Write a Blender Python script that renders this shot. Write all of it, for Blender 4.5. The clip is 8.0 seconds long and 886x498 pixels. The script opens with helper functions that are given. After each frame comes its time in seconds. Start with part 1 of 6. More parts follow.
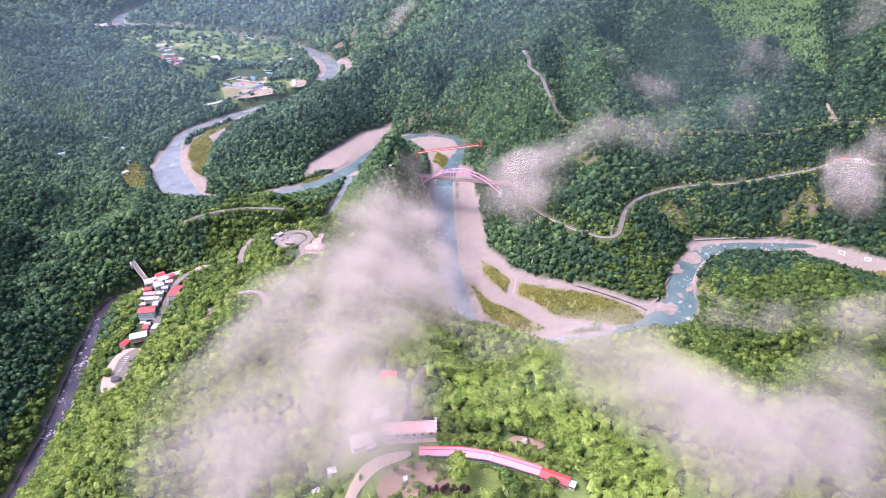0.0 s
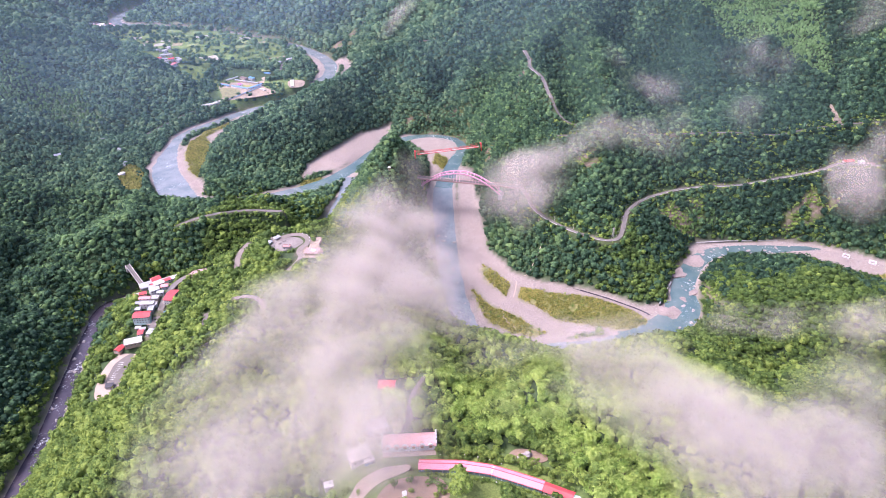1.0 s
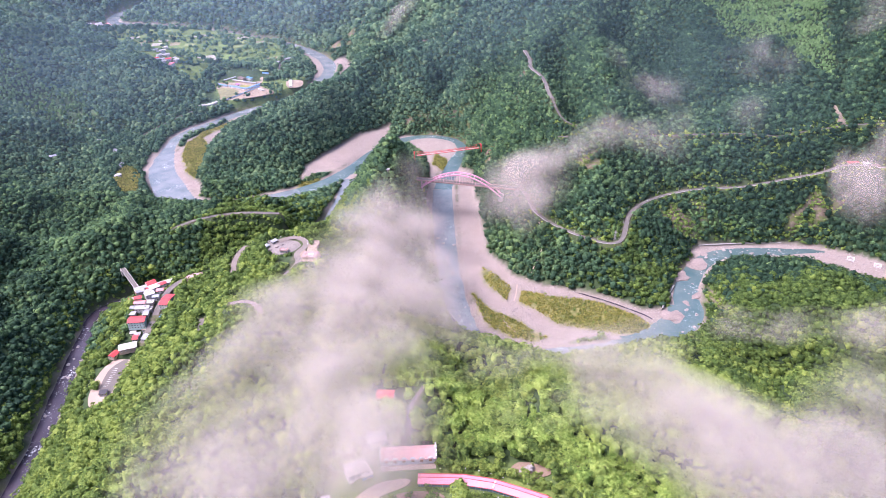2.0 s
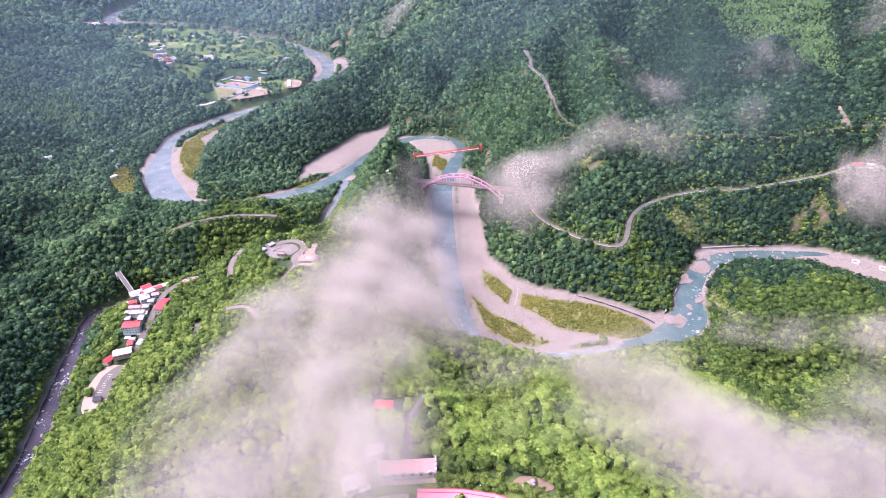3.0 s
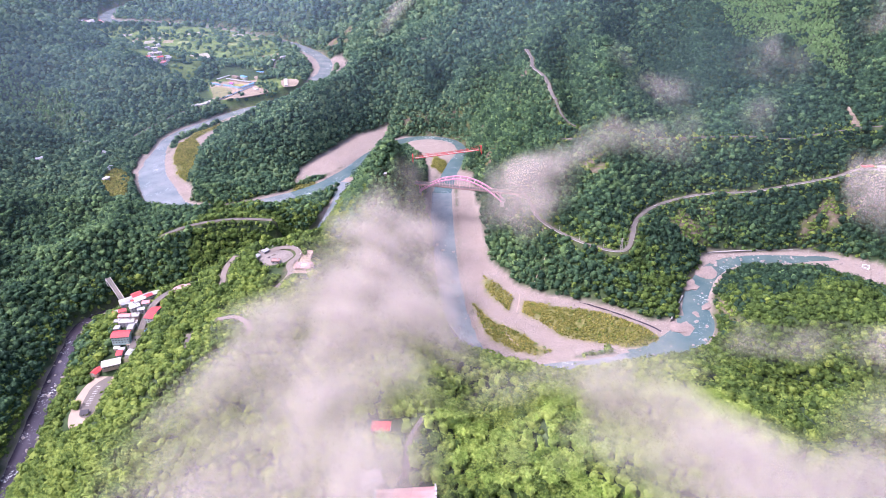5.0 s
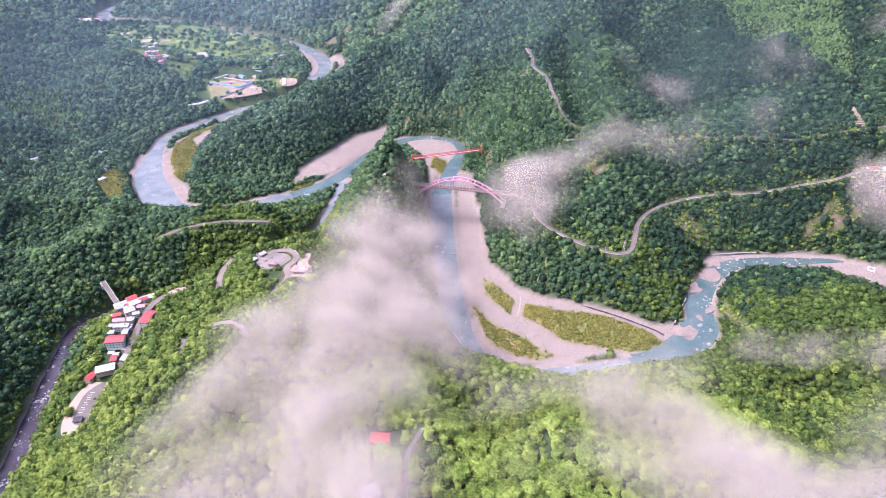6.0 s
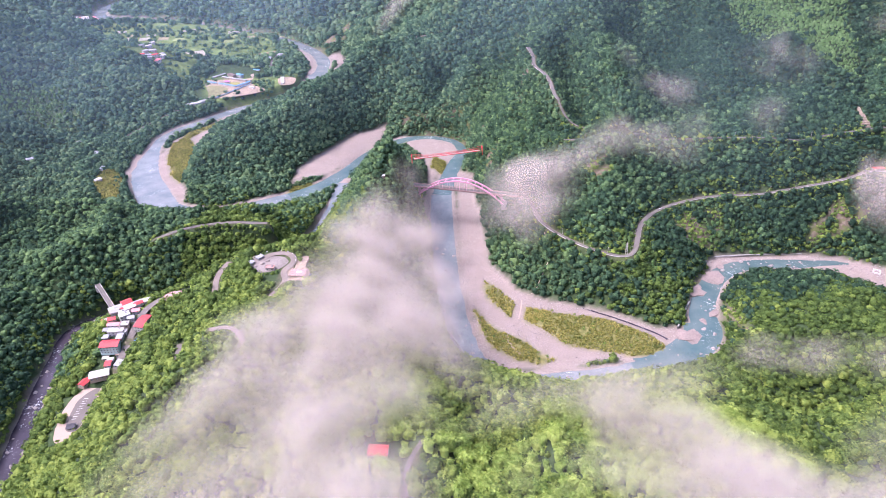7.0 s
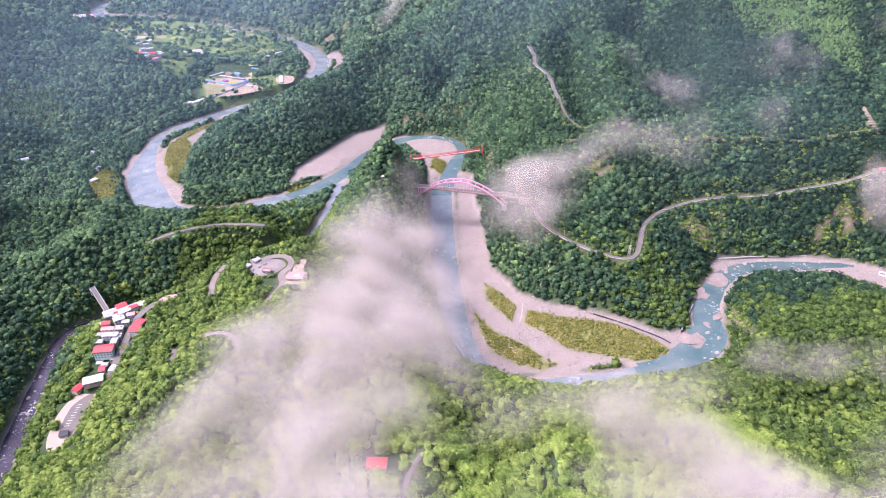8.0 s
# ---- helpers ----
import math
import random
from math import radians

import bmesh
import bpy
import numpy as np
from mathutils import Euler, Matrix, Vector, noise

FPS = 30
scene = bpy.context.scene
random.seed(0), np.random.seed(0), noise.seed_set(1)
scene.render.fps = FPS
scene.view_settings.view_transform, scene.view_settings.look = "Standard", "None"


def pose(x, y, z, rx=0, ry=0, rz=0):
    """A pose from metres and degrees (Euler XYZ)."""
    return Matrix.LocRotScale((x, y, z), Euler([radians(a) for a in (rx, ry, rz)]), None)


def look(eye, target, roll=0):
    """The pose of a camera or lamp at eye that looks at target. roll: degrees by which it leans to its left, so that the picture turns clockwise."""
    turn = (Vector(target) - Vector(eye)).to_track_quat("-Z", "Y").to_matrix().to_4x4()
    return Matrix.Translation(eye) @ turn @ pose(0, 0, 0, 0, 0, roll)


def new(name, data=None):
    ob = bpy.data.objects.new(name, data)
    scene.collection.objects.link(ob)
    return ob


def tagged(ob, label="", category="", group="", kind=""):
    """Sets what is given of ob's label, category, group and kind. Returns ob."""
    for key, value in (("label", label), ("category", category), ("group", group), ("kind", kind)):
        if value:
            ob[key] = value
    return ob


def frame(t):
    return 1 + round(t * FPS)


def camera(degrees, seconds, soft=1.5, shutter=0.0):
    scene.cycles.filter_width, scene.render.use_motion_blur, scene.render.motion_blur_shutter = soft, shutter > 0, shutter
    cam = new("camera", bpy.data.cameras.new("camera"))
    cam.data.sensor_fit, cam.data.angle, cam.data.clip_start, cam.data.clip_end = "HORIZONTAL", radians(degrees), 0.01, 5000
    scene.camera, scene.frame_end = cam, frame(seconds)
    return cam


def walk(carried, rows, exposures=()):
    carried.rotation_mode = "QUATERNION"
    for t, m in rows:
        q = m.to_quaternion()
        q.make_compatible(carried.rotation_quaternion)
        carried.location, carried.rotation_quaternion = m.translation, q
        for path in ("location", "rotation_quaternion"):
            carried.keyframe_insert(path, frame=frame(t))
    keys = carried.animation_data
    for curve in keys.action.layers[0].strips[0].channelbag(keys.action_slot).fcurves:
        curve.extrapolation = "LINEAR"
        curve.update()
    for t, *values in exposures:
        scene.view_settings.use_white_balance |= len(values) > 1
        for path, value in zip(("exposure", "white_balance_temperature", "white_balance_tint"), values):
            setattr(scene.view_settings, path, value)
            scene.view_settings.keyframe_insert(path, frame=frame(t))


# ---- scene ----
# camera and its flight
cam = camera(64.69, 8.0, soft=0.62)
PATH = [
    (0, (0.00, 0.00, 534.38), (0.00, 256.78, 379.25), -0.63),
    (1, (-0.31, 13.18, 532.30), (-0.06, 269.84, 376.96), -0.61),
    (2, (-0.63, 26.41, 530.20), (-0.14, 282.89, 374.58), -0.59),
    (3, (-0.95, 39.68, 528.10), (-0.24, 295.94, 372.12), -0.57),
    (4, (-1.26, 52.99, 525.99), (-0.35, 308.98, 369.57), -0.56),
    (5, (-1.58, 66.34, 523.88), (-0.47, 322.00, 366.93), -0.54),
    (6, (-1.90, 79.73, 521.76), (-0.62, 335.02, 364.20), -0.52),
    (7, (-2.22, 93.17, 519.63), (-0.78, 348.03, 361.39), -0.50),
    (8, (-2.54, 106.64, 517.50), (-0.95, 361.03, 358.49), -0.48),
]
walk(cam, [(t, look(eye, target, roll)) for t, eye, target, roll in PATH], [(0, 1.31, 5850, 30), (8, 1.31, 5850, 30)])

# daylight under thin high cloud
world = bpy.data.worlds.new("overcast_day")
scene.world = world
world.use_nodes = True
wn = world.node_tree.nodes
sky = wn.new("ShaderNodeTexSky")
sky.sky_type, sky.sun_disc = "NISHITA", False
SUN_UP, SUN_ROUND = 56.0, -100.0
sky.sun_elevation, sky.sun_rotation = radians(SUN_UP), radians(SUN_ROUND)
sky.air_density, sky.dust_density, sky.ozone_density = 1.0, 4.0, 1.0
world.node_tree.links.new(sky.outputs[0], wn["Background"].inputs["Color"])
wn["Background"].inputs["Strength"].default_value = 0.126
sun = new("sun", bpy.data.lights.new("sun", "SUN"))
sun.data.energy, sun.data.angle, sun.data.color = 2.6, radians(22), (1.0, 0.95, 0.90)
sun_way = Vector((math.sin(radians(SUN_ROUND)) * math.cos(radians(SUN_UP)), math.cos(radians(SUN_ROUND)) * math.cos(radians(SUN_UP)), math.sin(radians(SUN_UP))))
sun.matrix_world = look(sun_way * 900, (0, 0, 0))
scene.cycles.transparent_max_bounces = 32


# ---------------------------------------------------------------- materials
class Nodes:
    """A small helper that wires the nodes of one material."""

    def __init__(self, name, rough=0.8, metal=0.0):
        self.mat = bpy.data.materials.new(name)
        self.mat.use_nodes = True
        self.tree = self.mat.node_tree
        self.bsdf = self.tree.nodes["Principled BSDF"]
        self.bsdf.inputs["Roughness"].default_value = rough
        self.bsdf.inputs["Metallic"].default_value = metal
        self.bsdf.inputs["Specular IOR Level"].default_value = 0.3

    def add(self, kind, **values):
        node = self.tree.nodes.new(kind)
        for key, value in values.items():
            node.inputs[key.replace("_", " ")].default_value = value
        return node

    def link(self, a, b):
        self.tree.links.new(a, b)

    def place(self):
        return self.tree.nodes.new("ShaderNodeNewGeometry").outputs["Position"]

    def local(self):
        return self.tree.nodes.new("ShaderNodeTexCoord").outputs["Object"]

    def noise(self, scale, detail=4.0, rough=0.55, where=None):
        n = self.add("ShaderNodeTexNoise", Scale=scale, Detail=detail, Roughness=rough)
        self.link(where or self.place(), n.inputs["Vector"])
        return n.outputs["Fac"]

    def ramp(self, fac, stops):
        r = self.tree.nodes.new("ShaderNodeValToRGB")
        while len(r.color_ramp.elements) < len(stops):
            r.color_ramp.elements.new(0.5)
        for e, (at, c) in zip(r.color_ramp.elements, stops):
            e.position, e.color = at, ((*c, 1) if len(c) == 3 else c)
        self.link(fac, r.inputs["Fac"])
        return r.outputs["Color"]

    def mix(self, fac, a, b, blend="MIX"):
        m = self.tree.nodes.new("ShaderNodeMixRGB")
        m.blend_type = blend
        for i, v in enumerate((fac, a, b)):
            if isinstance(v, bpy.types.NodeSocket):
                self.link(v, m.inputs[i])
            elif i == 0:
                m.inputs[0].default_value = v
            else:
                m.inputs[i].default_value = (*v, 1)
        return m.outputs[0]

    def calc(self, op, a, b=0.0, clamp=False):
        m = self.tree.nodes.new("ShaderNodeMath")
        m.operation, m.use_clamp = op, clamp
        for i, v in enumerate((a, b)):
            if isinstance(v, bpy.types.NodeSocket):
                self.link(v, m.inputs[i])
            else:
                m.inputs[i].default_value = v
        return m.outputs[0]

    def attr(self, name):
        a = self.tree.nodes.new("ShaderNodeAttribute")
        a.attribute_name = name
        return a.outputs["Fac"]

    def color(self, socket):
        self.link(socket, self.bsdf.inputs["Base Color"])
        return self

    def bump(self, height, distance=0.5, strength=0.6):
        b = self.add("ShaderNodeBump", Strength=strength, Distance=distance)
        self.link(height, b.inputs["Height"])
        self.link(b.outputs["Normal"], self.bsdf.inputs["Normal"])
        return self


def dull(name, base, rough=0.8, spread=0.25, size=0.4, metal=0.0, coarse=0.05):
    """A weathered plain surface: a base colour with fine grain and broad stains, and a little relief."""
    n = Nodes(name, rough, metal)
    fine, broad = n.noise(1 / size, 5), n.noise(coarse, 3)
    dark, light = tuple(c * (1 - spread) for c in base), tuple(min(1.0, c * (1 + spread * 0.6)) for c in base)
    tone = n.calc("ADD", n.calc("MULTIPLY", fine, 0.55), n.calc("MULTIPLY", broad, 0.45))
    n.color(n.ramp(tone, [(0.32, dark), (0.68, light)])).bump(fine, 0.08, 0.4)
    return n.mat


def make_ground():
    n = Nodes("hillside_ground", 0.95)
    soil = n.ramp(n.noise(0.08, 6), [(0.3, (0.024, 0.045, 0.018)), (0.7, (0.055, 0.085, 0.032))])
    grass = n.ramp(n.noise(0.12, 6, 0.65), [(0.3, (0.07, 0.09, 0.026)), (0.5, (0.155, 0.15, 0.046)), (0.72, (0.27, 0.235, 0.09))])
    stones = n.ramp(n.noise(0.65, 8, 0.78), [(0.3, (0.12, 0.096, 0.086)), (0.52, (0.285, 0.23, 0.208)), (0.75, (0.42, 0.35, 0.32))])
    stones = n.mix(n.ramp(n.noise(0.05, 7, 0.7), [(0.42, (0, 0, 0)), (0.58, (0.8, 0.8, 0.8))]), stones, (0.235, 0.188, 0.165))
    bare = n.ramp(n.noise(0.2, 7, 0.65), [(0.3, (0.09, 0.062, 0.045)), (0.7, (0.235, 0.18, 0.145))])
    bare = n.mix(n.ramp(n.noise(0.07, 5, 0.65), [(0.46, (0, 0, 0)), (0.56, (1, 1, 1))]), bare, (0.115, 0.125, 0.042))
    field = n.ramp(n.calc("ADD", n.calc("MULTIPLY", n.noise(0.05, 5), 0.5), n.calc("MULTIPLY", n.noise(0.45, 5, 0.7), 0.5)), [(0.36, (0.07, 0.105, 0.028)), (0.62, (0.16, 0.215, 0.065))])
    c = n.mix(n.attr("field"), soil, field)
    c = n.mix(n.attr("bare"), c, bare)
    c = n.mix(n.attr("gravel"), c, stones)
    c = n.mix(n.attr("grass"), c, grass)
    n.color(c).bump(n.noise(0.6, 6, 0.7), 0.8, 0.5)
    return n.mat


def make_leaves(name, dark, mid, light):
    n = Nodes(name, 0.75)
    n.bsdf.inputs["Specular IOR Level"].default_value = 0.15
    leaf = n.tree.nodes.new("ShaderNodeNewGeometry").outputs["Random Per Island"]
    clump, spray = n.noise(0.55, 3, 0.6), n.noise(1.5, 4, 0.65)
    t = n.calc("ADD", n.calc("MULTIPLY", n.attr("tint"), 0.66), n.calc("MULTIPLY", leaf, 0.34))
    t = n.calc("ADD", t, n.calc("MULTIPLY", n.calc("SUBTRACT", clump, 0.5), 0.85))
    t = n.calc("ADD", t, n.calc("MULTIPLY", n.calc("SUBTRACT", spray, 0.5), 1.15))
    n.color(n.ramp(t, [(0.1, dark), (0.5, mid), (0.9, light)]))
    n.bump(n.calc("ADD", clump, n.calc("MULTIPLY", spray, 0.6)), 1.3, 0.7)
    glow, blend = n.tree.nodes.new("ShaderNodeBsdfTranslucent"), n.tree.nodes.new("ShaderNodeMixShader")
    n.link(n.bsdf.inputs["Base Color"].links[0].from_socket, glow.inputs["Color"])
    blend.inputs[0].default_value = 0.3
    n.link(n.bsdf.outputs[0], blend.inputs[1])
    n.link(glow.outputs[0], blend.inputs[2])
    n.link(blend.outputs[0], n.tree.nodes["Material Output"].inputs["Surface"])
    return n.mat


def make_water(name, deep, shallow, foam_at):
    n = Nodes(name, 0.18)
    where = n.place()
    broad, ripple = n.noise(0.03, 4, 0.6), n.noise(0.35, 6, 0.7)
    c = n.ramp(broad, [(0.3, deep), (0.7, shallow)])
    foam = n.ramp(n.calc("ADD", n.calc("MULTIPLY", n.noise(0.45, 7, 0.75), 0.65), n.calc("MULTIPLY", n.noise(0.035, 3), 0.35)), [(foam_at, (0, 0, 0)), (foam_at + 0.09, (1, 1, 1))])
    n.color(n.mix(foam, c, (0.72, 0.74, 0.76))).bump(ripple, 0.35, 0.5)
    n.link(n.ramp(foam, [(0.0, (0.16, 0.16, 0.16)), (1.0, (0.8, 0.8, 0.8))]), n.bsdf.inputs["Roughness"])
    return n.mat


M_GROUND = make_ground()
# valley and hillside leaves carry the blue of haze in their colour
M_HAZED_VALLEY = make_leaves("haze_tinted_valley_foliage", (0.026, 0.057, 0.041), (0.066, 0.135, 0.077), (0.198, 0.290, 0.132))
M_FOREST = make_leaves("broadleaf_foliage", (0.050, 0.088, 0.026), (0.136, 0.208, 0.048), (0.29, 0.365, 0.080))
M_HAZED_MIDWOOD = make_leaves("haze_tinted_hillside_foliage", (0.025, 0.056, 0.036), (0.066, 0.130, 0.066), (0.185, 0.285, 0.106))
M_PALEBAMBOO = make_leaves("pale_bamboo_foliage", (0.066, 0.125, 0.045), (0.128, 0.222, 0.074), (0.195, 0.300, 0.108))
M_BAMBOO = make_leaves("bamboo_foliage", (0.105, 0.185, 0.045), (0.255, 0.372, 0.080), (0.43, 0.525, 0.135))
M_PURPLE = make_leaves("purple_foliage", (0.03, 0.012, 0.02), (0.07, 0.03, 0.045), (0.13, 0.06, 0.08))
M_RIVER = make_water("silty_river_water", (0.115, 0.15, 0.16), (0.235, 0.24, 0.248), 0.585)
M_STREAM = make_water("dark_stream_water", (0.030, 0.024, 0.034), (0.072, 0.059, 0.077), 0.565)
M_TEAL = make_water("clear_teal_water", (0.05, 0.102, 0.108), (0.125, 0.162, 0.158), 0.58)
M_ASPHALT = dull("worn_asphalt", (0.155, 0.134, 0.124), 0.9, 0.25, 0.8)
M_WARMROAD = dull("worn_beige_concrete", (0.215, 0.178, 0.158), 0.9, 0.25, 0.8)
M_TUSSOCK = make_leaves("river_grass", (0.10, 0.14, 0.036), (0.27, 0.265, 0.066), (0.44, 0.37, 0.115))
M_CONCRETE = dull("pale_concrete", (0.36, 0.335, 0.325), 0.85, 0.3, 0.6)
M_WHITE = dull("white_plaster", (0.56, 0.53, 0.52), 0.7, 0.12, 0.8)
M_CREAM = dull("cream_concrete", (0.38, 0.29, 0.235), 0.8, 0.18, 0.8)
M_RED = dull("red_sheet_roof", (0.55, 0.07, 0.075), 0.5, 0.25, 0.7)
M_PINKROOF = dull("faded_pink_roof", (0.72, 0.26, 0.26), 0.55, 0.2, 0.9)
M_PINK = dull("pink_painted_steel", (0.72, 0.35, 0.48), 0.45, 0.15, 0.8)
M_BRIDGERED = dull("red_painted_steel", (0.62, 0.05, 0.06), 0.5, 0.2, 0.8)
M_GREY = dull("grey_sheet_roof", (0.34, 0.34, 0.36), 0.5, 0.25, 0.7)
M_PALEROOF = dull("pale_sheet_roof", (0.47, 0.435, 0.415), 0.5, 0.15, 0.7)
M_BLUE = dull("blue_sheet_roof", (0.12, 0.30, 0.55), 0.5, 0.2, 0.8)
M_DARKGLASS = dull("dark_window_glass", (0.05, 0.06, 0.07), 0.15, 0.3, 2.0)
M_TIMBER = dull("tree_bark", (0.12, 0.09, 0.065), 0.95, 0.35, 0.3)
M_ROCK = dull("grey_river_rock", (0.33, 0.285, 0.27), 0.9, 0.4, 1.2)
M_PINKROCK = dull("pale_pink_river_rock", (0.255, 0.20, 0.182), 0.9, 0.4, 2.0)
M_LAWN = dull("mown_lawn", (0.15, 0.19, 0.048), 0.95, 0.5, 1.2)
M_EARTH = dull("red_brown_earth", (0.255, 0.175, 0.13), 0.95, 0.3, 1.2)
M_YARD = dull("grey_rubble_yard", (0.24, 0.205, 0.19), 0.95, 0.45, 1.6)
M_SAND = dull("brown_sandy_ground", (0.31, 0.235, 0.18), 0.95, 0.3, 3.0)
M_STRAW = dull("dry_yellow_grass", (0.27, 0.25, 0.075), 0.95, 0.3, 3.0)
M_FIELD = dull("worn_brown_green_field", (0.205, 0.19, 0.10), 0.95, 0.35, 6.0)
M_BRICK = dull("brown_tile_roof", (0.20, 0.13, 0.115), 0.7, 0.25, 1.0)
M_MAGENTA = dull("magenta_canvas", (0.50, 0.10, 0.36), 0.6, 0.2, 0.8)
M_SLATE = dull("dark_slate_roof", (0.06, 0.055, 0.065), 0.6, 0.25, 0.8)
M_LINE = dull("white_road_paint", (0.75, 0.74, 0.72), 0.8, 0.15, 0.5)


# ---------------------------------------------------------------- plan of the valley (x right, y ahead, metres)
# the river, upstream from the gravel flats to the right, downstream round the bends to the left: x, y, water width
RIVER_UP = [(545, 872, 5), (520, 876, 12), (490, 873, 18), (427, 878, 20), (372, 862, 26), (335, 815, 26), (313, 767, 32), (312, 722, 34), (255, 680, 24), (190, 668, 20), (119, 656, 22), (60, 660, 24), (32, 690, 28), (20, 740, 30), (10, 810, 30), (4, 902, 34), (2, 992, 36), (2, 1095, 30)]
RIVER_DOWN = [
    (2, 1095, 30),
    (21, 1202, 24),
    (46, 1270, 20),
    (26, 1320, 18),
    (-36, 1340, 18),
    (-96, 1306, 20),
    (-138, 1240, 24),
    (-170, 1165, 26),
    (-225, 1104, 32),
    (-280, 1070, 40),
    (-345, 1035, 40),
    (-425, 1048, 50),
    (-456, 1090, 52),
    (-482, 1134, 50),
    (-506, 1182, 44),
    (-519, 1236, 33),
    (-529, 1297, 22),
    (-531, 1344, 22),
    (-510, 1392, 22),
    (-477, 1430, 22),
    (-442, 1478, 24),
    (-410, 1512, 28),
    (-338, 1551, 36),
    (-291, 1660, 30),
    (-279, 1770, 30),
    (-287, 1850, 30),
    (-335, 1945, 30),
    (-428, 2050, 32),
    (-563, 2138, 30),
    (-706, 2224, 30),
    (-850, 2280, 36),
    (-970, 2300, 36),
    (-1055, 2335, 38),
    (-1082, 2420, 44),
    (-1072, 2500, 48),
    (-1040, 2590, 50),
]
RIVER_DOWN += [
    (-960, 2760, 40),
]
STREAM = [(-366, 300, 19), (-380, 400, 19), (-386, 450, 19), (-391, 496, 18), (-399, 546, 20), (-409, 595, 19), (-417, 640, 19), (-424, 685, 18), (-430, 726, 19), (-418, 748, 18), (-378, 782, 16), (-300, 815, 14), (-228, 865, 17), (-188, 930, 19), (-174, 985, 20), (-163, 1060, 20), (-157, 1140, 20)]
# ridges and shoulders of the ground under the trees: x, y, z
RIDGES = [
    [(0, -300, 150), (0, 100, 185), (0, 240, 197), (0, 330, 199), (-12, 380, 196), (-70, 450, 178), (-120, 520, 158), (-150, 590, 136), (-165, 650, 117), (-168, 710, 112), (-150, 780, 84), (-118, 850, 66), (-92, 920, 84), (-80, 965, 120), (-73, 1005, 134), (-68, 1045, 112), (-62, 1095, 66), (-58, 1135, 44), (-50, 1180, 14)],
    [(-102, 1010, 112), (-90, 1008, 126), (-73, 1005, 134), (-52, 1010, 118)],
    [(-112, 962, 92), (-80, 965, 120), (-58, 965, 104)],
]
RIDGES += [
    [(-12, 380, 196), (50, 425, 158), (85, 470, 128), (125, 530, 92), (130, 585, 56), (130, 620, 26)],
    [(60, 320, 196), (110, 340, 188), (170, 420, 160), (205, 475, 136), (222, 530, 102), (240, 585, 68), (252, 612, 48), (262, 650, 18)],
    [(385, 575, 74), (400, 530, 104), (425, 485, 124), (480, 470, 136)],
    [(376, 792, 18), (393, 748, 42), (424, 694, 64), (470, 665, 68), (540, 655, 64), (640, 650, 76), (800, 640, 100)],
    [(470, 665, 68), (510, 710, 50), (545, 745, 26)],
]
RIDGES += [
    [(336, 668, 10), (356, 622, 34), (405, 580, 52), (470, 560, 66), (560, 545, 84)],
    [(170, 420, 160), (400, 400, 150), (700, 450, 200), (1100, 500, 260)],
    [(-70, 300, 186), (-150, 350, 165), (-250, 378, 128), (-312, 392, 98), (-352, 408, 60)],
    [(-120, 520, 158), (-200, 540, 122), (-255, 560, 92), (-310, 585, 58)],
    [(-168, 710, 112), (-245, 735, 96), (-310, 720, 72)],
    [(-245, 735, 96), (-212, 795, 92), (-176, 845, 62), (-152, 880, 44)],
]
RIDGES += [
    [(-900, 980, 150), (-691, 950, 94), (-560, 940, 74), (-434, 940, 58), (-383, 925, 62), (-318, 955, 46), (-255, 968, 42), (-195, 1000, 22)],
    [(-411, 785, 49), (-440, 825, 76), (-470, 880, 80)],
    [(-500, 770, 48), (-560, 810, 80), (-700, 760, 150), (-900, 650, 260), (-1300, 600, 400)],
    [(-470, 600, 70), (-560, 500, 130), (-800, 420, 250)],
    [(-1700, 1500, 420), (-1300, 1520, 290), (-1037, 1600, 182), (-909, 1620, 152), (-826, 1640, 112), (-692, 1600, 84), (-600, 1560, 46), (-520, 1490, 14)],
]
RIDGES += [
    [(-1000, 1260, 120), (-854, 1250, 76), (-745, 1250, 72), (-660, 1180, 26)],
    [(-820, 1800, 34), (-690, 1760, 52), (-640, 1690, 48), (-560, 1640, 22)],
    [(-440, 1190, 10), (-417, 1182, 30), (-385, 1215, 48), (-325, 1230, 74), (-249, 1295, 80), (-208, 1420, 80), (-163, 1490, 98), (-120, 1535, 116), (-60, 1555, 125), (0, 1560, 130), (60, 1570, 150), (100, 1575, 186), (150, 1590, 210), (330, 1700, 330), (600, 1800, 520)],
    [(0, 1560, 130), (-22, 1450, 96), (-32, 1375, 46)],
    [(290, 1400, 237), (187, 1450, 208), (139, 1430, 178), (82, 1420, 122), (36, 1390, 80), (12, 1360, 48)],
    [(330, 1700, 330), (290, 1400, 237), (268, 1300, 197), (277, 1110, 169), (240, 1000, 128), (204, 900, 97), (200, 860, 72)],
]
RIDGES += [
    [(290, 1400, 237), (160, 1330, 180), (150, 1245, 158), (119, 1200, 106), (80, 1190, 50)],
    [(600, 1800, 520), (440, 1680, 335), (455, 1550, 276), (480, 1420, 244), (514, 1310, 216), (566, 1222, 195), (594, 1152, 180), (612, 1100, 166)],
    [(900, 1700, 560), (740, 1480, 372), (650, 1340, 262), (622, 1240, 208), (622, 1150, 178)],
    [(1200, 1300, 520), (800, 1180, 320), (710, 1150, 249), (638, 1080, 190), (620, 1015, 142)],
    [(1000, 900, 240), (760, 930, 150), (660, 960, 100)],
    [(-126, 2080, 100), (-250, 1960, 50), (-150, 1820, 70), (-230, 1730, 20)],
]
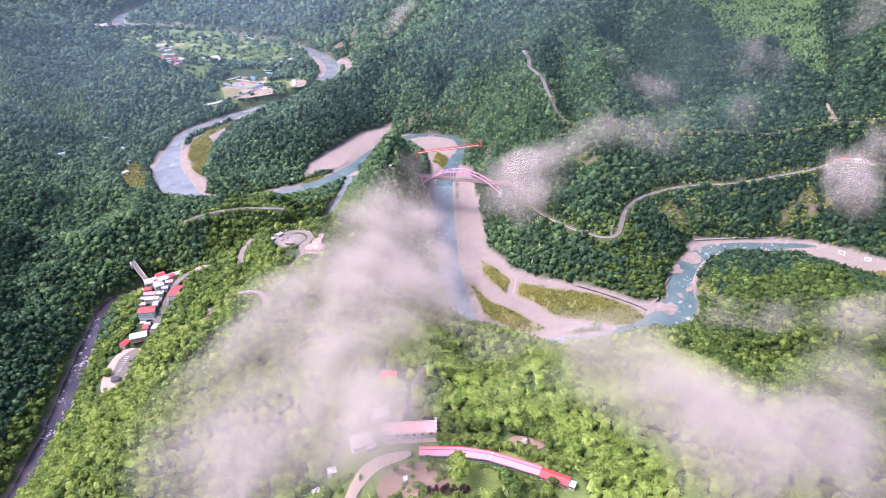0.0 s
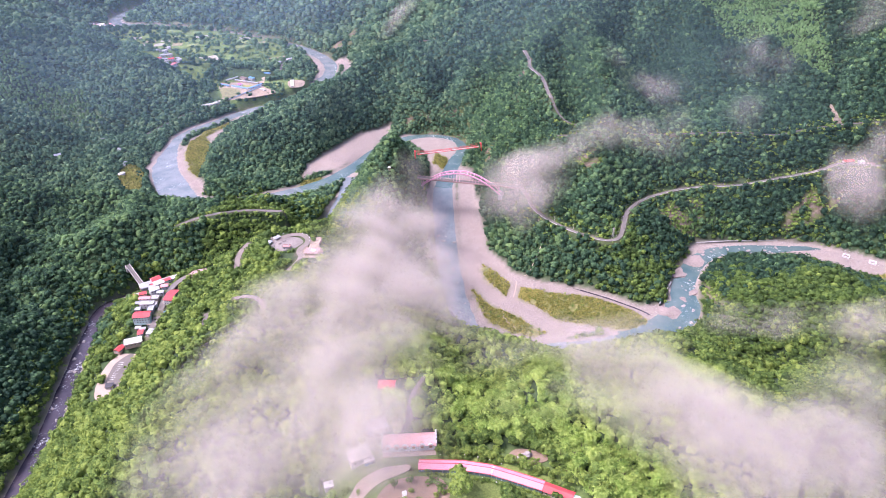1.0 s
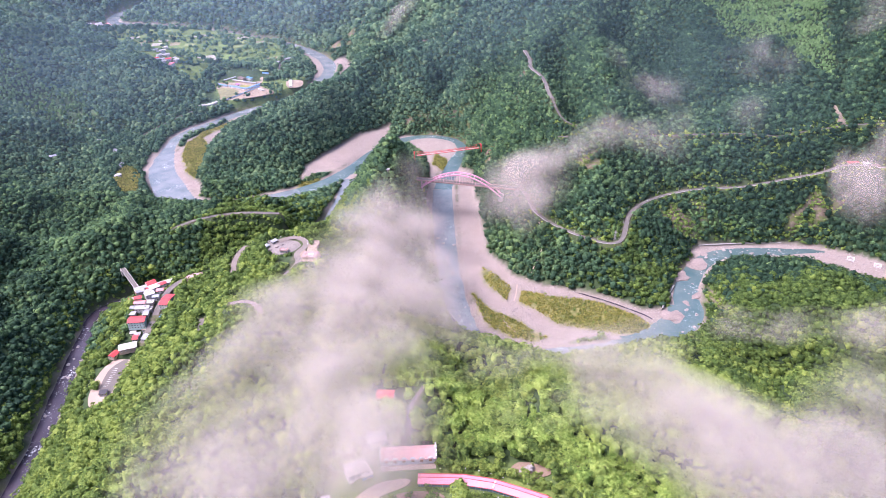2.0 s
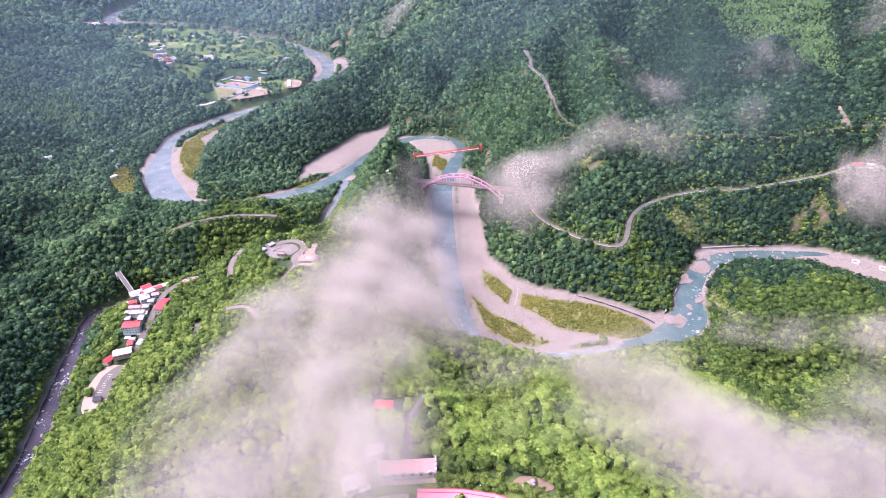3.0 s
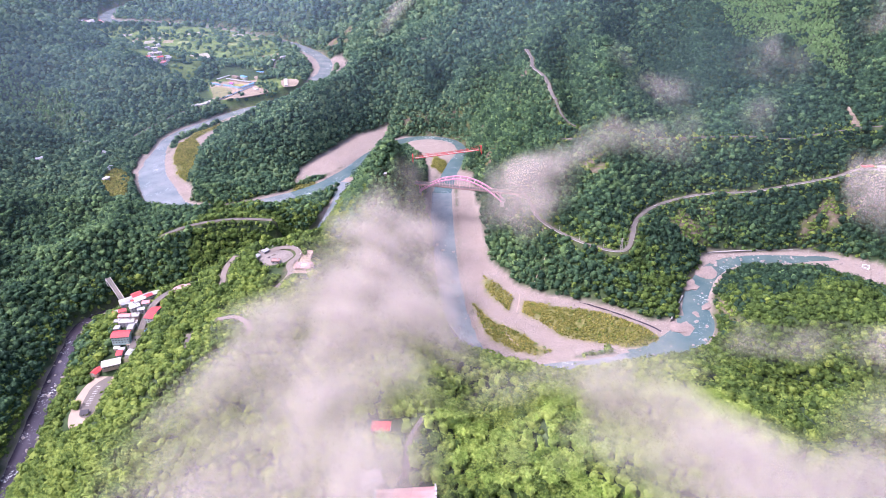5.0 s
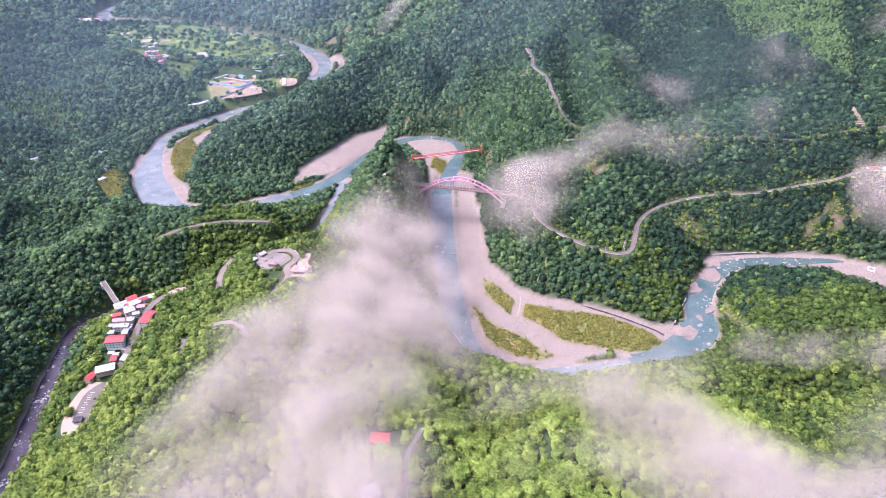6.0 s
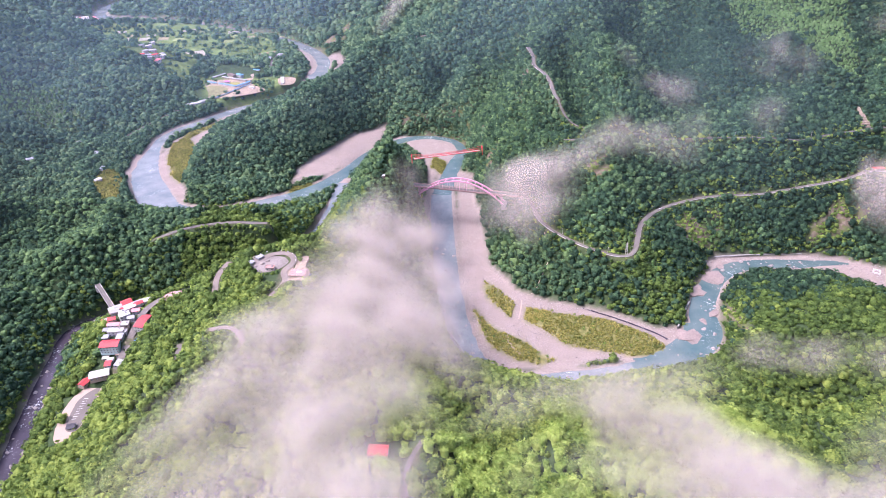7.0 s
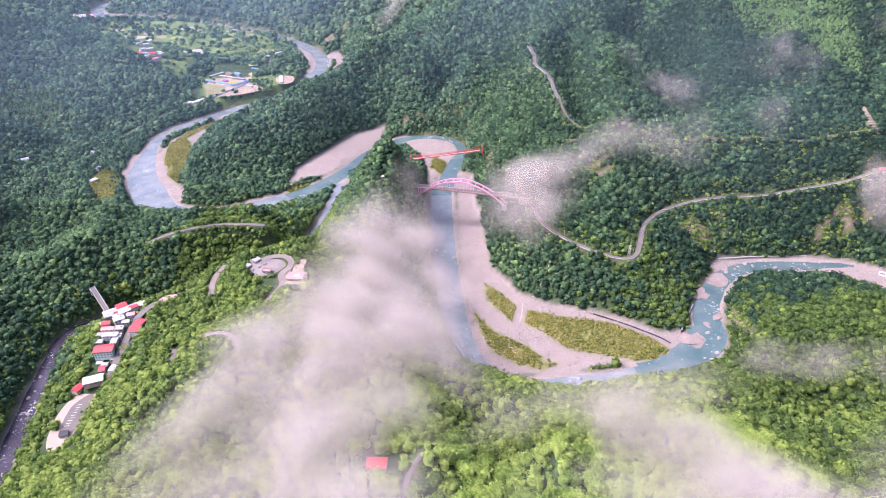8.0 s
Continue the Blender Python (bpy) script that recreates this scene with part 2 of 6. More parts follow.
RIDGES += [
    [(330, 1700, 330), (120, 1900, 230), (0, 2050, 180), (-126, 2080, 100), (-337, 2110, 72), (-520, 2260, 70), (-720, 2400, 90), (-850, 2560, 90)],
    [(-300, 2500, 260), (-600, 2900, 330), (-1000, 3100, 380), (300, 2400, 450)],
    [(-1290, 2180, 60), (-1500, 2400, 160), (-1600, 2900, 300)],
    [(-1250, 1950, 110), (-1080, 1880, 50), (-930, 1960, 14)],
]
# ravines between the spurs of the eastern mountain and in the western slopes: x, y, z
RAVINES = [
    [(225, 1360, 172), (222, 1250, 122), (220, 1150, 104), (212, 1085, 104)],
    [(372, 1480, 225), (356, 1300, 152), (350, 1180, 128), (344, 1085, 122)],
    [(430, 1330, 190), (432, 1230, 160), (424, 1130, 142), (418, 1050, 133)],
    [(545, 1420, 232), (578, 1310, 202), (604, 1220, 180), (614, 1150, 168)],
    [(740, 1340, 262), (690, 1200, 186), (645, 1110, 158), (622, 1070, 148)],
    [(110, 1530, 150), (62, 1500, 108), (20, 1450, 78), (-8, 1390, 40)],
    [(135, 1395, 138), (112, 1350, 104), (84, 1320, 56)],
    [(-1150, 1400, 170), (-900, 1400, 62), (-760, 1370, 36), (-640, 1330, 12)],
    [(-1100, 1120, 130), (-900, 1110, 66), (-760, 1080, 40), (-600, 1040, 10)],
]
RAVINES += [
    [(250, 400, 128), (285, 450, 98), (302, 495, 78), (320, 540, 62), (336, 590, 46), (330, 640, 22)],
    [(-900, 860, 130), (-720, 860, 70), (-560, 870, 46)],
]
# level ground by the water and on the terraces: outlines, with the height above the sea-level datum
FLATS = [
    (1.4, [(30, 1180), (52, 1160), (62, 987), (66, 890), (96, 825), (129, 803), (206, 772), (252, 742), (286, 745), (296, 716), (245, 693), (167, 686), (122, 672), (62, 676), (46, 712), (38, 760), (28, 840), (24, 1000)]),
    (5.8, [(345, 872), (372, 888), (433, 891), (540, 886), (578, 862), (620, 837), (720, 780), (800, 720), (740, 700), (600, 772), (520, 846), (430, 864)]),
    (1.2, [(-105, 1385), (-163, 1340), (-250, 1190), (-245, 1135), (-190, 1180), (-150, 1240), (-110, 1310)]),
    (1.0, [(-78, 1312), (-24, 1328), (16, 1310), (34, 1272), (22, 1220), (2, 1172), (-18, 1180), (-28, 1230), (-52, 1280)]),
]
FLATS += [
    (1.0, [(-30, 1010), (-16, 1000), (-14, 1130), (0, 1190), (-20, 1180)]),
    (-2.2, [(-512, 1300), (-498, 1225), (-480, 1180), (-450, 1130), (-410, 1090), (-415, 1120), (-455, 1180), (-480, 1230), (-500, 1300)]),
    (-2.4, [(-545, 1225), (-540, 1180), (-530, 1190), (-536, 1240), (-550, 1270)]),
    (-1.2, [(-440, 1452), (-427, 1481), (-384, 1492), (-410, 1450), (-457, 1400), (-470, 1395)]),
    (-1.0, [(-505, 1330), (-490, 1240), (-470, 1190), (-440, 1150), (-430, 1200), (-455, 1290), (-440, 1400), (-480, 1380)]),
    (-4.5, [(-308, 1670), (-312, 1780), (-326, 1850), (-385, 1945), (-350, 1945), (-304, 1870), (-294, 1780), (-296, 1670)]),
    (1.2, [(-245, 1650), (-250, 1790), (-300, 1870), (-250, 1870), (-215, 1780), (-225, 1660)]),
    (16.0, [(-540, 1640), (-400, 1640), (-330, 1680), (-320, 1600), (-380, 1540), (-450, 1500), (-500, 1560)]),
    (-1.5, [(-1120, 2240), (-1105, 2310), (-1030, 2300), (-960, 2280), (-980, 2240)]),
    (9.0, [(-1040, 2150), (-960, 2190), (-720, 2185), (-560, 2105), (-450, 1990), (-410, 1850), (-500, 1800), (-560, 1840), (-690, 1890), (-800, 1960)]),
]
# roads and lanes: width, then x, y, z
ROADS = [
    (5.8, [(112, 1004, 61), (127, 960, 56), (133, 905, 54), (170, 850, 56), (213, 825, 52), (238, 826, 51), (249, 850, 58), (261, 890, 60), (290, 925, 60), (325, 945, 61), (371, 955, 66), (440, 950, 70), (480, 950, 78), (526, 950, 87), (561, 950, 94), (592, 965, 100), (659, 950, 97), (800, 940, 100)]),
    (3.4, [(180, 1060, 108), (261, 1040, 117), (315, 1025, 121), (397, 1010, 130), (455, 1000, 134), (498, 985, 134), (527, 995, 137), (574, 1005, 139), (618, 1010, 143), (720, 1000, 150)]),
]
ROADS += [
    (6.0, [(154, 1300, 178), (162, 1270, 169), (156, 1240, 165), (174, 1200, 162), (178, 1170, 154), (180, 1150, 147), (184, 1136, 144)]),
    (7.0, [(-171, 664, 112), (-159, 690, 113), (-168, 706, 114), (-156, 725, 114), (-166, 742, 114), (-185, 742, 114), (-200, 725, 113)]),
    (5.5, [(-358, 850, 70), (-331, 880, 68), (-284, 900, 65), (-230, 900, 62)]),
    (6.0, [(-239, 695, 95), (-243, 722, 99), (-235, 745, 101)]),
    (5.0, [(-214, 600, 121), (-196, 604, 122), (-182, 592, 120), (-178, 575, 119)]),
    (5.0, [(-256, 625, 84), (-252, 600, 84)]),
]
ROADS += [
    (7.4, [(-330, 625, 46), (-326, 655, 57), (-322, 690, 68), (-316, 706, 72), (-300, 718, 75), (-280, 722, 78)]),
    (5.0, [(-58, 262, 199), (-52, 285, 199), (-38, 305, 199), (-20, 308, 199)]),
    (3.0, [(-14, 395, 195), (-24, 372, 197), (-22, 345, 199)]),
    (4.0, [(-391, 1714, 17), (-404, 1770, 17), (-400, 1803, 17), (-398, 1829, 17)]),
    (4.5, [(-62, 1562, 128), (-35, 1568, 127), (0, 1572, 133), (46, 1570, 140)]),
    (3.5, [(-590, 1330, 10), (-560, 1400, 12), (-540, 1440, 13), (-515, 1470, 14), (-489, 1495, 15)]),
    (3.5, [(184, 1136, 144), (190, 1110, 128), (205, 1095, 116), (232, 1088, 112)]),
]
# levelled building ground: x, y, z, half width
PADS = [(-22, 318, 199.0, 26), (20, 300, 199.0, 34), (60, 285, 198.5, 28), (-186, 726, 113.0, 23), (-347, 602, 37.5, 8), (-347, 582, 37.5, 8), (-345, 562, 37.5, 7), (-346, 552, 37.5, 6), (-340, 640, 48.0, 12), (-335, 675, 60.0, 14), (-338, 700, 66.0, 12), (-41, 390, 188.0, 9), (-150, 690, 113.0, 10)]
GRASSES = [
    [(104, 788), (124, 785), (196, 763), (243, 727), (254, 708), (222, 698), (182, 697), (143, 714), (120, 744), (98, 765)],
    [(39, 785), (54, 758), (74, 738), (98, 714), (126, 690), (108, 679), (83, 687), (59, 711), (45, 745)],
    [(54, 850), (82, 812), (92, 798), (82, 769), (58, 809)],
    [(575, 800), (640, 770), (680, 770), (620, 805)],
    [(-503, 1310), (-488, 1240), (-462, 1185), (-435, 1150), (-428, 1200), (-452, 1290), (-470, 1340), (-430, 1420), (-440, 1440), (-490, 1370)],
    [(-10, 1240), (10, 1220), (16, 1180), (0, 1165), (-18, 1200)],
]
GRASSES += [
    [(-270, 1085), (-215, 1090), (-190, 1130), (-215, 1150), (-240, 1130)],
    [(-545, 1180), (-500, 1070), (-520, 1050), (-570, 1120), (-568, 1190)],
]
SCARS = [
    [(-70, 1350), (0, 1352), (44, 1330), (64, 1275), (52, 1215), (76, 1210), (88, 1275), (66, 1345), (10, 1372), (-70, 1372)],
    [(334, 800), (350, 790), (350, 715), (336, 712)],
    [(-262, 1890), (-195, 1950), (-150, 2050), (-205, 2060), (-300, 1935)],
    [(70, 1130), (86, 1180), (100, 1170), (90, 1120)],
    [(318, 908), (330, 930), (362, 938), (400, 922), (372, 890), (335, 885)],
    [(205, 985), (235, 990), (240, 960), (215, 950)],
    [(500, 905), (545, 935), (580, 915), (540, 895)],
    [(120, 1210), (145, 1255), (152, 1240), (135, 1195)],
]
MEADOWS = [
    [(-80, 255), (90, 255), (80, 306), (50, 322), (-60, 330)],
    [(-720, 1640), (-560, 1600), (-560, 1720), (-640, 1850), (-760, 1820)],
]
# places kept clear of trees: x, y, radius
CLEARINGS = [
    (-342, 622, 12),
    (-357, 618, 9),
    (-339, 640, 8),
    (-326, 638, 9),
    (-341, 655, 12),
    (-341, 674, 11),
    (-334, 682, 9),
    (-356, 697, 9),
    (-340, 693, 9),
    (-357, 712, 9),
    (-345, 715, 9),
    (-335, 710, 10),
    (-328, 720, 9),
    (-316, 683, 14),
    (-355, 612, 7),
    (600, 1020, 6),
    (601, 1032, 6),
    (603, 1046, 6),
    (604, 1058, 5),
    (-78, 951, 5),
    (-180, 726, 27),
    (-148, 700, 18),
    (231, 832, 4),
    (-650, 1672, 34),
    (-640, 1700, 20),
    (-665, 1745, 20),
    (-1065, 2270, 52),
    (-505, 1488, 16),
    (-40, 391, 8),
    (-346, 556, 10),
]
CLEARINGS += [
    (-362, 558, 9),
    (-366, 580, 9),
    (-365, 598, 9),
    (-356, 614, 9),
    (-358, 546, 9),
    (-340, 545, 9),
    (604, 962, 12),
    (622, 958, 10),
    (634, 954, 9),
    (-345, 571, 10),
    (-346, 586, 10),
    (-347, 601, 10),
    (-172, 694, 13),
    (-166, 678, 9),
    (-346, 545, 10),
    (-347, 536, 8),
    (-53, 316, 12),
    (-46, 312, 7),
    (-43, 340, 10),
    (-71, 303, 7),
    (-79, 290, 6),
    (-58, 264, 9),
    (-52, 285, 9),
    (-40, 303, 9),
    (-36, 326, 9),
    (-22, 326, 10),
    (-8, 326, 9),
    (-28, 316, 9),
    (-12, 312, 9),
    (-16, 306, 9),
    (-3, 306, 8),
    (10, 306, 8),
    (19, 304, 8),
    (27, 302, 8),
    (35, 299, 8),
    (42, 296, 8),
    (50, 293, 8),
    (58, 289, 8),
    (50, 316, 8),
]
CLEARINGS += [
    (-22, 288, 14),
    (5, 285, 12),
    (-470, 1600, 52),
    (-420, 1575, 34),
    (-490, 1545, 34),
    (-470, 1660, 52),
    (-344, 1624, 34),
    (-430, 1680, 34),
    (-160, 706, 12),
]


def resample(points, step):
    """Points every step metres along a polyline of any width."""
    pts = np.array(points, float)
    seg = np.hypot(*np.diff(pts[:, :2], axis=0).T)
    s = np.r_[0, np.cumsum(seg)]
    u = np.linspace(0, s[-1], max(2, int(s[-1] / step) + 1))
    return np.stack([np.interp(u, s, c) for c in pts.T], 1)


def rounded(points, times=2):
    """A polyline with its corners cut, so that it bends softly."""
    p = np.array(points, float)
    for _ in range(times):
        q = np.empty((2 * len(p) - 2, p.shape[1]))
        q[0::2], q[1::2] = 0.75 * p[:-1] + 0.25 * p[1:], 0.25 * p[:-1] + 0.75 * p[1:]
        p = np.vstack([p[:1], q, p[-1:]])
    return p


def nearest(x, y, line):
    """Distance from each place to the densely sampled line, and the index of the nearest sample."""
    best, which = np.full(x.shape, 1e9), np.zeros(x.shape, int)
    for k in range(0, len(line), 24):
        part = line[k : k + 24]
        d = (x[..., None] - part[:, 0]) ** 2 + (y[..., None] - part[:, 1]) ** 2
        i = d.argmin(-1)
        m = np.take_along_axis(d, i[..., None], -1)[..., 0]
        closer = m < best
        best, which = np.where(closer, m, best), np.where(closer, i + k, which)
    return np.sqrt(best), which


def inside(x, y, outline):
    """Whether places lie within an outline."""
    hit = np.zeros(x.shape, bool)
    for (ax, ay), (bx, by) in zip(outline, outline[1:] + outline[:1]):
        if ay != by:
            hit ^= ((ay > y) != (by > y)) & (x < (bx - ax) * (y - ay) / (by - ay) + ax)
    return hit


def edge_distance(x, y, outline):
    """Signed distance to an outline: negative within."""
    ring = resample([*outline, outline[0]], 4)
    d, _ = nearest(x, y, ring)
    return np.where(inside(x, y, outline), -d, d)


def smooth(a, b, v):
    t = np.clip((v - a) / (b - a), 0, 1)
    return t * t * (3 - 2 * t)


_rng = np.random.RandomState(7)
_LATTICE = _rng.rand(256, 256)


def value_noise(x, y, size):
    """Smooth noise from 0 to 1 with bumps of about that size."""
    u, v = x / size + 1000.0, y / size + 1000.0
    i, j = np.floor(u).astype(int), np.floor(v).astype(int)
    f, g = u - i, v - j
    f, g = f * f * (3 - 2 * f), g * g * (3 - 2 * g)
    a, b = _LATTICE[i % 256, j % 256], _LATTICE[(i + 1) % 256, j % 256]
    c, d = _LATTICE[i % 256, (j + 1) % 256], _LATTICE[(i + 1) % 256, (j + 1) % 256]
    return (a * (1 - f) + b * f) * (1 - g) + (c * (1 - f) + d * f) * g


def layered(x, y, size, octaves=4, rough=0.5):
    total, amp, norm = 0.0, 1.0, 0.0
    for k in range(octaves):
        total, norm = total + amp * value_noise(x + 37.1 * k, y - 91.7 * k, size / 2**k), norm + amp
        amp *= rough
    return total / norm


river_up, river_down, stream = (resample(rounded(p), 5) for p in (RIVER_UP, RIVER_DOWN, STREAM))
level_up, level_down = np.interp(np.linspace(0, 1, len(river_up)), [0, 0.3, 0.45, 1], [5.0, 3.4, 0.7, 0.0]), np.linspace(0.0, -9.0, len(river_down))
level_stream = np.linspace(27.0, 0.6, len(stream))
WATERS = [(river_up, level_up), (river_down, level_down), (stream, level_stream)]

# heights on a grid, relaxed between the water lines, the roads and the ridges as a stretched sheet would lie
X0, X1, Y0, Y1, CELL = -1800.0, 1400.0, -300.0, 3220.0, 10.0


def fixed_samples():
    rows = []
    for line, level in WATERS:
        rows.append(np.c_[line[:, :2], level])
    for ridge in RIDGES + RAVINES:
        rows.append(resample(rounded(ridge, 1), 8))
    for width, road in ROADS:
        rows.append(resample(rounded(road, 1), 6)[:, :3])
    for height, outline in FLATS:
        ox, oy = np.meshgrid(np.arange(-1300, 900, 10.0), np.arange(600, 2300, 10.0))
        m = inside(ox, oy, outline)
        rows.append(np.c_[ox[m], oy[m], np.full(m.sum(), height)])
    for px, py, pz, half in PADS:
        ox, oy = np.meshgrid(np.arange(px - half, px + half + 1, 8.0), np.arange(py - half, py + half + 1, 8.0))
        rows.append(np.c_[ox.ravel(), oy.ravel(), np.full(ox.size, pz)])
    return np.vstack(rows)


def relax():
    rows, field = fixed_samples(), None
    for cell in (80.0, 40.0, 20.0, 10.0):
        nx, ny = int((X1 - X0) / cell) + 1, int((Y1 - Y0) / cell) + 1
        i = np.clip(np.rint((rows[:, 0] - X0) / cell).astype(int), 0, nx - 1)
        j = np.clip(np.rint((rows[:, 1] - Y0) / cell).astype(int), 0, ny - 1)
        total, count = np.zeros((nx, ny)), np.zeros((nx, ny))
        np.add.at(total, (i, j), rows[:, 2])
        np.add.at(count, (i, j), 1)
        held = count > 0
        value = total / np.maximum(count, 1)
        if field is None:
            field = np.full((nx, ny), 160.0)
        else:
            a, b = np.linspace(0, field.shape[0] - 1, nx), np.linspace(0, field.shape[1] - 1, ny)
            ia, jb = np.minimum(a.astype(int), field.shape[0] - 2), np.minimum(b.astype(int), field.shape[1] - 2)
            fa, fb = (a - ia)[:, None], (b - jb)[None]
            f = field
            field = (f[ia][:, jb] * (1 - fa) + f[ia + 1][:, jb] * fa) * (1 - fb) + (f[ia][:, jb + 1] * (1 - fa) + f[ia + 1][:, jb + 1] * fa) * fb
        for _ in range(260 if cell > 20 else 120):
            field = np.where(held, value, field)
            p = np.pad(field, 1, mode="edge")
            field = 0.25 * (p[2:, 1:-1] + p[:-2, 1:-1] + p[1:-1, 2:] + p[1:-1, :-2])
    return field


def build_heights():
    z = relax()
    gx, gy = np.meshgrid(X0 + CELL * np.arange(z.shape[0]), Y0 + CELL * np.arange(z.shape[1]), indexing="ij")
    calm = np.full(z.shape, 1e9)
    for line, _ in WATERS:
        calm = np.minimum(calm, nearest(gx, gy, line[::3])[0] - line[:, 2].max() / 2)
    for _, road in ROADS:
        calm = np.minimum(calm, nearest(gx, gy, resample(road, 12))[0])
    for _, outline in FLATS:
        calm = np.minimum(calm, edge_distance(gx, gy, outline))
    for px, py, _, half in PADS:
        calm = np.minimum(calm, np.hypot(gx - px, gy - py) - half)
    rough = smooth(12, 90, calm)
    gullies = 1 - np.abs(2 * layered(gx, gy, 130, 3) - 1) * 2.2
    spurs = 1 - np.abs(2 * layered(gx - 900, gy + 300, 240, 2) - 1) * 2.2
    z = z + rough * (27 * (gullies - 0.5) + 10 * (layered(gx + 500, gy, 60, 3) - 0.5)) + smooth(40, 160, calm) * smooth(650, 800, gy) * 60 * (spurs - 0.5) * (0.5 + 0.5 * smooth(0, 200, gx)) * (1 - 0.6 * smooth(330, 430, gx) * smooth(950, 1050, gy))
    return z


def sample(grid, x, y):
    u = np.clip((np.asarray(x, float) - X0) / CELL, 0, grid.shape[0] - 1.001)
    v = np.clip((np.asarray(y, float) - Y0) / CELL, 0, grid.shape[1] - 1.001)
    i, j = u.astype(int), v.astype(int)
    f, g = u - i, v - j
    return (grid[i, j] * (1 - f) + grid[i + 1, j] * f) * (1 - g) + (grid[i, j + 1] * (1 - f) + grid[i + 1, j + 1] * f) * g


def land(x, y):
    """The finished ground: its height, and how much gravel, grass, field and bare earth covers it."""
    x, y = np.asarray(x, float), np.asarray(y, float)
    h = raw = sample(HEIGHTS, x, y)
    wobble = 14 * (layered(x, y, 45, 3) - 0.5)
    gravel, grass, field, bare = (np.zeros(x.shape) for _ in range(4))
    bank = np.full(x.shape, 1e9)
    for height, outline in FLATS:
        d = edge_distance(x, y, outline) + wobble
        k = 1 - smooth(-6, 14, d)
        lift = 0.9 * (layered(x, y, 26, 3) - 0.5) if height < 8 else 0.0
        h = h * (1 - k) + k * (height + lift)
        if height < 8:
            gravel = np.maximum(gravel, 1 - smooth(-2, 5, d))
        else:
            field = np.maximum(field, 1 - smooth(-4, 20, d))
    for outline in GRASSES:
        d = edge_distance(x, y, outline) + 1.3 * wobble
        grass = np.maximum(grass, 1 - smooth(-4, 3, d))
        h = h + 1.2 * (1 - smooth(-8, 2, d))
    for outline in SCARS:
        d = edge_distance(x, y, outline) + 1.2 * wobble
        bare = np.maximum(bare, (1 - smooth(-6, 6, d)) * smooth(0.34, 0.62, layered(x, y, 16, 3)))
    for outline in MEADOWS:
        d = edge_distance(x, y, outline) + 1.5 * wobble
        field = np.maximum(field, 1 - smooth(-6, 8, d))
    for line, level in WATERS:
        d, i = nearest(x, y, line)
        half = line[i, 2] / 2
        edge = d - half + 0.35 * wobble
        z = level[i]
        shore = 1 - smooth(1, 7 if line is stream else 16, edge)
        h = np.where(edge < 60, h * (1 - shore) + shore * np.minimum(h, z + 0.9 + 0.05 * np.maximum(edge, 0)), h)
        bed = 1 - smooth(-4, 2.5, edge)
        h = h * (1 - bed) + bed * (z - 1.6)
        high = smooth(4.0, 10.0, raw - z)
        gravel = np.maximum(gravel, (1 - (smooth(-1, 3, edge - 5 * smooth(860, 900, y)) if line is stream else smooth(3, 9, edge))) * (1 - high))
        if line is not stream:
            ledge = (1 - smooth(2, 9, edge)) * high * smooth(0.42, 0.58, layered(x, y, 70, 2))
            bare = np.maximum(bare, 0.8 * ledge)
        else:
            bare = np.maximum(bare, 0.75 * (1 - smooth(1.0, 5.0, edge)) * smooth(0.42, 0.6, layered(x, y, 30, 2)))
        bank = np.minimum(bank, edge)
    for width, road in ROADS:
        line = resample(rounded(road, 2), 3)
        d, i = nearest(x, y, line)
        k = 1 - smooth(width / 2 + 2.5, width / 2 + 9, d)
        h = h * (1 - k) + k * (line[i, 2] - 0.45)
        bare = np.maximum(bare, 0.6 * (1 - smooth(width / 2 + 0.5, width / 2 + 3.0, d)))
    for px, py, pz, half in PADS:
        d = np.maximum(np.abs(x - px), np.abs(y - py))
        k = 1 - smooth(half, half + 14, d)
        h = h * (1 - k) + k * pz
    return h, gravel, grass, field, bare, bank


def ground(x, y):
    return float(land(np.array([float(x)]), np.array([float(y)]))[0][0])


HEIGHTS = build_heights()


def part(name, bm, material, parent=None, label=""):
    """One mesh object from a bmesh, under a thing or a part."""
    mesh = bpy.data.meshes.new(name)
    bm.to_mesh(mesh)
    bm.free()
    mesh.materials.append(material)
    ob = new(name, mesh)
    if parent is not None:
        ob.parent = parent
    if label:
        ob["label"] = label
    return ob


def mesh_of(name, verts, faces, material, per_vertex=None, smooth_faces=False):
    """One mesh from numpy arrays of places and of triangles or quads."""
    mesh = bpy.data.meshes.new(name)
    sides = faces.shape[1]
    mesh.vertices.add(len(verts))
    mesh.vertices.foreach_set("co", np.ascontiguousarray(verts, np.float32).ravel())
    mesh.loops.add(faces.size)
    mesh.loops.foreach_set("vertex_index", np.ascontiguousarray(faces, np.int32).ravel())
    mesh.polygons.add(len(faces))
    mesh.polygons.foreach_set("loop_start", np.arange(0, faces.size, sides, dtype=np.int32))
    if smooth_faces:
        mesh.polygons.foreach_set("use_smooth", np.ones(len(faces), bool))
    for key, values in (per_vertex or {}).items():
        mesh.attributes.new(key, "FLOAT", "POINT").data.foreach_set("value", np.ascontiguousarray(values, np.float32))
    mesh.update(calc_edges=True)
    mesh.materials.append(material)
    return new(name, mesh)


def graded(stops):
    """Grid lines with a spacing of their own between stops: (from, spacing), ..., end."""
    out = []
    for (a, step), nxt in zip(stops[:-1], stops[1:]):
        b = nxt[0] if isinstance(nxt, tuple) else nxt
        out.append(np.arange(a, b, step))
    return np.concatenate([*out, [stops[-1]]])


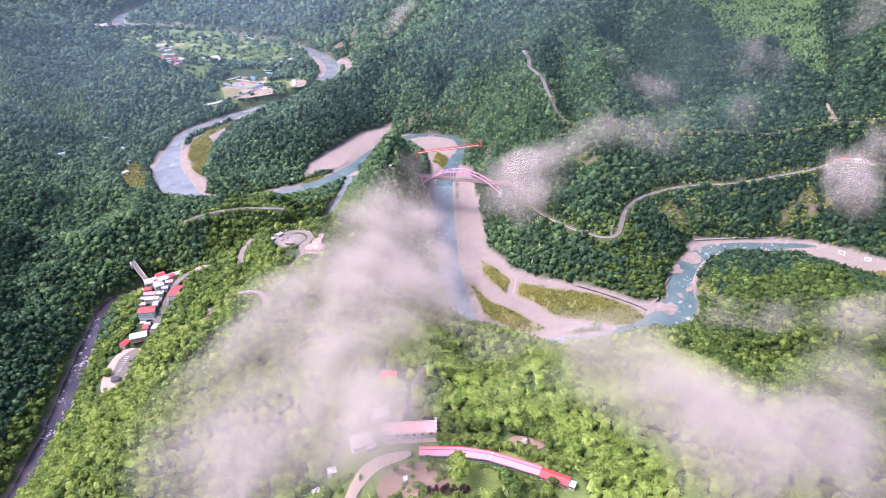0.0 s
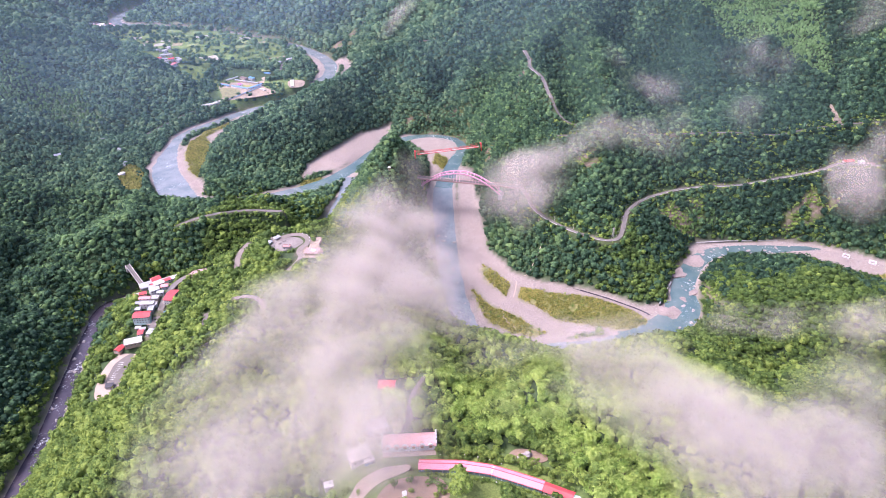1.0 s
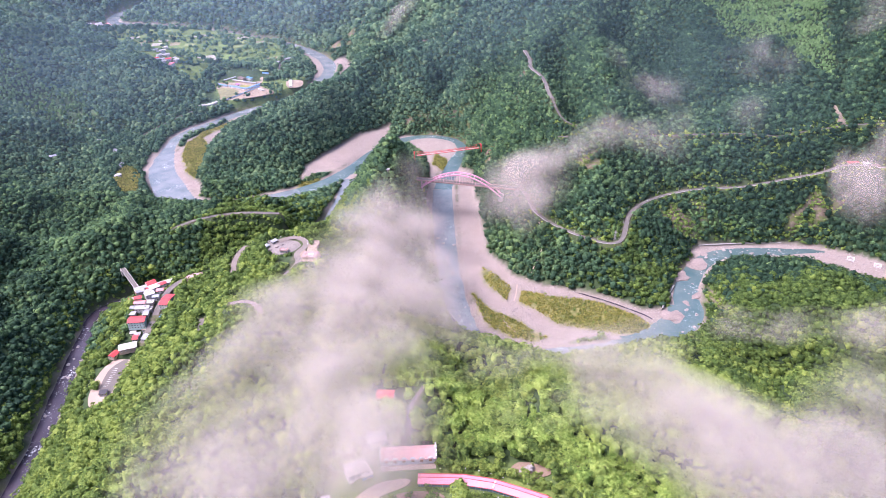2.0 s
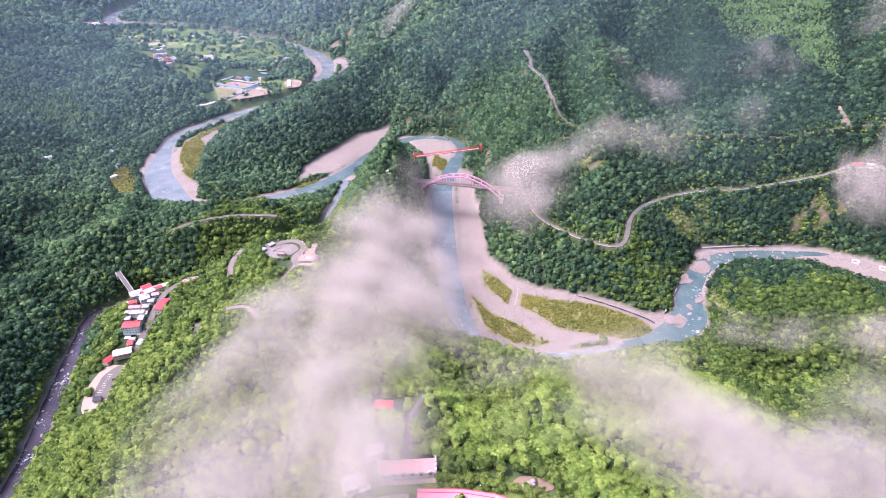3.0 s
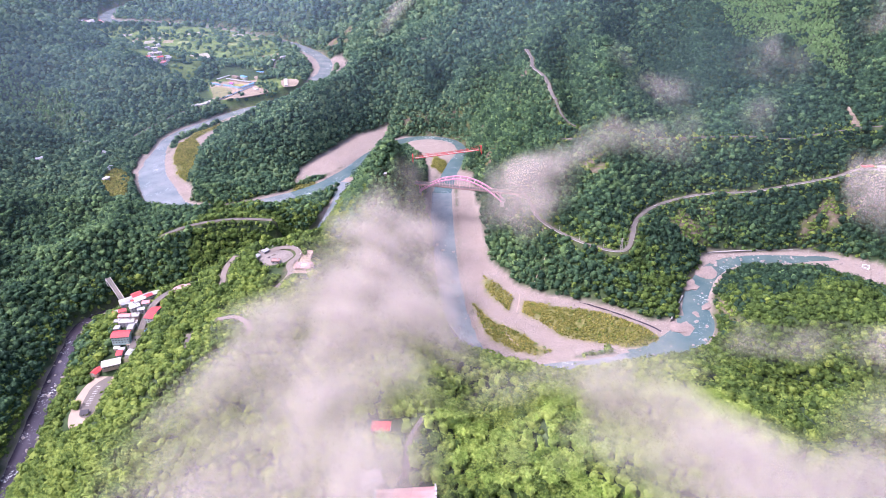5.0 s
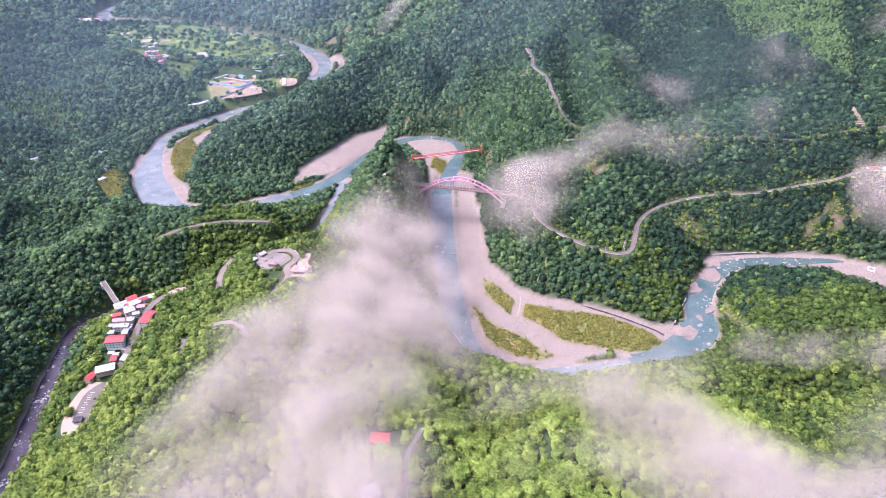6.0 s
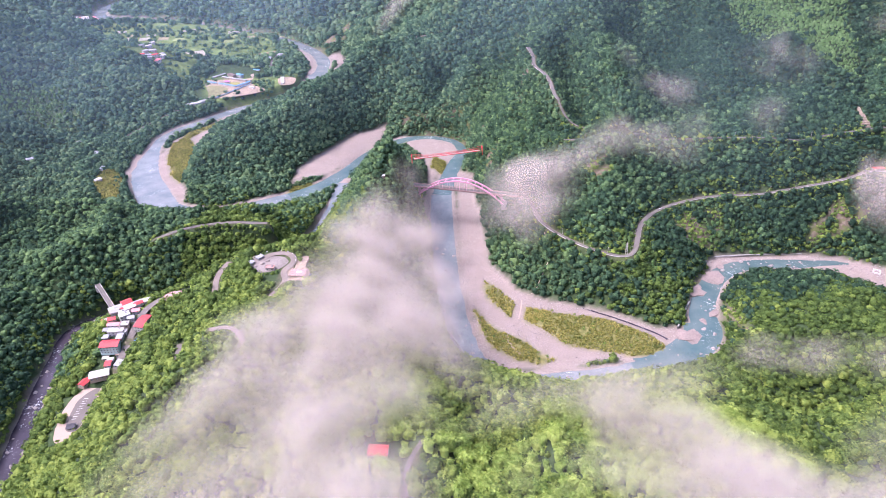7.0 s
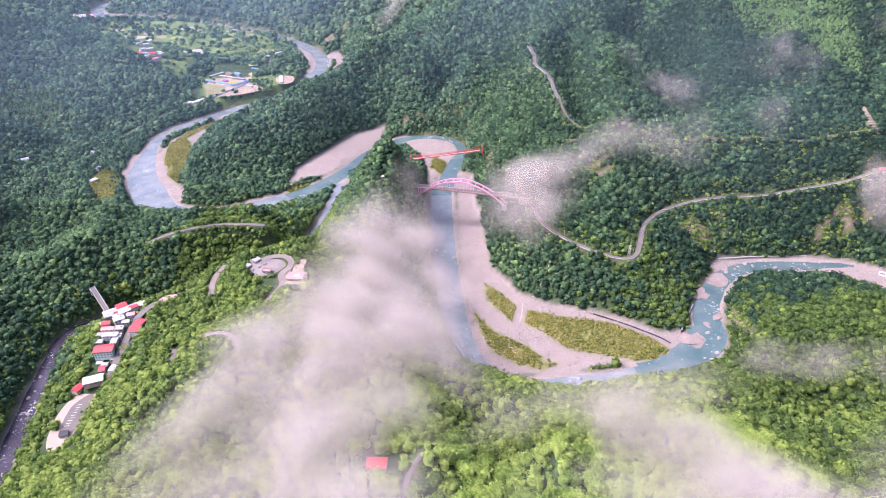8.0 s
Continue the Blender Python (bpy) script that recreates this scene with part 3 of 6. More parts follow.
def build_ground():
    xs = graded([(-6000, 600), (-1800, 60), (-1200, 14), (-640, 5.5), (660, 14), (1400, 300), 6000])
    ys = graded([(-3000, 500), (-300, 60), (240, 5.5), (1340, 9), (2100, 16), (2800, 40), (3220, 300), 6500])
    gx, gy = np.meshgrid(xs, ys, indexing="ij")
    h, gravel, grass, field, bare, _ = land(gx, gy)
    far = np.maximum(np.abs(gx + 200) - 1600, np.maximum(gy - 3200, -300 - gy))
    h = h + 0.12 * np.clip(far, 0, 3000)
    n, m = gx.shape
    k = np.arange(n * m).reshape(n, m)
    faces = np.stack([k[:-1, :-1], k[1:, :-1], k[1:, 1:], k[:-1, 1:]], -1).reshape(-1, 4)
    ob = mesh_of("ground", np.stack([gx, gy, h], -1).reshape(-1, 3), faces, M_GROUND, dict(gravel=gravel.ravel(), grass=grass.ravel(), field=field.ravel(), bare=bare.ravel()), True)
    tagged(ob, "green mountain valley floor and slopes with pale gravel banks", "ground", kind="structure")


def ribbon(name, line, heights, widths, material, across=2, lift=0.0):
    """A strip along a line, as wide as told, lying at the heights given."""
    d = np.gradient(line[:, :2], axis=0)
    d /= np.hypot(*d.T)[:, None]
    side = np.c_[d[:, 1], -d[:, 0]]
    rows = [np.c_[line[:, :2] + side * (widths * s)[:, None], heights + lift] for s in np.linspace(-0.5, 0.5, across)]
    verts = np.stack(rows, 1).reshape(-1, 3)
    k = np.arange(len(verts)).reshape(len(line), across)
    faces = np.stack([k[:-1, :-1], k[:-1, 1:], k[1:, 1:], k[1:, :-1]], -1).reshape(-1, 4)
    return mesh_of(name, verts, faces, material, None, True)


build_ground()
UP_TURN = len(river_up) * 43 // 100
for line, level, mat, words in ((river_up[: UP_TURN], level_up[: UP_TURN], M_TEAL, "clear teal mountain river with white riffles"), (river_up[UP_TURN - 1 :], level_up[UP_TURN - 1 :], M_RIVER, "grey silty river between pale gravel bars"), (river_down[: len(river_down) // 5], level_down[: len(river_down) // 5], M_TEAL, "clear teal river bend below a wooded cliff"), (river_down[len(river_down) // 5 - 1 :], level_down[len(river_down) // 5 - 1 :], M_RIVER, "grey silty river winding down the valley"), (stream[: len(stream) * 7 // 10], level_stream[: len(stream) * 7 // 10], M_STREAM, "dark narrow stream with white rapids in a gorge"), (stream[len(stream) * 7 // 10 - 1 :], level_stream[len(stream) * 7 // 10 - 1 :], M_RIVER, "shallow stony stream mouth with white riffles")):
    tagged(ribbon("water", line, level, line[:, 2] + 22, mat, 5), words, "river", kind="structure")
for k, (width, road) in enumerate(ROADS):
    line = resample(rounded(road, 2), 3)
    hilltop = k in (3, 5, 6)
    words = "worn beige concrete road on the hilltop" if hilltop else "narrow grey asphalt mountain road cut into the slope"
    tagged(ribbon("road", line, line[:, 2], np.full(len(line), width), M_WARMROAD if hilltop else M_ASPHALT, 3), words, "road", kind="structure")


# ---------------------------------------------------------------- woods
def crown_template(seed, leaves, flat=0.8, tuft=0.34):
    """Triangles of a lumpy crown of unit radius: leaf clumps set over a few boughs, tilted at random."""
    r = np.random.RandomState(seed)
    lobes = r.randn(5, 3) * (0.42, 0.42, 0.26) + (0, 0, 0.25)
    sizes = r.uniform(0.45, 0.68, 5)
    out = []
    while len(out) < leaves:
        k = r.randint(5)
        n = r.randn(3)
        n[2] = abs(n[2]) * 1.1 - 0.25
        n /= np.linalg.norm(n)
        c = lobes[k] + n * sizes[k] * r.uniform(0.85, 1.08)
        inner = min(np.linalg.norm((c - lobes[j]) / sizes[j]) for j in range(5) if j != k)
        if inner < 0.75 or c[2] < -0.45:
            continue
        a = np.cross(n + 0.55 * r.randn(3), r.randn(3))
        a /= np.linalg.norm(a)
        b = np.cross(n + 0.35 * r.randn(3), a)
        b /= np.linalg.norm(b)
        s = tuft * r.uniform(0.7, 1.35)
        out.append([c + s * a, c - 0.55 * s * a + 0.9 * s * b, c - 0.5 * s * a - 0.9 * s * b])
    t = np.array(out)
    t[..., 2] *= flat
    return t


def bamboo_template(seed, leaves, spray=0.2):
    """Triangles of a bamboo clump of unit radius: plumes that arch over from one root."""
    r = np.random.RandomState(seed)
    out = []
    for k in range(leaves):
        turn, u = r.uniform(0, 2 * math.pi), r.uniform(0.35, 1.0)
        reach = 0.95 * u**2 * r.uniform(0.5, 1.0)
        top = 1.55 * u - 0.75 * u**3
        c = np.array([reach * math.cos(turn), reach * math.sin(turn), top])
        way = np.array([math.cos(turn), math.sin(turn), 0.4 - 1.1 * u]) + 0.3 * r.randn(3)
        way /= np.linalg.norm(way)
        side = np.cross(way, r.randn(3))
        side /= np.linalg.norm(side)
        s = spray * r.uniform(0.65, 1.35)
        out.append([c - 0.7 * s * way + 0.45 * s * side, c - 0.7 * s * way - 0.45 * s * side, c + 1.1 * s * way])
    return np.array(out)


STEEPNESS = np.hypot(*np.gradient(HEIGHTS, CELL))


def scatter(x0, x1, y0, y1, gap, seed, size=3.0, verge=False):
    """Jittered places over a stretch of the plan where trees can stand, with the ground's height there."""
    r = np.random.RandomState(seed)
    gx, gy = np.meshgrid(np.arange(x0, x1, gap), np.arange(y0, y1, gap))
    gx, gy = np.r_[gx.ravel(), gx.ravel() + gap / 2], np.r_[gy.ravel(), gy.ravel() + gap / 2]
    steep = sample(STEEPNESS, gx, gy)
    use = np.r_[np.ones(len(gx) // 2, bool), steep[len(gx) // 2 :] > 0.84 + 0.25 * r.rand(len(gx) // 2)]
    gx, gy = gx[use], gy[use]
    x, y = gx + r.uniform(-0.45, 0.45, gx.size) * gap, gy + r.uniform(-0.45, 0.45, gx.size) * gap
    seen = (np.abs(x) < 0.5425 * y + 225) & ((y < 1760) | (x < 60))
    x, y = x[seen], y[seen]
    h, gravel, grass, field, bare, bank = land(x, y)
    chance, patch = r.rand(len(x)), layered(x + 200, y, 30, 2)
    if verge:
        keep = (gravel < 0.2) & (bank > 1.5) & ((grass < 0.25) | (chance < 0.22)) & ((bare < 0.6) | (patch > 0.42))
        keep &= (field < 0.5) | ((chance < 0.5) & (patch > 0.47) & (y > 1400))
    else:
        keep = (gravel < 0.15) & (bank > max(3.0, 0.9 * size)) & (bare < 0.3) & (grass < 0.25)
        keep &= (field < 0.5) | (chance < 0.10)
    beside = np.full(len(x), 1e9)
    for width, road in ROADS:
        away = nearest(x, y, resample(rounded(road, 2), 4))[0] - width / 2
        beside = np.minimum(beside, away)
        keep &= away > (2.4 if verge else 2.7 if width < 3.45 else max(4.2, 0.8 * size))
    if verge:
        keep &= (beside < 15) | (bank < 26) | (bare > 0.2) | (field > 0.5)
    for px, py, _, half in PADS:
        keep &= np.maximum(np.abs(x - px), np.abs(y - py)) > (half + 1.5 if half < 20 else half - 7)
    for px, py, reach in CLEARINGS:
        keep &= np.hypot(x - px, y - py) > reach * (0.75 if verge else 1.0)
    return x[keep], y[keep], h[keep], r


def dome_template(seed, around=7, rings=3, tall=0.95):
    """A lumpy crown of unit radius, open below: its places and triangles."""
    shift = Vector((seed * 5.3, seed * 2.1, seed * 0.7))
    v, f = [], []
    for k in range(rings + 1):
        down = math.radians(12 + 108 * k / rings) if k else 0.0
        for a in range(around if k else 1):
            turn = 2 * math.pi * (a + 0.5 * (k % 2)) / around
            q = Vector((math.sin(down) * math.cos(turn), math.sin(down) * math.sin(turn), math.cos(down)))
            grow = 1 + 0.42 * noise.noise(q * 1.5 + shift) + 0.34 * noise.noise(q * 3.3 + shift)
            v.append((q.x * grow, q.y * grow, q.z * grow * tall))
    for k in range(rings):
        for a in range(around):
            b = (a + 1) % around
            lo = 1 + k * around
            if k == 0:
                f.append((0, lo + a, lo + b))
                continue
            hi = lo - around
            if k % 2:
                f += [(hi + a, lo + a, hi + b), (hi + b, lo + a, lo + b)]
            else:
                f += [(hi + a, lo + a, lo + b), (hi + a, lo + b, hi + b)]
    return np.array(v), np.array(f)


def leafy(tris, core=None, full=0.9):
    """Loose leaf clumps, with a closed crown within them if given, as places and triangles."""
    v, f = tris.reshape(-1, 3), np.arange(tris.shape[0] * 3).reshape(-1, 3)
    if core is not None:
        return np.vstack([v, core[0] * full]), np.vstack([f, core[1] + len(v)])
    return v, f


def wood(name, words, templates, x, y, h, r, radius, tint, material, sink=0.25, soft=True):
    """One mass of crowns that nobody could count."""
    which = r.randint(0, len(templates), len(x))
    turn, size = r.uniform(0, 2 * math.pi, len(x)), radius * r.uniform(0.5, 1.5, len(x))
    tall = size * r.uniform(0.75, 1.12, len(x))
    blocks, faces, tints, count = [], [], [], 0
    for k, (v0, f0) in enumerate(templates):
        m = which == k
        c, s = np.cos(turn[m])[:, None], np.sin(turn[m])[:, None]
        v = np.empty((m.sum(), len(v0), 3))
        v[..., 0] = (v0[None, :, 0] * c - v0[None, :, 1] * s) * size[m][:, None] + x[m][:, None]
        v[..., 1] = (v0[None, :, 0] * s + v0[None, :, 1] * c) * size[m][:, None] + y[m][:, None]
        v[..., 2] = (v0[None, :, 2] + 0.7) * tall[m][:, None] + h[m][:, None] - sink
        blocks.append(v.reshape(-1, 3))
        faces.append((f0[None] + (count + len(v0) * np.arange(m.sum()))[:, None, None]).reshape(-1, 3))
        tints.append(np.repeat(tint[m], len(v0)))
        count += v.shape[0] * v.shape[1]
    ob = mesh_of(name, np.concatenate(blocks), np.concatenate(faces), material, dict(tint=np.concatenate(tints)), soft)
    return tagged(ob, words, "forest", kind="stuff")


def tint_of(x, y, r, base):
    patches = 0.55 * layered(x, y, 80, 3) + 0.6 * layered(x + 700, y, 260, 2) - 0.07
    lone = (r.rand(len(x)) < 0.07) * 0.45
    return np.clip(base + 0.95 * (patches - 0.5) + 0.2 * r.randn(len(x)) + lone, 0, 1)


BROAD_NEAR = [leafy(crown_template(k, 84, tuft=0.2), dome_template(k, 8, 3, 0.85), 0.8) for k in range(8)]
BROAD_LESS = [leafy(crown_template(10 + k, 26, tuft=0.28), dome_template(30 + k, 7, 3, 0.9), 0.82) for k in range(10)]
BROAD_MID = [leafy(crown_template(20 + k, 9, tuft=0.34), dome_template(50 + k, 6, 2, 0.9), 0.86) for k in range(12)]
BROAD_FAR = [leafy(crown_template(40 + k, 4, tuft=0.36), dome_template(70 + k, 6, 2, 0.9)) for k in range(8)]
BAMBOO_FAR = [leafy(bamboo_template(80 + k, 26, 0.22), dome_template(90 + k, 6, 3, 1.2), 0.7) for k in range(6)]
BAMBOO_MID = [leafy(bamboo_template(100 + k, 80, 0.2), dome_template(140 + k, 6, 3, 1.15), 0.6) for k in range(6)]
BAMBOO = [leafy(bamboo_template(60 + k, 300, 0.125), dome_template(150 + k, 6, 3, 1.15), 0.7) for k in range(6)]
BAMBOO_SLOPES = [
    [(455, 1600), (482, 1415), (516, 1305), (568, 1218), (596, 1148), (616, 1092), (634, 1100), (650, 1160), (676, 1250), (720, 1400), (700, 1600)],
    [(705, 1150), (690, 1080), (740, 1050), (790, 1110)],
    [(226, 838), (242, 858), (262, 850), (268, 818), (250, 800), (235, 815)],
    [(370, 925), (430, 920), (440, 895), (380, 892)],
    [(-980, 1500), (-760, 1480), (-700, 1380), (-900, 1380)],
]

for y0, y1, gap, seed, crowns, plumes in ((262, 470, 6.2, 1, BROAD_NEAR, BAMBOO), (470, 640, 6.2, 12, BROAD_LESS, BAMBOO_MID)):
    x, y, h, r = scatter(-420, 460, y0, y1, gap, seed)
    bright = layered(x + 300, y, 110, 3) + 0.28 * (np.abs(x - 60) < 170) * (y < 500) - 0.10 * (x < -330) - 0.25 * smooth(200, 280, x)
    bam = (bright > 0.62) & (r.rand(len(x)) < 0.7)
    b = ~bam
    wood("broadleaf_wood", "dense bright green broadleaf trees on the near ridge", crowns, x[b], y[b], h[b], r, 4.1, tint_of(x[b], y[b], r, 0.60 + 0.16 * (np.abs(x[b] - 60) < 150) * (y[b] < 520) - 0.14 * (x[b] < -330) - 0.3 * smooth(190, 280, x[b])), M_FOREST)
    wood("bamboo_grove", "feathery yellow-green bamboo clumps on the near ridge", plumes, x[bam], y[bam], h[bam], r, 5.0, tint_of(x[bam], y[bam], r, 0.76), M_BAMBOO)
for name, words, x0, x1, y0, y1, gap, seed, base, size, temps in (
    ("side_wood", "dark green forest on the slope beside the stream", -760, -420, 420, 640, 5.2, 8, 0.44, 3.9, BROAD_MID),
    ("side_wood", "green forest on the shoulder above the river", 460, 760, 380, 640, 5.2, 9, 0.42, 3.9, BROAD_MID),
    ("valley_wood", "dark green forest on the western valley slopes", -1010, 0, 640, 1340, 5.2, 2, 0.55, 4.0, BROAD_MID),
    ("valley_wood", "dark green forest on the eastern mountain slope", 0, 900, 640, 1420, 5.2, 3, 0.36, 4.0, BROAD_MID),
    ("valley_wood", "green forest on the upper mountain slope", -260, 900, 1420, 1640, 6.4, 6, 0.40, 4.6, BROAD_MID),
    ("valley_wood", "green forest on the ridge behind the river bend", -260, 0, 1340, 1420, 5.6, 7, 0.40, 4.2, BROAD_MID),
    ("far_wood", "dark green forest on the distant hills", -1400, -260, 1340, 1640, 6.6, 4, 0.55, 4.7, BROAD_FAR),
    ("far_wood", "dark green forest on the distant hills", -1400, 1050, 1640, 1960, 9.0, 14, 0.44, 6.1, BROAD_FAR),
    ("far_wood", "dark green forest closing the valley", -1700, 100, 1960, 2740, 13.0, 5, 0.47, 8.0, BROAD_FAR),
):
    x, y, h, r = scatter(x0, x1, y0, y1, gap, seed, size)
    pale = np.zeros(len(x))
    for outline in BAMBOO_SLOPES:
        pale = np.maximum(pale, 1 - smooth(-18, 18, edge_distance(x, y, outline) + 40 * (layered(x, y, 50, 2) - 0.5)))
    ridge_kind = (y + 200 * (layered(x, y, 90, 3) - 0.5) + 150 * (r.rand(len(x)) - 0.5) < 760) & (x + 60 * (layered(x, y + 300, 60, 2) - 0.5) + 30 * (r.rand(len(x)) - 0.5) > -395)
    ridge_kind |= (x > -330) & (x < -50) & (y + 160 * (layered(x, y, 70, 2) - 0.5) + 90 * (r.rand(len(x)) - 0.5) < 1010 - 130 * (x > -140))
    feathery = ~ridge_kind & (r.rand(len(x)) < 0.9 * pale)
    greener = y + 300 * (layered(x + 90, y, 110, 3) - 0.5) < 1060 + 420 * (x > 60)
    # woods past the near ridge take the leaf colours blued for haze
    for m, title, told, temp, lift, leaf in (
        (~ridge_kind & ~feathery & ~greener, name, words, temps, base, M_HAZED_VALLEY),
        (~ridge_kind & ~feathery & greener, name, words, temps, base, M_HAZED_MIDWOOD),
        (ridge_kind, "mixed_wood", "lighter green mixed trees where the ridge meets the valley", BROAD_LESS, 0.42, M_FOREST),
        (feathery, "bamboo_slope", "pale feathery bamboo on the mountain slope", BAMBOO_FAR, 0.5, M_PALEBAMBOO),
    ):
        if leaf is M_PALEBAMBOO:
            m = m & (x < 450)
        # tint offsets darken eastern and left-bank crowns to tone those slopes down
        if m.sum() > 40:
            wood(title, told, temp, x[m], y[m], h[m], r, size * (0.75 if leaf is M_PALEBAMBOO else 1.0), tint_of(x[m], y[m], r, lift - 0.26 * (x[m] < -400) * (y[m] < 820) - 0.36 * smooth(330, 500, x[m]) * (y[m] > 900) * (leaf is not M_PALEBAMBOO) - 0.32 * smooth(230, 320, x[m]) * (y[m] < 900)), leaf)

FINE_BAMBOO = [leafy(bamboo_template(180 + k, 10, 0.3), dome_template(190 + k, 6, 2, 1.1), 0.75) for k in range(8)]
x, y, h, r = scatter(430, 800, 1040, 1600, 4.0, 31, 2.4)
pale = np.zeros(len(x))
for outline in BAMBOO_SLOPES[:2]:
    pale = np.maximum(pale, 1 - smooth(-14, 10, edge_distance(x, y, outline) + 34 * (layered(x, y, 50, 2) - 0.5)))
m = r.rand(len(x)) < pale
wood("bamboo_slope", "pale feathery bamboo on the mountain slope", FINE_BAMBOO, x[m], y[m], h[m], r, 2.7, tint_of(x[m], y[m], r, 0.5), M_PALEBAMBOO)

# tussocks and low scrub on the river grass
TUSSOCK = [leafy(crown_template(210 + k, 8, tuft=0.5), dome_template(220 + k, 5, 2, 0.7)) for k in range(6)]
r = np.random.RandomState(44)
for outline in GRASSES:
    xs, ys = zip(*outline)
    gx, gy = np.meshgrid(np.arange(min(xs), max(xs), 2.7), np.arange(min(ys), max(ys), 2.7))
    gx, gy = (gx + r.uniform(-1.2, 1.2, gx.shape)).ravel(), (gy + r.uniform(-1.2, 1.2, gy.shape)).ravel()
    h, gravel, grass, field, bare, bank = land(gx, gy)
    m = (grass > 0.6) & (bank > 1) & (layered(gx, gy, 14, 2) > 0.22)
    if m.sum() > 10:
        wood("river_scrub", "dense yellow-green grass and scrub on a river island", TUSSOCK, gx[m], gy[m], h[m], r, 1.35, np.clip(0.15 + 0.8 * layered(gx[m], gy[m], 22, 3) + 0.15 * r.randn(m.sum()), 0, 1), M_TUSSOCK, sink=0.5)

# loose stones over the gravel flats
STONES = [leafy(crown_template(230 + k, 3, tuft=0.3), dome_template(240 + k, 5, 2, 0.6), 1.0) for k in range(8)]
for k in (0, 1, 2):
    outline = FLATS[k][1]
    xs, ys = zip(*outline)
    gx, gy = np.meshgrid(np.arange(min(xs), max(xs), 4.2), np.arange(min(ys), max(ys), 4.2))
    gx, gy = (gx + r.uniform(-2, 2, gx.shape)).ravel(), (gy + r.uniform(-2, 2, gy.shape)).ravel()
    h, gravel, grass, field, bare, bank = land(gx, gy)
    m = (gravel > 0.7) & (grass < 0.2) & (layered(gx, gy, 32, 3) + 0.25 * r.rand(gx.size) > 0.6)
    ob = wood("river_stones", "loose grey and pink stones strewn over the gravel flat", STONES, gx[m], gy[m], h[m], r, 0.85 if k else 0.75, r.rand(m.sum()), M_ROCK, sink=0.3)
    ob["category"] = "stones"

SHRUB = [leafy(crown_template(120 + k, 9, tuft=0.42), dome_template(130 + k, 6, 2, 0.8)) for k in range(6)]
for x0, x1, y0, y1, gap, seed, size, leaf in ((-480, 760, 440, 1100, 4.6, 21, 2.3, M_FOREST), (-760, 760, 1100, 1420, 4.4, 22, 2.5, M_HAZED_VALLEY), (-700, -150, 1420, 1900, 6.5, 23, 3.0, M_HAZED_VALLEY), (-1150, -330, 1900, 2350, 9.0, 24, 4.0, M_HAZED_VALLEY)):
    x, y, h, r = scatter(x0, x1, y0, y1, gap, seed, size, True)
    wood("shrubs", "low green shrubs along roads, banks and field edges", SHRUB, x, y, h, r, size, tint_of(x, y, r, 0.52), leaf, sink=0.8)


# ---------------------------------------------------------------- helpers for built things
def block(bm, centre, size, turn=0.0, bevel=0.0):
    """A box added to a bmesh: centre, size, turned about z by degrees."""
    made = bmesh.ops.create_cube(bm, size=1.0, matrix=pose(*centre, 0, 0, turn) @ Matrix.Diagonal((*size, 1)))
    if bevel:
        edges = list({e for v in made["verts"] for e in v.link_edges})
        bmesh.ops.bevel(bm, geom=edges, offset=bevel, segments=1, affect="EDGES")


def beam(bm, a, b, wide, deep):
    """A straight bar of rectangular section from a to b."""
    a, b = Vector(a), Vector(b)
    way = b - a
    m = Matrix.Translation((a + b) / 2) @ way.to_track_quat("Y", "Z").to_matrix().to_4x4() @ Matrix.Diagonal((wide, way.length, deep, 1))
    bmesh.ops.create_cube(bm, size=1.0, matrix=m)


def rod(bm, a, b, radius, thin=None, sides=8):
    """A round bar from a to b, tapered where a second radius is given."""
    a, b = Vector(a), Vector(b)
    way = b - a
    m = Matrix.Translation((a + b) / 2) @ way.to_track_quat("Z", "Y").to_matrix().to_4x4()
    bmesh.ops.create_cone(bm, cap_ends=True, segments=sides, radius1=radius, radius2=radius if thin is None else thin, depth=way.length, matrix=m)


def thing(name, m, label, category, group=""):
    """The empty base of a thing with parts."""
    ob = new(name)
    ob.empty_display_size = 0.5
    ob.matrix_world = m
    return tagged(ob, label, category, group)


def boxed(name, parent, material, *blocks, label="", bevel=0.0):
    bm = bmesh.new()
    for centre, size in blocks:
        block(bm, centre, size, 0, bevel)
    return part(name, bm, material, parent, label)


def gable(bm, w, d, base, rise, over=0.5, thick=0.18):
    """A pitched roof along x with a thickness and overhanging eaves."""
    hw, hd = w / 2 + over, d / 2 + over
    drop = rise * over / (d / 2)
    low = base - drop
    section = [(-hd, low), (0, base + rise), (hd, low), (hd, low - thick), (0, base + rise - thick * 1.3), (-hd, low - thick)]
    rings = [[bm.verts.new((sx, y, z)) for y, z in section] for sx in (-hw, hw)]
    for k in range(6):
        j = (k + 1) % 6
        bm.faces.new((rings[0][k], rings[0][j], rings[1][j], rings[1][k]))
    for ring, flip in ((rings[0], True), (rings[1], False)):
        for quad in ((0, 1, 4, 5), (1, 2, 3, 4)):
            vs = [ring[q] for q in quad]
            bm.faces.new(vs[::-1] if flip else vs)
    bmesh.ops.recalc_face_normals(bm, faces=bm.faces)


_shared = {}


def copy_part(name, parent, key, make, place):
    """A part that shares its mesh with all others of the same make."""
    if key not in _shared:
        first = make()
        _shared[key] = first.data
        ob = first
    else:
        ob = new(name, _shared[key])
    ob.parent = parent
    ob.matrix_basis = place
    return ob


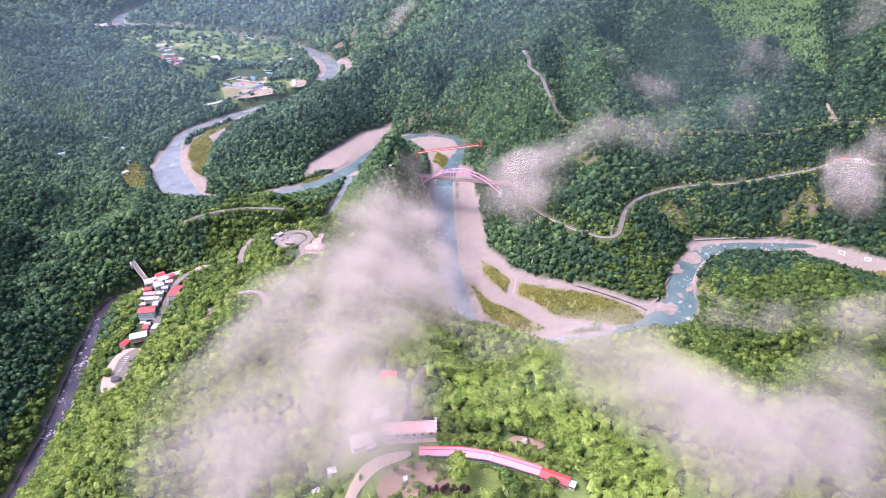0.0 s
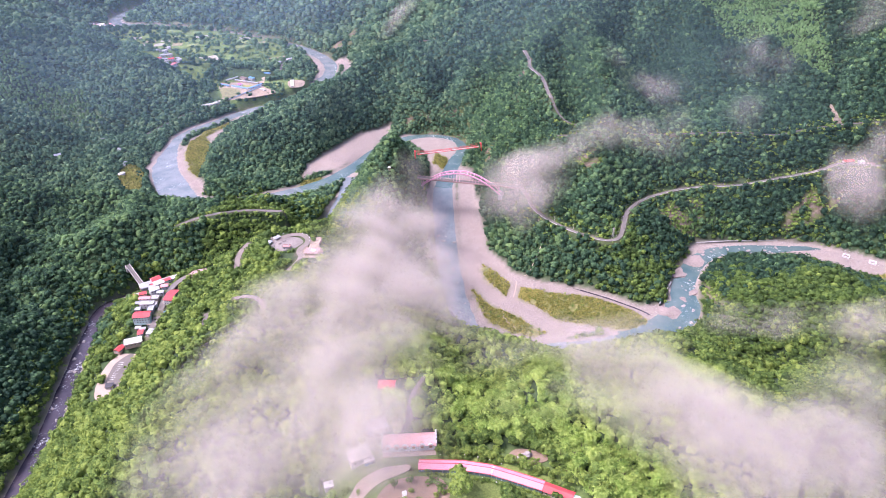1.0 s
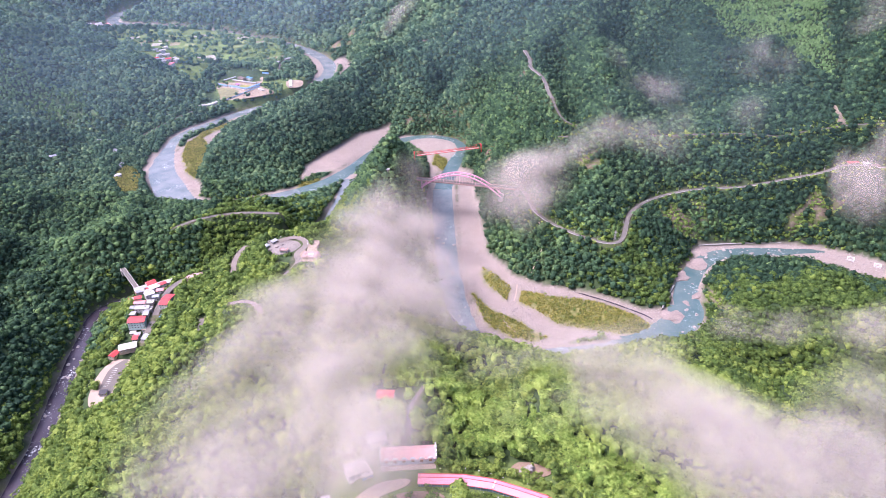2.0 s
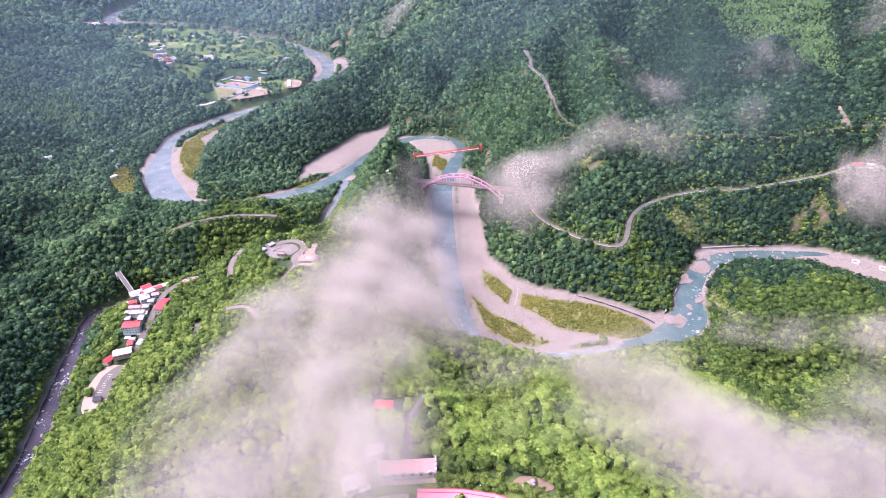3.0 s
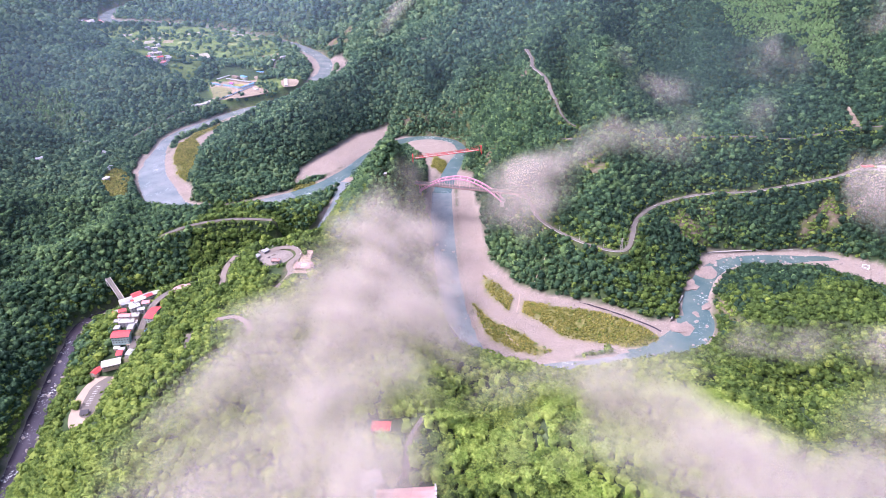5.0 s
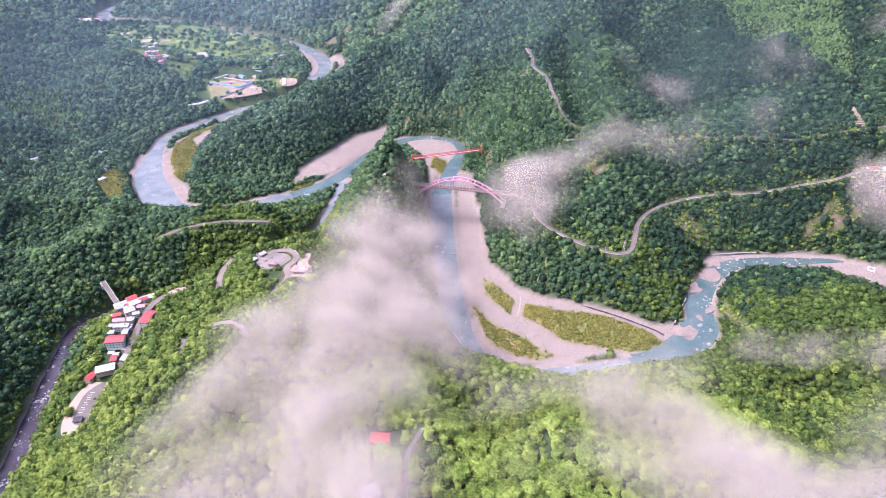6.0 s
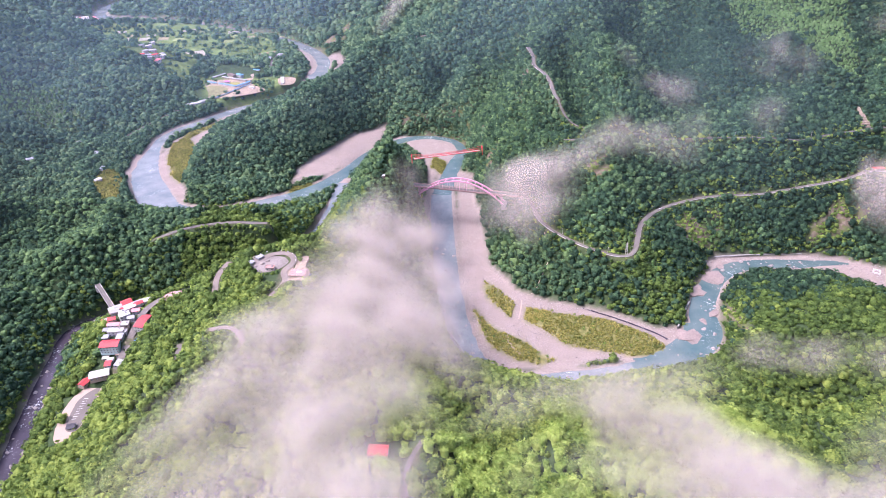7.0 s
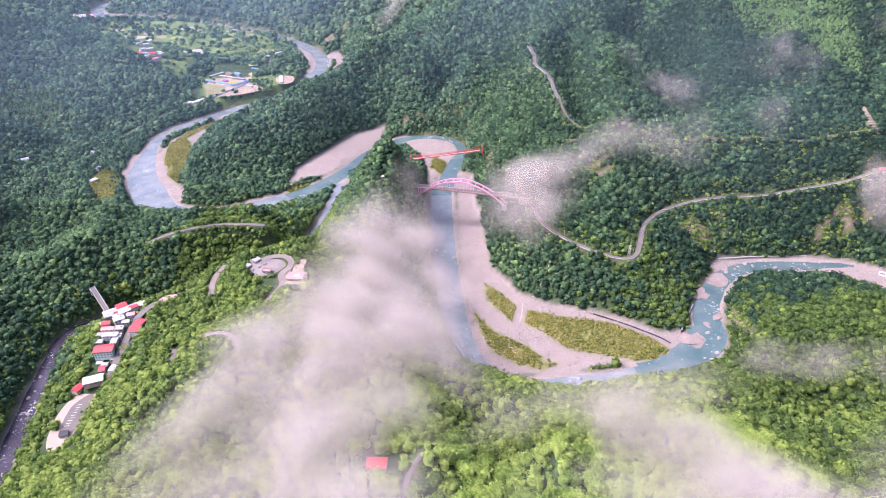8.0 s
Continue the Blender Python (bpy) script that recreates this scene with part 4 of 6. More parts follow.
def window(parent, x, y, z, wide, high, turn):
    """A framed window with a sill, proud of the wall."""

    def make():
        bm = bmesh.new()
        for sx in (-1, 1):
            block(bm, (sx * (wide / 2 + 0.05), -0.03, 0), (0.12, 0.18, high + 0.2))
        block(bm, (0, -0.1, -high / 2 - 0.07), (wide + 0.35, 0.3, 0.12))
        block(bm, (0, -0.03, high / 2 + 0.05), (wide, 0.18, 0.12))
        return part("window", bm, M_WHITE)

    def make_pane():
        bm = bmesh.new()
        block(bm, (0, 0, 0), (wide, 0.12, high))
        return part("pane", bm, M_DARKGLASS)

    frame_part = copy_part("window", parent, ("window", wide, high), make, pose(x, y, z, 0, 0, turn))
    copy_part("pane", frame_part, ("pane", wide, high), make_pane, Matrix.Identity(4))
    return frame_part


def house(x, y, w, d, h, turn, roof, wall, words, base=None, pitched=1.2, storeys=1, windows=3, group="village houses", name="house", tower=False):
    """A small house: walls with a plinth, a roof with eaves, windows storey by storey and a door."""
    z = (ground(x, y) if base is None else base) - 0.3
    ob = thing(name, pose(x, y, z, 0, 0, turn), words, "house", group)
    boxed("wall", ob, wall, ((0, 0, h / 2), (w, d, h)), ((0, 0, -0.6), (w + 0.3, d + 0.3, 2.0)))
    bm = bmesh.new()
    if pitched > 0:
        gable(bm, w, d, h + 0.1, pitched)
    else:
        block(bm, (0, 0, h + 0.15), (w + 0.8, d + 0.8, 0.3))
        for sx, sy, lx, ly in ((0, 1, w + 0.8, 0.25), (0, -1, w + 0.8, 0.25), (1, 0, 0.25, d + 0.3), (-1, 0, 0.25, d + 0.3)):
            block(bm, (sx * (w / 2 + 0.27), sy * (d / 2 + 0.27), h + 0.55), (lx, ly, 0.5))
    part("roof", bm, roof, ob)
    if pitched <= 0:
        boxed("water_tank", ob, M_GREY, ((w * 0.22, d * 0.15, h + 0.9), (1.4, 1.4, 1.2)), bevel=0.2)
    for s in range(storeys):
        zz = (s + 0.55) * h / storeys
        for k in range(windows):
            u = (k + 0.5) / windows * w - w / 2
            window(ob, u, -d / 2 - 0.04, zz, 1.3, 1.2, 0)
            window(ob, u, d / 2 + 0.04, zz, 1.3, 1.2, 180)
        for sx in (-1, 1):
            window(ob, sx * (w / 2 + 0.04), 0, zz, 1.3, 1.2, 90 * sx)
    boxed("door", ob, M_BROWN, ((w * 0.5 - 1.0, -d / 2 - 0.06, 1.1), (1.1, 0.14, 2.1)))
    return ob


M_BROWN = dull("brown_painted_door", (0.16, 0.09, 0.06), 0.6, 0.2, 0.5)
M_TEALWALL = dull("teal_tiled_wall", (0.44, 0.58, 0.545), 0.6, 0.15, 0.6)


# ---------------------------------------------------------------- the pink arch bridge
def arch_bridge():
    a, b = Vector((-52, 1013, 62)), Vector((117, 971, 62))
    length, turn = (b - a).length, math.degrees(math.atan2(b.y - a.y, b.x - a.x))
    ob = thing("arch_bridge", Matrix.Translation(a) @ pose(0, 0, 0, 0, 0, turn), "pink steel half-through arch road bridge across the river", "bridge")
    boxed("deck", ob, M_PALEPINK, ((length / 2, 0, -0.5), (length, 9.4, 1.0)), ((length / 2, 3.6, -1.5), (length, 0.6, 1.2)), ((length / 2, -3.6, -1.5), (length, 0.6, 1.2)), label="pale concrete road deck")
    boxed("carriageway", ob, M_ASPHALT, ((length / 2, 0, 0.05), (length, 7.2, 0.08)))
    centre, half, foot, rise = 83.0, 65.0, -16.4, 31.0

    def arc(s):
        return centre + s * half, foot + rise * (1 - s * s)

    for side in (-1, 1):
        bm = bmesh.new()
        steps = 28
        for k in range(steps):
            s0, s1 = -1 + 2 * k / steps, -1 + 2 * (k + 1) / steps
            (x0, z0), (x1, z1) = arc(s0), arc(s1)
            grow = 1.15
            mid = Vector(((x0 + x1) / 2, side * 5.3, (z0 + z1) / 2))
            way = Vector((x1 - x0, 0, z1 - z0)) * grow
            beam(bm, mid - way / 2, mid + way / 2, 1.3, 1.9)
        part("arch_rib", bm, M_PINK, ob)
        for k in range(-9, 10):
            s = k / 13.0
            px, pz = arc(s)
            if pz > 1.5:
                bm = bmesh.new()
                rod(bm, (px, side * 5.3, 0.1), (px, side * 5.3, pz), 0.16, sides=6)
                part("hanger", bm, M_PINK, ob)
        boxed("railing", ob, M_PALEPINK, ((length / 2, side * 4.5, 0.95), (length, 0.16, 0.16)), ((length / 2, side * 4.5, 0.5), (length, 0.12, 0.12)), *[((2.0 + 4.0 * k, side * 4.5, 0.5), (0.18, 0.18, 1.0)) for k in range(int(length / 4))])
        for s in (-0.93, -0.8, 0.8, 0.93):
            px, pz = arc(s)
            bm = bmesh.new()
            rod(bm, (px, side * 4.8, pz), (px, side * 4.2, -1.0), 0.55, sides=8)
            part("column", bm, M_PINK, ob)
        for end in (-1, 1):
            px, pz = arc(end * 0.985)
            boxed("arch_footing", ob, M_CONCRETE, ((px, side * 5.3, pz - 3.0), (6.0, 4.0, 8.0)), bevel=0.4)
    for k in (-6, -4, -2, 0, 2, 4, 6):
        px, pz = arc(k / 12.0)
        if pz > 5.5:
            bm = bmesh.new()
            beam(bm, (px, -5.3, pz), (px, 5.3, pz), 0.9, 0.9)
            part("cross_brace", bm, M_PINK, ob)
    for px in (2.0, length - 3.0):
        boxed("abutment", ob, M_CONCRETE, ((px, 0, -6.0), (7.0, 10.0, 10.0)), bevel=0.3)


M_PALEPINK = dull("faded_pink_concrete", (0.42, 0.27, 0.25), 0.8, 0.18, 0.8)
arch_bridge()


# ---------------------------------------------------------------- the red suspension footbridge
def red_bridge():
    a, b = Vector((-42, 1137, 45)), Vector((66, 1168, 45))
    length, turn = (b - a).length, math.degrees(math.atan2(b.y - a.y, b.x - a.x))
    ob = thing("suspension_bridge", Matrix.Translation(a) @ pose(0, 0, 0, 0, 0, turn), "narrow red steel suspension bridge over the river gorge", "bridge")
    boxed("deck", ob, M_BRIDGERED, ((length / 2, 0, -0.3), (length, 5.0, 0.6)), label="red steel deck")
    boxed("walkway", ob, M_PALEROOF, ((length / 2, 0, 0.05), (length, 2.6, 0.1)))
    for side in (-1, 1):
        bm = bmesh.new()
        n = 24
        for k in range(n):
            x0, x1 = length * k / n, length * (k + 1) / n
            beam(bm, (x0, side * 2.5, 1.9), (x1 + 0.1, side * 2.5, 1.9), 0.3, 0.3)
            beam(bm, (x0, side * 2.5, 0.0), (x1, side * 2.5, 1.9), 0.22, 0.22)
            beam(bm, (x0, side * 2.5, -0.2), (x0, side * 2.5, 1.9), 0.22, 0.22)
        part("side_truss", bm, M_BRIDGERED, ob)
        bm = bmesh.new()
        pts = [(-4 + (length + 8) * k / 20, side * 2.6, 2.4 + 4.2 * (2 * k / 20 - 1) ** 2) for k in range(21)]
        for p, q in zip(pts, pts[1:]):
            rod(bm, p, q, 0.16, sides=6)
        part("main_cable", bm, M_BRIDGERED, ob)
        for end in (-4.0, length + 4.0):
            bm = bmesh.new()
            beam(bm, (end, side * 3.0, -8), (end, side * 2.6, 7.0), 0.8, 0.8)
            part("tower_leg", bm, M_BRIDGERED, ob)
    for end in (-4.0, length + 4.0):
        for high, wide in ((6.5, 0.9), (3.8, 0.6)):
            boxed("tower_beam", ob, M_BRIDGERED, ((end, 0, high), (wide, 6.6, wide)))


red_bridge()


def beam_bridge():
    a, b = Vector((-407, 778, 50)), Vector((-370, 730, 52))
    length, turn = (b - a).length, math.degrees(math.atan2(b.y - a.y, b.x - a.x))
    ob = thing("beam_bridge", Matrix.Translation(a) @ pose(0, 0, 0, 0, 0, turn), "straight grey concrete road bridge over the dark stream", "bridge")
    boxed("deck", ob, M_CONCRETE, ((length / 2, 0, -0.5), (length + 4, 5.8, 1.0)), ((length / 2, 0, -1.6), (length, 3.0, 1.4)))
    boxed("carriageway", ob, M_ASPHALT, ((length / 2, 0, 0.04), (length + 4, 4.6, 0.08)))
    for side in (-1, 1):
        boxed("parapet", ob, M_CONCRETE, ((length / 2, side * 2.75, 0.5), (length + 4, 0.3, 1.0)))
    for u in (0.02, 0.98):
        boxed("abutment", ob, M_CONCRETE, ((length * u, 0, -4.5), (5.0, 7.0, 8.0)), bevel=0.3)


beam_bridge()


# ---------------------------------------------------------------- the village by the stream
M_FADEDROOF = dull("faded_pale_pink_roof", (0.36, 0.225, 0.21), 0.7, 0.2, 1.0)
VILLAGE = [
    (-341, 654, 19, 12, 9.6, 6, M_RED, M_TEALWALL, 1.6, 3, 6, "three-storey teal and white building under a red sheet roof"),
    (-342, 622, 19, 11, 5.2, 20, M_PALEROOF, M_CREAM, 1.0, 1, 4, "long shed with a pale sheet roof and cream walls"),
    (-357, 618, 11, 7.5, 3.6, 70, M_RED, M_CREAM, 1.6, 1, 2, "small cottage with a deep red pitched roof among trees"),
    (-339, 637, 6, 9, 3.6, 8, M_RED, M_WHITE, 0.9, 1, 2, "low annexe with a bright red roof"),
    (-339, 643, 6, 6, 3.4, 8, M_GREY, M_CONCRETE, 0.7, 1, 2, "low annexe with a grey sheet roof"),
    (-326, 638, 9, 13, 4.2, -12, M_GREY, M_CONCRETE, 1.0, 1, 3, "workshop with a grey sheet roof beside the road"),
    (-341, 672, 16, 7, 6.4, 4, M_PALEROOF, M_WHITE, 0, 2, 4, "white two-storey flat-roofed house"),
    (-346, 680, 13, 6, 6.0, 2, M_PINKROOF, M_WHITE, 1.0, 2, 3, "white house under a faded red roof"),
    (-334, 680, 8, 7, 6.4, 4, M_PALEROOF, M_CREAM, 0, 2, 2, "cream flat-roofed house with a roof tank"),
    (-360, 694, 10, 8, 4.6, 30, M_RED, M_CREAM, 1.2, 1, 2, "red-roofed cottage on the slope below the street"),
]
VILLAGE += [
    (-352, 700, 9, 7, 5.0, 25, M_GREY, M_CONCRETE, 0.9, 1, 2, "grey-roofed concrete house on the slope"),
    (-338, 691, 11, 8, 6.6, 35, M_WHITE, M_WHITE, 0, 2, 3, "white flat-roofed house by the street"),
    (-357, 712, 15, 8, 5.4, 35, M_PALEROOF, M_CREAM, 0.8, 1, 3, "long house with a cream sheet roof"),
    (-345, 715, 11, 9, 6.4, 40, M_RED, M_WHITE, 1.6, 2, 3, "white house with a bright red hipped roof"),
    (-338, 706, 12, 9, 6.4, 38, M_PALEROOF, M_WHITE, 0.7, 2, 3, "white house with a pale sheet roof"),
    (-331, 712, 10, 6, 6.4, 36, M_RED, M_WHITE, 1.0, 2, 2, "red-roofed terrace house by the street"),
    (-336, 722, 11, 7, 5.6, 36, M_GREY, M_WHITE, 0.8, 2, 3, "white house under a grey sheet roof"),
    (-325, 720, 11, 7, 5.6, 30, M_PALEROOF, M_WHITE, 0.7, 2, 3, "white house with a pale roof at the village end"),
    (-316, 683, 10, 22, 7.0, -8, M_RED, M_WHITE, 1.8, 2, 3, "long white community hall under a red roof"),
    (-350, 686, 8, 6, 5.0, 20, M_RED, M_CREAM, 1.1, 2, 2, "cream house under a red roof behind the street"),
]
VILLAGE += [
    (-330, 688, 7, 6, 5.2, 8, M_GREY, M_CONCRETE, 0.8, 2, 2, "grey-roofed shop house by the street"),
    (-351, 707, 8, 6, 4.6, 35, M_GREY, M_CREAM, 0.8, 1, 2, "cream house under a grey roof on the slope"),
    (-364, 704, 8, 6, 4.2, 38, M_GREY, M_CONCRETE, 0.9, 1, 2, "grey shed on stilts below the village"),
    (-329, 700, 8, 6, 5.6, 12, M_PINKROOF, M_WHITE, 0.9, 2, 2, "white shop house with a faded red roof"),
    (-343, 697, 7, 6, 5.4, 30, M_PALEROOF, M_CREAM, 0, 2, 2, "cream flat-roofed house among other roofs"),
    (-334, 664, 6, 9, 5.0, 4, M_GREY, M_CONCRETE, 0.7, 2, 2, "narrow grey-roofed house beside the street"),
    (-332, 650, 6, 7, 4.0, 4, M_CREAM, M_CONCRETE, 0, 1, 1, "small flat-roofed garage beside the street"),
    (-349, 664, 6, 6, 4.4, 5, M_GREY, M_CONCRETE, 0.6, 1, 1, "small grey-roofed outhouse behind the street"),
    (-346, 673, 7, 6, 4.6, 5, M_PINKROOF, M_WHITE, 0.8, 1, 1, "low house with a faded red roof behind the street"),
    (-352, 676, 8, 6, 4.2, 10, M_GREY, M_CONCRETE, 0.7, 1, 1, "grey-roofed lean-to behind the houses"),
]
VILLAGE += [
    (-333, 672, 6, 6, 5.0, 6, M_PALEROOF, M_WHITE, 0, 2, 1, "narrow white shop house on the street"),
    (-356, 688, 8, 6, 4.6, 25, M_PALEROOF, M_WHITE, 0.6, 1, 2, "white sheet-roofed house on the slope"),
    (-343, 704, 7, 6, 5.0, 36, M_RED, M_CREAM, 0.9, 1, 2, "cream house under a red roof in the lane"),
    (-349, 722, 9, 6, 5.0, 38, M_PALEROOF, M_WHITE, 0.8, 1, 2, "pale-roofed house above the stream"),
    (-329, 728, 9, 6, 5.2, 32, M_RED, M_WHITE, 0.9, 2, 2, "white house with a red roof near the bridge"),
    (-319, 724, 8, 5, 4.4, 28, M_GREY, M_WHITE, 0.6, 1, 2, "small grey-roofed house at the village end"),
    (-345, 646, 6, 5, 3.6, 6, M_PALEROOF, M_CREAM, 0.5, 1, 1, "small pale-roofed porch behind the teal building"),
]
for x, y, w, d, h, turn, roof, wall, rise, storeys, windows, words in VILLAGE:
    house(x, y, w * 0.95, d * 0.95, h * 0.9, turn, roof, wall, words, pitched=rise, storeys=storeys, windows=windows)


def slab(name, outline, z, thick, material, words, category, kind=""):
    """A flat paved area with softened corners and a worn edge, from its outline."""
    ring = np.array([*outline, outline[0]], float)
    for _ in range(2):
        ring = np.stack([0.8 * ring[:-1] + 0.2 * ring[1:], 0.2 * ring[:-1] + 0.8 * ring[1:]], 1).reshape(-1, 2)
        ring = np.vstack([ring, ring[:1]])
    ring = resample(ring, 2.0)[:-1]
    ring += 0.7 * (np.stack([layered(ring[:, 0], ring[:, 1], 5, 2), layered(ring[:, 0] + 90, ring[:, 1], 5, 2)], 1) - 0.5)
    outline = [tuple(p) for p in ring]
    bm = bmesh.new()
    vs = [bm.verts.new((x, y, z)) for x, y in outline]
    face = bm.faces.new(vs)
    if face.normal.z < 0:
        face.normal_flip()
    bmesh.ops.recalc_face_normals(bm, faces=bm.faces)
    made = bmesh.ops.extrude_face_region(bm, geom=[face])
    bmesh.ops.translate(bm, verts=[g for g in made["geom"] if isinstance(g, bmesh.types.BMVert)], vec=(0, 0, -thick))
    bmesh.ops.recalc_face_normals(bm, faces=bm.faces)
    return tagged(part(name, bm, material), words, category, kind=kind)


slab("pavement", [(-354, 541), (-360, 556), (-364, 580), (-363, 600), (-355, 616), (-343, 628), (-336, 619), (-336, 600), (-335, 575), (-338, 543)], 38.4, 12, M_CREAM, "cream concrete retaining terrace beside the village", "terrace", "structure")
slab("parking_area", [(-351, 556), (-355, 578), (-356, 597), (-349, 610), (-341, 617), (-339, 602), (-339, 584), (-339, 556)], 38.5, 0.4, M_ASPHALT, "grey asphalt car park with painted bays", "car park", "structure")
for k in range(9):
    bm = bmesh.new()
    block(bm, (0, 0, 0), (4.4, 0.3, 0.04))
    ob = part("bay_line", bm, M_LINE)
    ob.matrix_world = pose(-348.6, 572 + 3.4 * k, 38.54, 0, 0, 8)
    tagged(ob, "white painted parking bay line on asphalt", "road marking", "parking bay lines")
house(-346, 561, 7, 6, 2.6, 10, M_SLATE, M_CONCRETE, "small dark-roofed shelter on the car park", base=38.6, pitched=0.4, windows=1)
slab("plaza", [(-300, 722), (-286, 726), (-278, 722), (-284, 714), (-304, 712)], 77.4, 3, M_PALEPINK, "pinkish paved turning place above the village", "plaza", "structure")


# ---------------------------------------------------------------- parked cars on the village street
def car(x, y, turn, paint, words):
    ob = thing("car", pose(x, y, ground(x, y) + 0.5, 0, 0, turn), words, "car", "parked cars")
    boxed("body", ob, paint, ((0, 0, 0.6), (4.2, 1.75, 0.65)), bevel=0.16)
    boxed("cabin", ob, M_DARKGLASS, ((-0.2, 0, 1.15), (2.2, 1.5, 0.55)), bevel=0.2)
    for sx in (-1.3, 1.3):
        for sy in (-0.8, 0.8):
            bm = bmesh.new()
            rod(bm, (sx, sy - 0.1, 0.32), (sx, sy + 0.1, 0.32), 0.32, sides=12)
            part("wheel", bm, M_TYRE, ob)


M_TYRE = dull("black_rubber", (0.03, 0.03, 0.03), 0.9, 0.2, 0.3)
for x, y, turn, paint, words in ((-329, 652, 84, M_GREY, "grey car parked on the village street"), (-318, 655, 84, M_WHITE, "white car parked on the village street"), (-318, 662, 84, M_BLUE, "blue car parked on the village street"), (-326, 678, 84, M_WHITE, "white van-like car on the village street"), (300, 931, 32, M_WHITE, "white car on the mountain road")):
    car(x, y, turn, paint, words)


# ---------------------------------------------------------------- hilltop lookout with a loop road
slab("courtyard", [(-207, 710), (-210, 728), (-202, 741), (-186, 738), (-171, 736), (-163, 725), (-173, 709), (-190, 704)], 113.25, 2.0, M_YARD, "grey rubble-strewn hilltop yard inside a loop road", "yard", "structure")
slab("parking_area", [(-162, 690), (-163, 712), (-154, 736), (-143, 738), (-146, 716), (-139, 709), (-138, 690)], 113.2, 2.5, M_SAND, "pinkish gravel parking ground on the hilltop", "car park", "structure")
court = thing("flat_roof_shelter", pose(-150, 701, 113.2, 0, 0, -3), "low hilltop shelter with a faded pink flat roof", "shelter", "hilltop buildings")
boxed("roof", court, M_FADEDROOF, ((0, 0, 2.6), (17, 13, 0.35)), bevel=0.08)
boxed("roof_patch", court, M_LINE, ((1, 0.5, 2.8), (5.0, 3.4, 0.06)))
for px, py in ((-8, -6), (8, -6), (-8, 6), (8, 6)):
    boxed("post", court, M_CONCRETE, ((px, py, 1.2), (0.5, 0.5, 2.6)))
boxed("back_wall", court, M_CONCRETE, ((0, 6.1, 1.2), (15, 0.3, 2.5)))
house(-181, 711, 8.5, 5, 3.2, -4, M_FADEDROOF, M_CONCRETE, "small pale flat-roofed hilltop kiosk", base=113.4, pitched=0, windows=2, group="hilltop buildings")
house(-204, 722, 6, 5, 2.6, 60, M_GREY, M_CONCRETE, "half-ruined grey concrete house on the hilltop", base=113.4, pitched=0.6, windows=2, group="hilltop buildings")
house(-197, 733, 7, 5, 2.6, 50, M_GREY, M_CONCRETE, "low grey-roofed hilltop shed", base=113.4, pitched=0.5, windows=2, group="hilltop buildings")
for k, (x, y) in enumerate(((-198, 716), (-192, 722), (-187, 727), (-196, 738), (-186, 718))):
    bm = bmesh.new()
    bmesh.ops.create_icosphere(bm, subdivisions=2, radius=2.2)
    for v in bm.verts:
        v.co *= 1 + 0.45 * noise.noise(v.co * 0.9 + Vector((k * 9, 0, 0)))
        v.co.z = max(v.co.z * 0.4, -0.6)
    ob = part("concrete_lump", bm, M_YARD)
    ob.location = (x, y, 113.7)
    tagged(ob, "rough lump of broken grey concrete in the yard", "rubble", "concrete lumps")
for k in range(10):
    u = k / 9 * math.pi
    bm = bmesh.new()
    block(bm, (0, 0, 0.55), (1.6, 0.5, 1.1), 0, 0.1)
    ob = part("parapet_block", bm, M_WHITE)
    ob.matrix_world = pose(-180 + 23 * math.cos(u), 727 + 20.5 * math.sin(u), 113.6, 0, 0, math.degrees(u) + 90)
    tagged(ob, "white concrete guard block beside the loop road", "guard block", "guard blocks")

# ---------------------------------------------------------------- houses in the far valley
FAR_HOUSES = ((-650, 1690, 16, M_PALEROOF), (-640, 1672, 14, M_RED), (-658, 1668, 12, M_PALEROOF), (-632, 1658, 18, M_PINKROOF), (-648, 1650, 15, M_GREY), (-664, 1706, 14, M_PALEROOF), (-636, 1700, 12, M_PALEROOF), (-626, 1682, 14, M_PALEROOF), (-655, 1636, 14, M_RED), (-672, 1690, 10, M_GREY), (-680, 1760, 14, M_PALEROOF), (-668, 1742, 12, M_PALEROOF), (-640, 1636, 13, M_PALEROOF))
for k, (x, y, w, roof) in enumerate(FAR_HOUSES):
    house(x, y, w, w * 0.65, 5.5, 25 + 17 * (k % 4), roof, M_WHITE, "pale hamlet house on the far terrace", pitched=0.0 if k % 3 == 0 else 1.2, storeys=2, windows=3, group="hamlet houses")
for k, (x, y) in enumerate(((-1108, 2290), (-1092, 2276), (-1076, 2290), (-1066, 2268), (-1048, 2280), (-1096, 2256), (-1070, 2252), (-1034, 2266))):
    house(x, y, 18, 12, 6, 20 * k, (M_PALEROOF, M_PINKROOF, M_WHITE)[k % 3], M_WHITE, "pale house of a distant riverside hamlet", pitched=1.2, storeys=2, windows=3, group="distant houses")
for k, (x, y) in enumerate(((-514, 1480), (-499, 1488), (-489, 1500))):
    house(x, y, 16, 8, 4, 40, M_PALEROOF, M_WHITE, "white riverside shed beside the lane", pitched=0.8, windows=3, group="riverside sheds")
for k, (x, y) in enumerate(((-640, 1255), (-690, 1180), (-560, 1130), (-575, 1180), (-700, 1330), (-604, 1235))):
    house(x, y, 11, 8, 4, 30 * k, (M_PALEROOF, M_GREY)[k % 2], M_WHITE, "lone pale farmhouse among trees", pitched=1.0, windows=2, group="farmhouses")

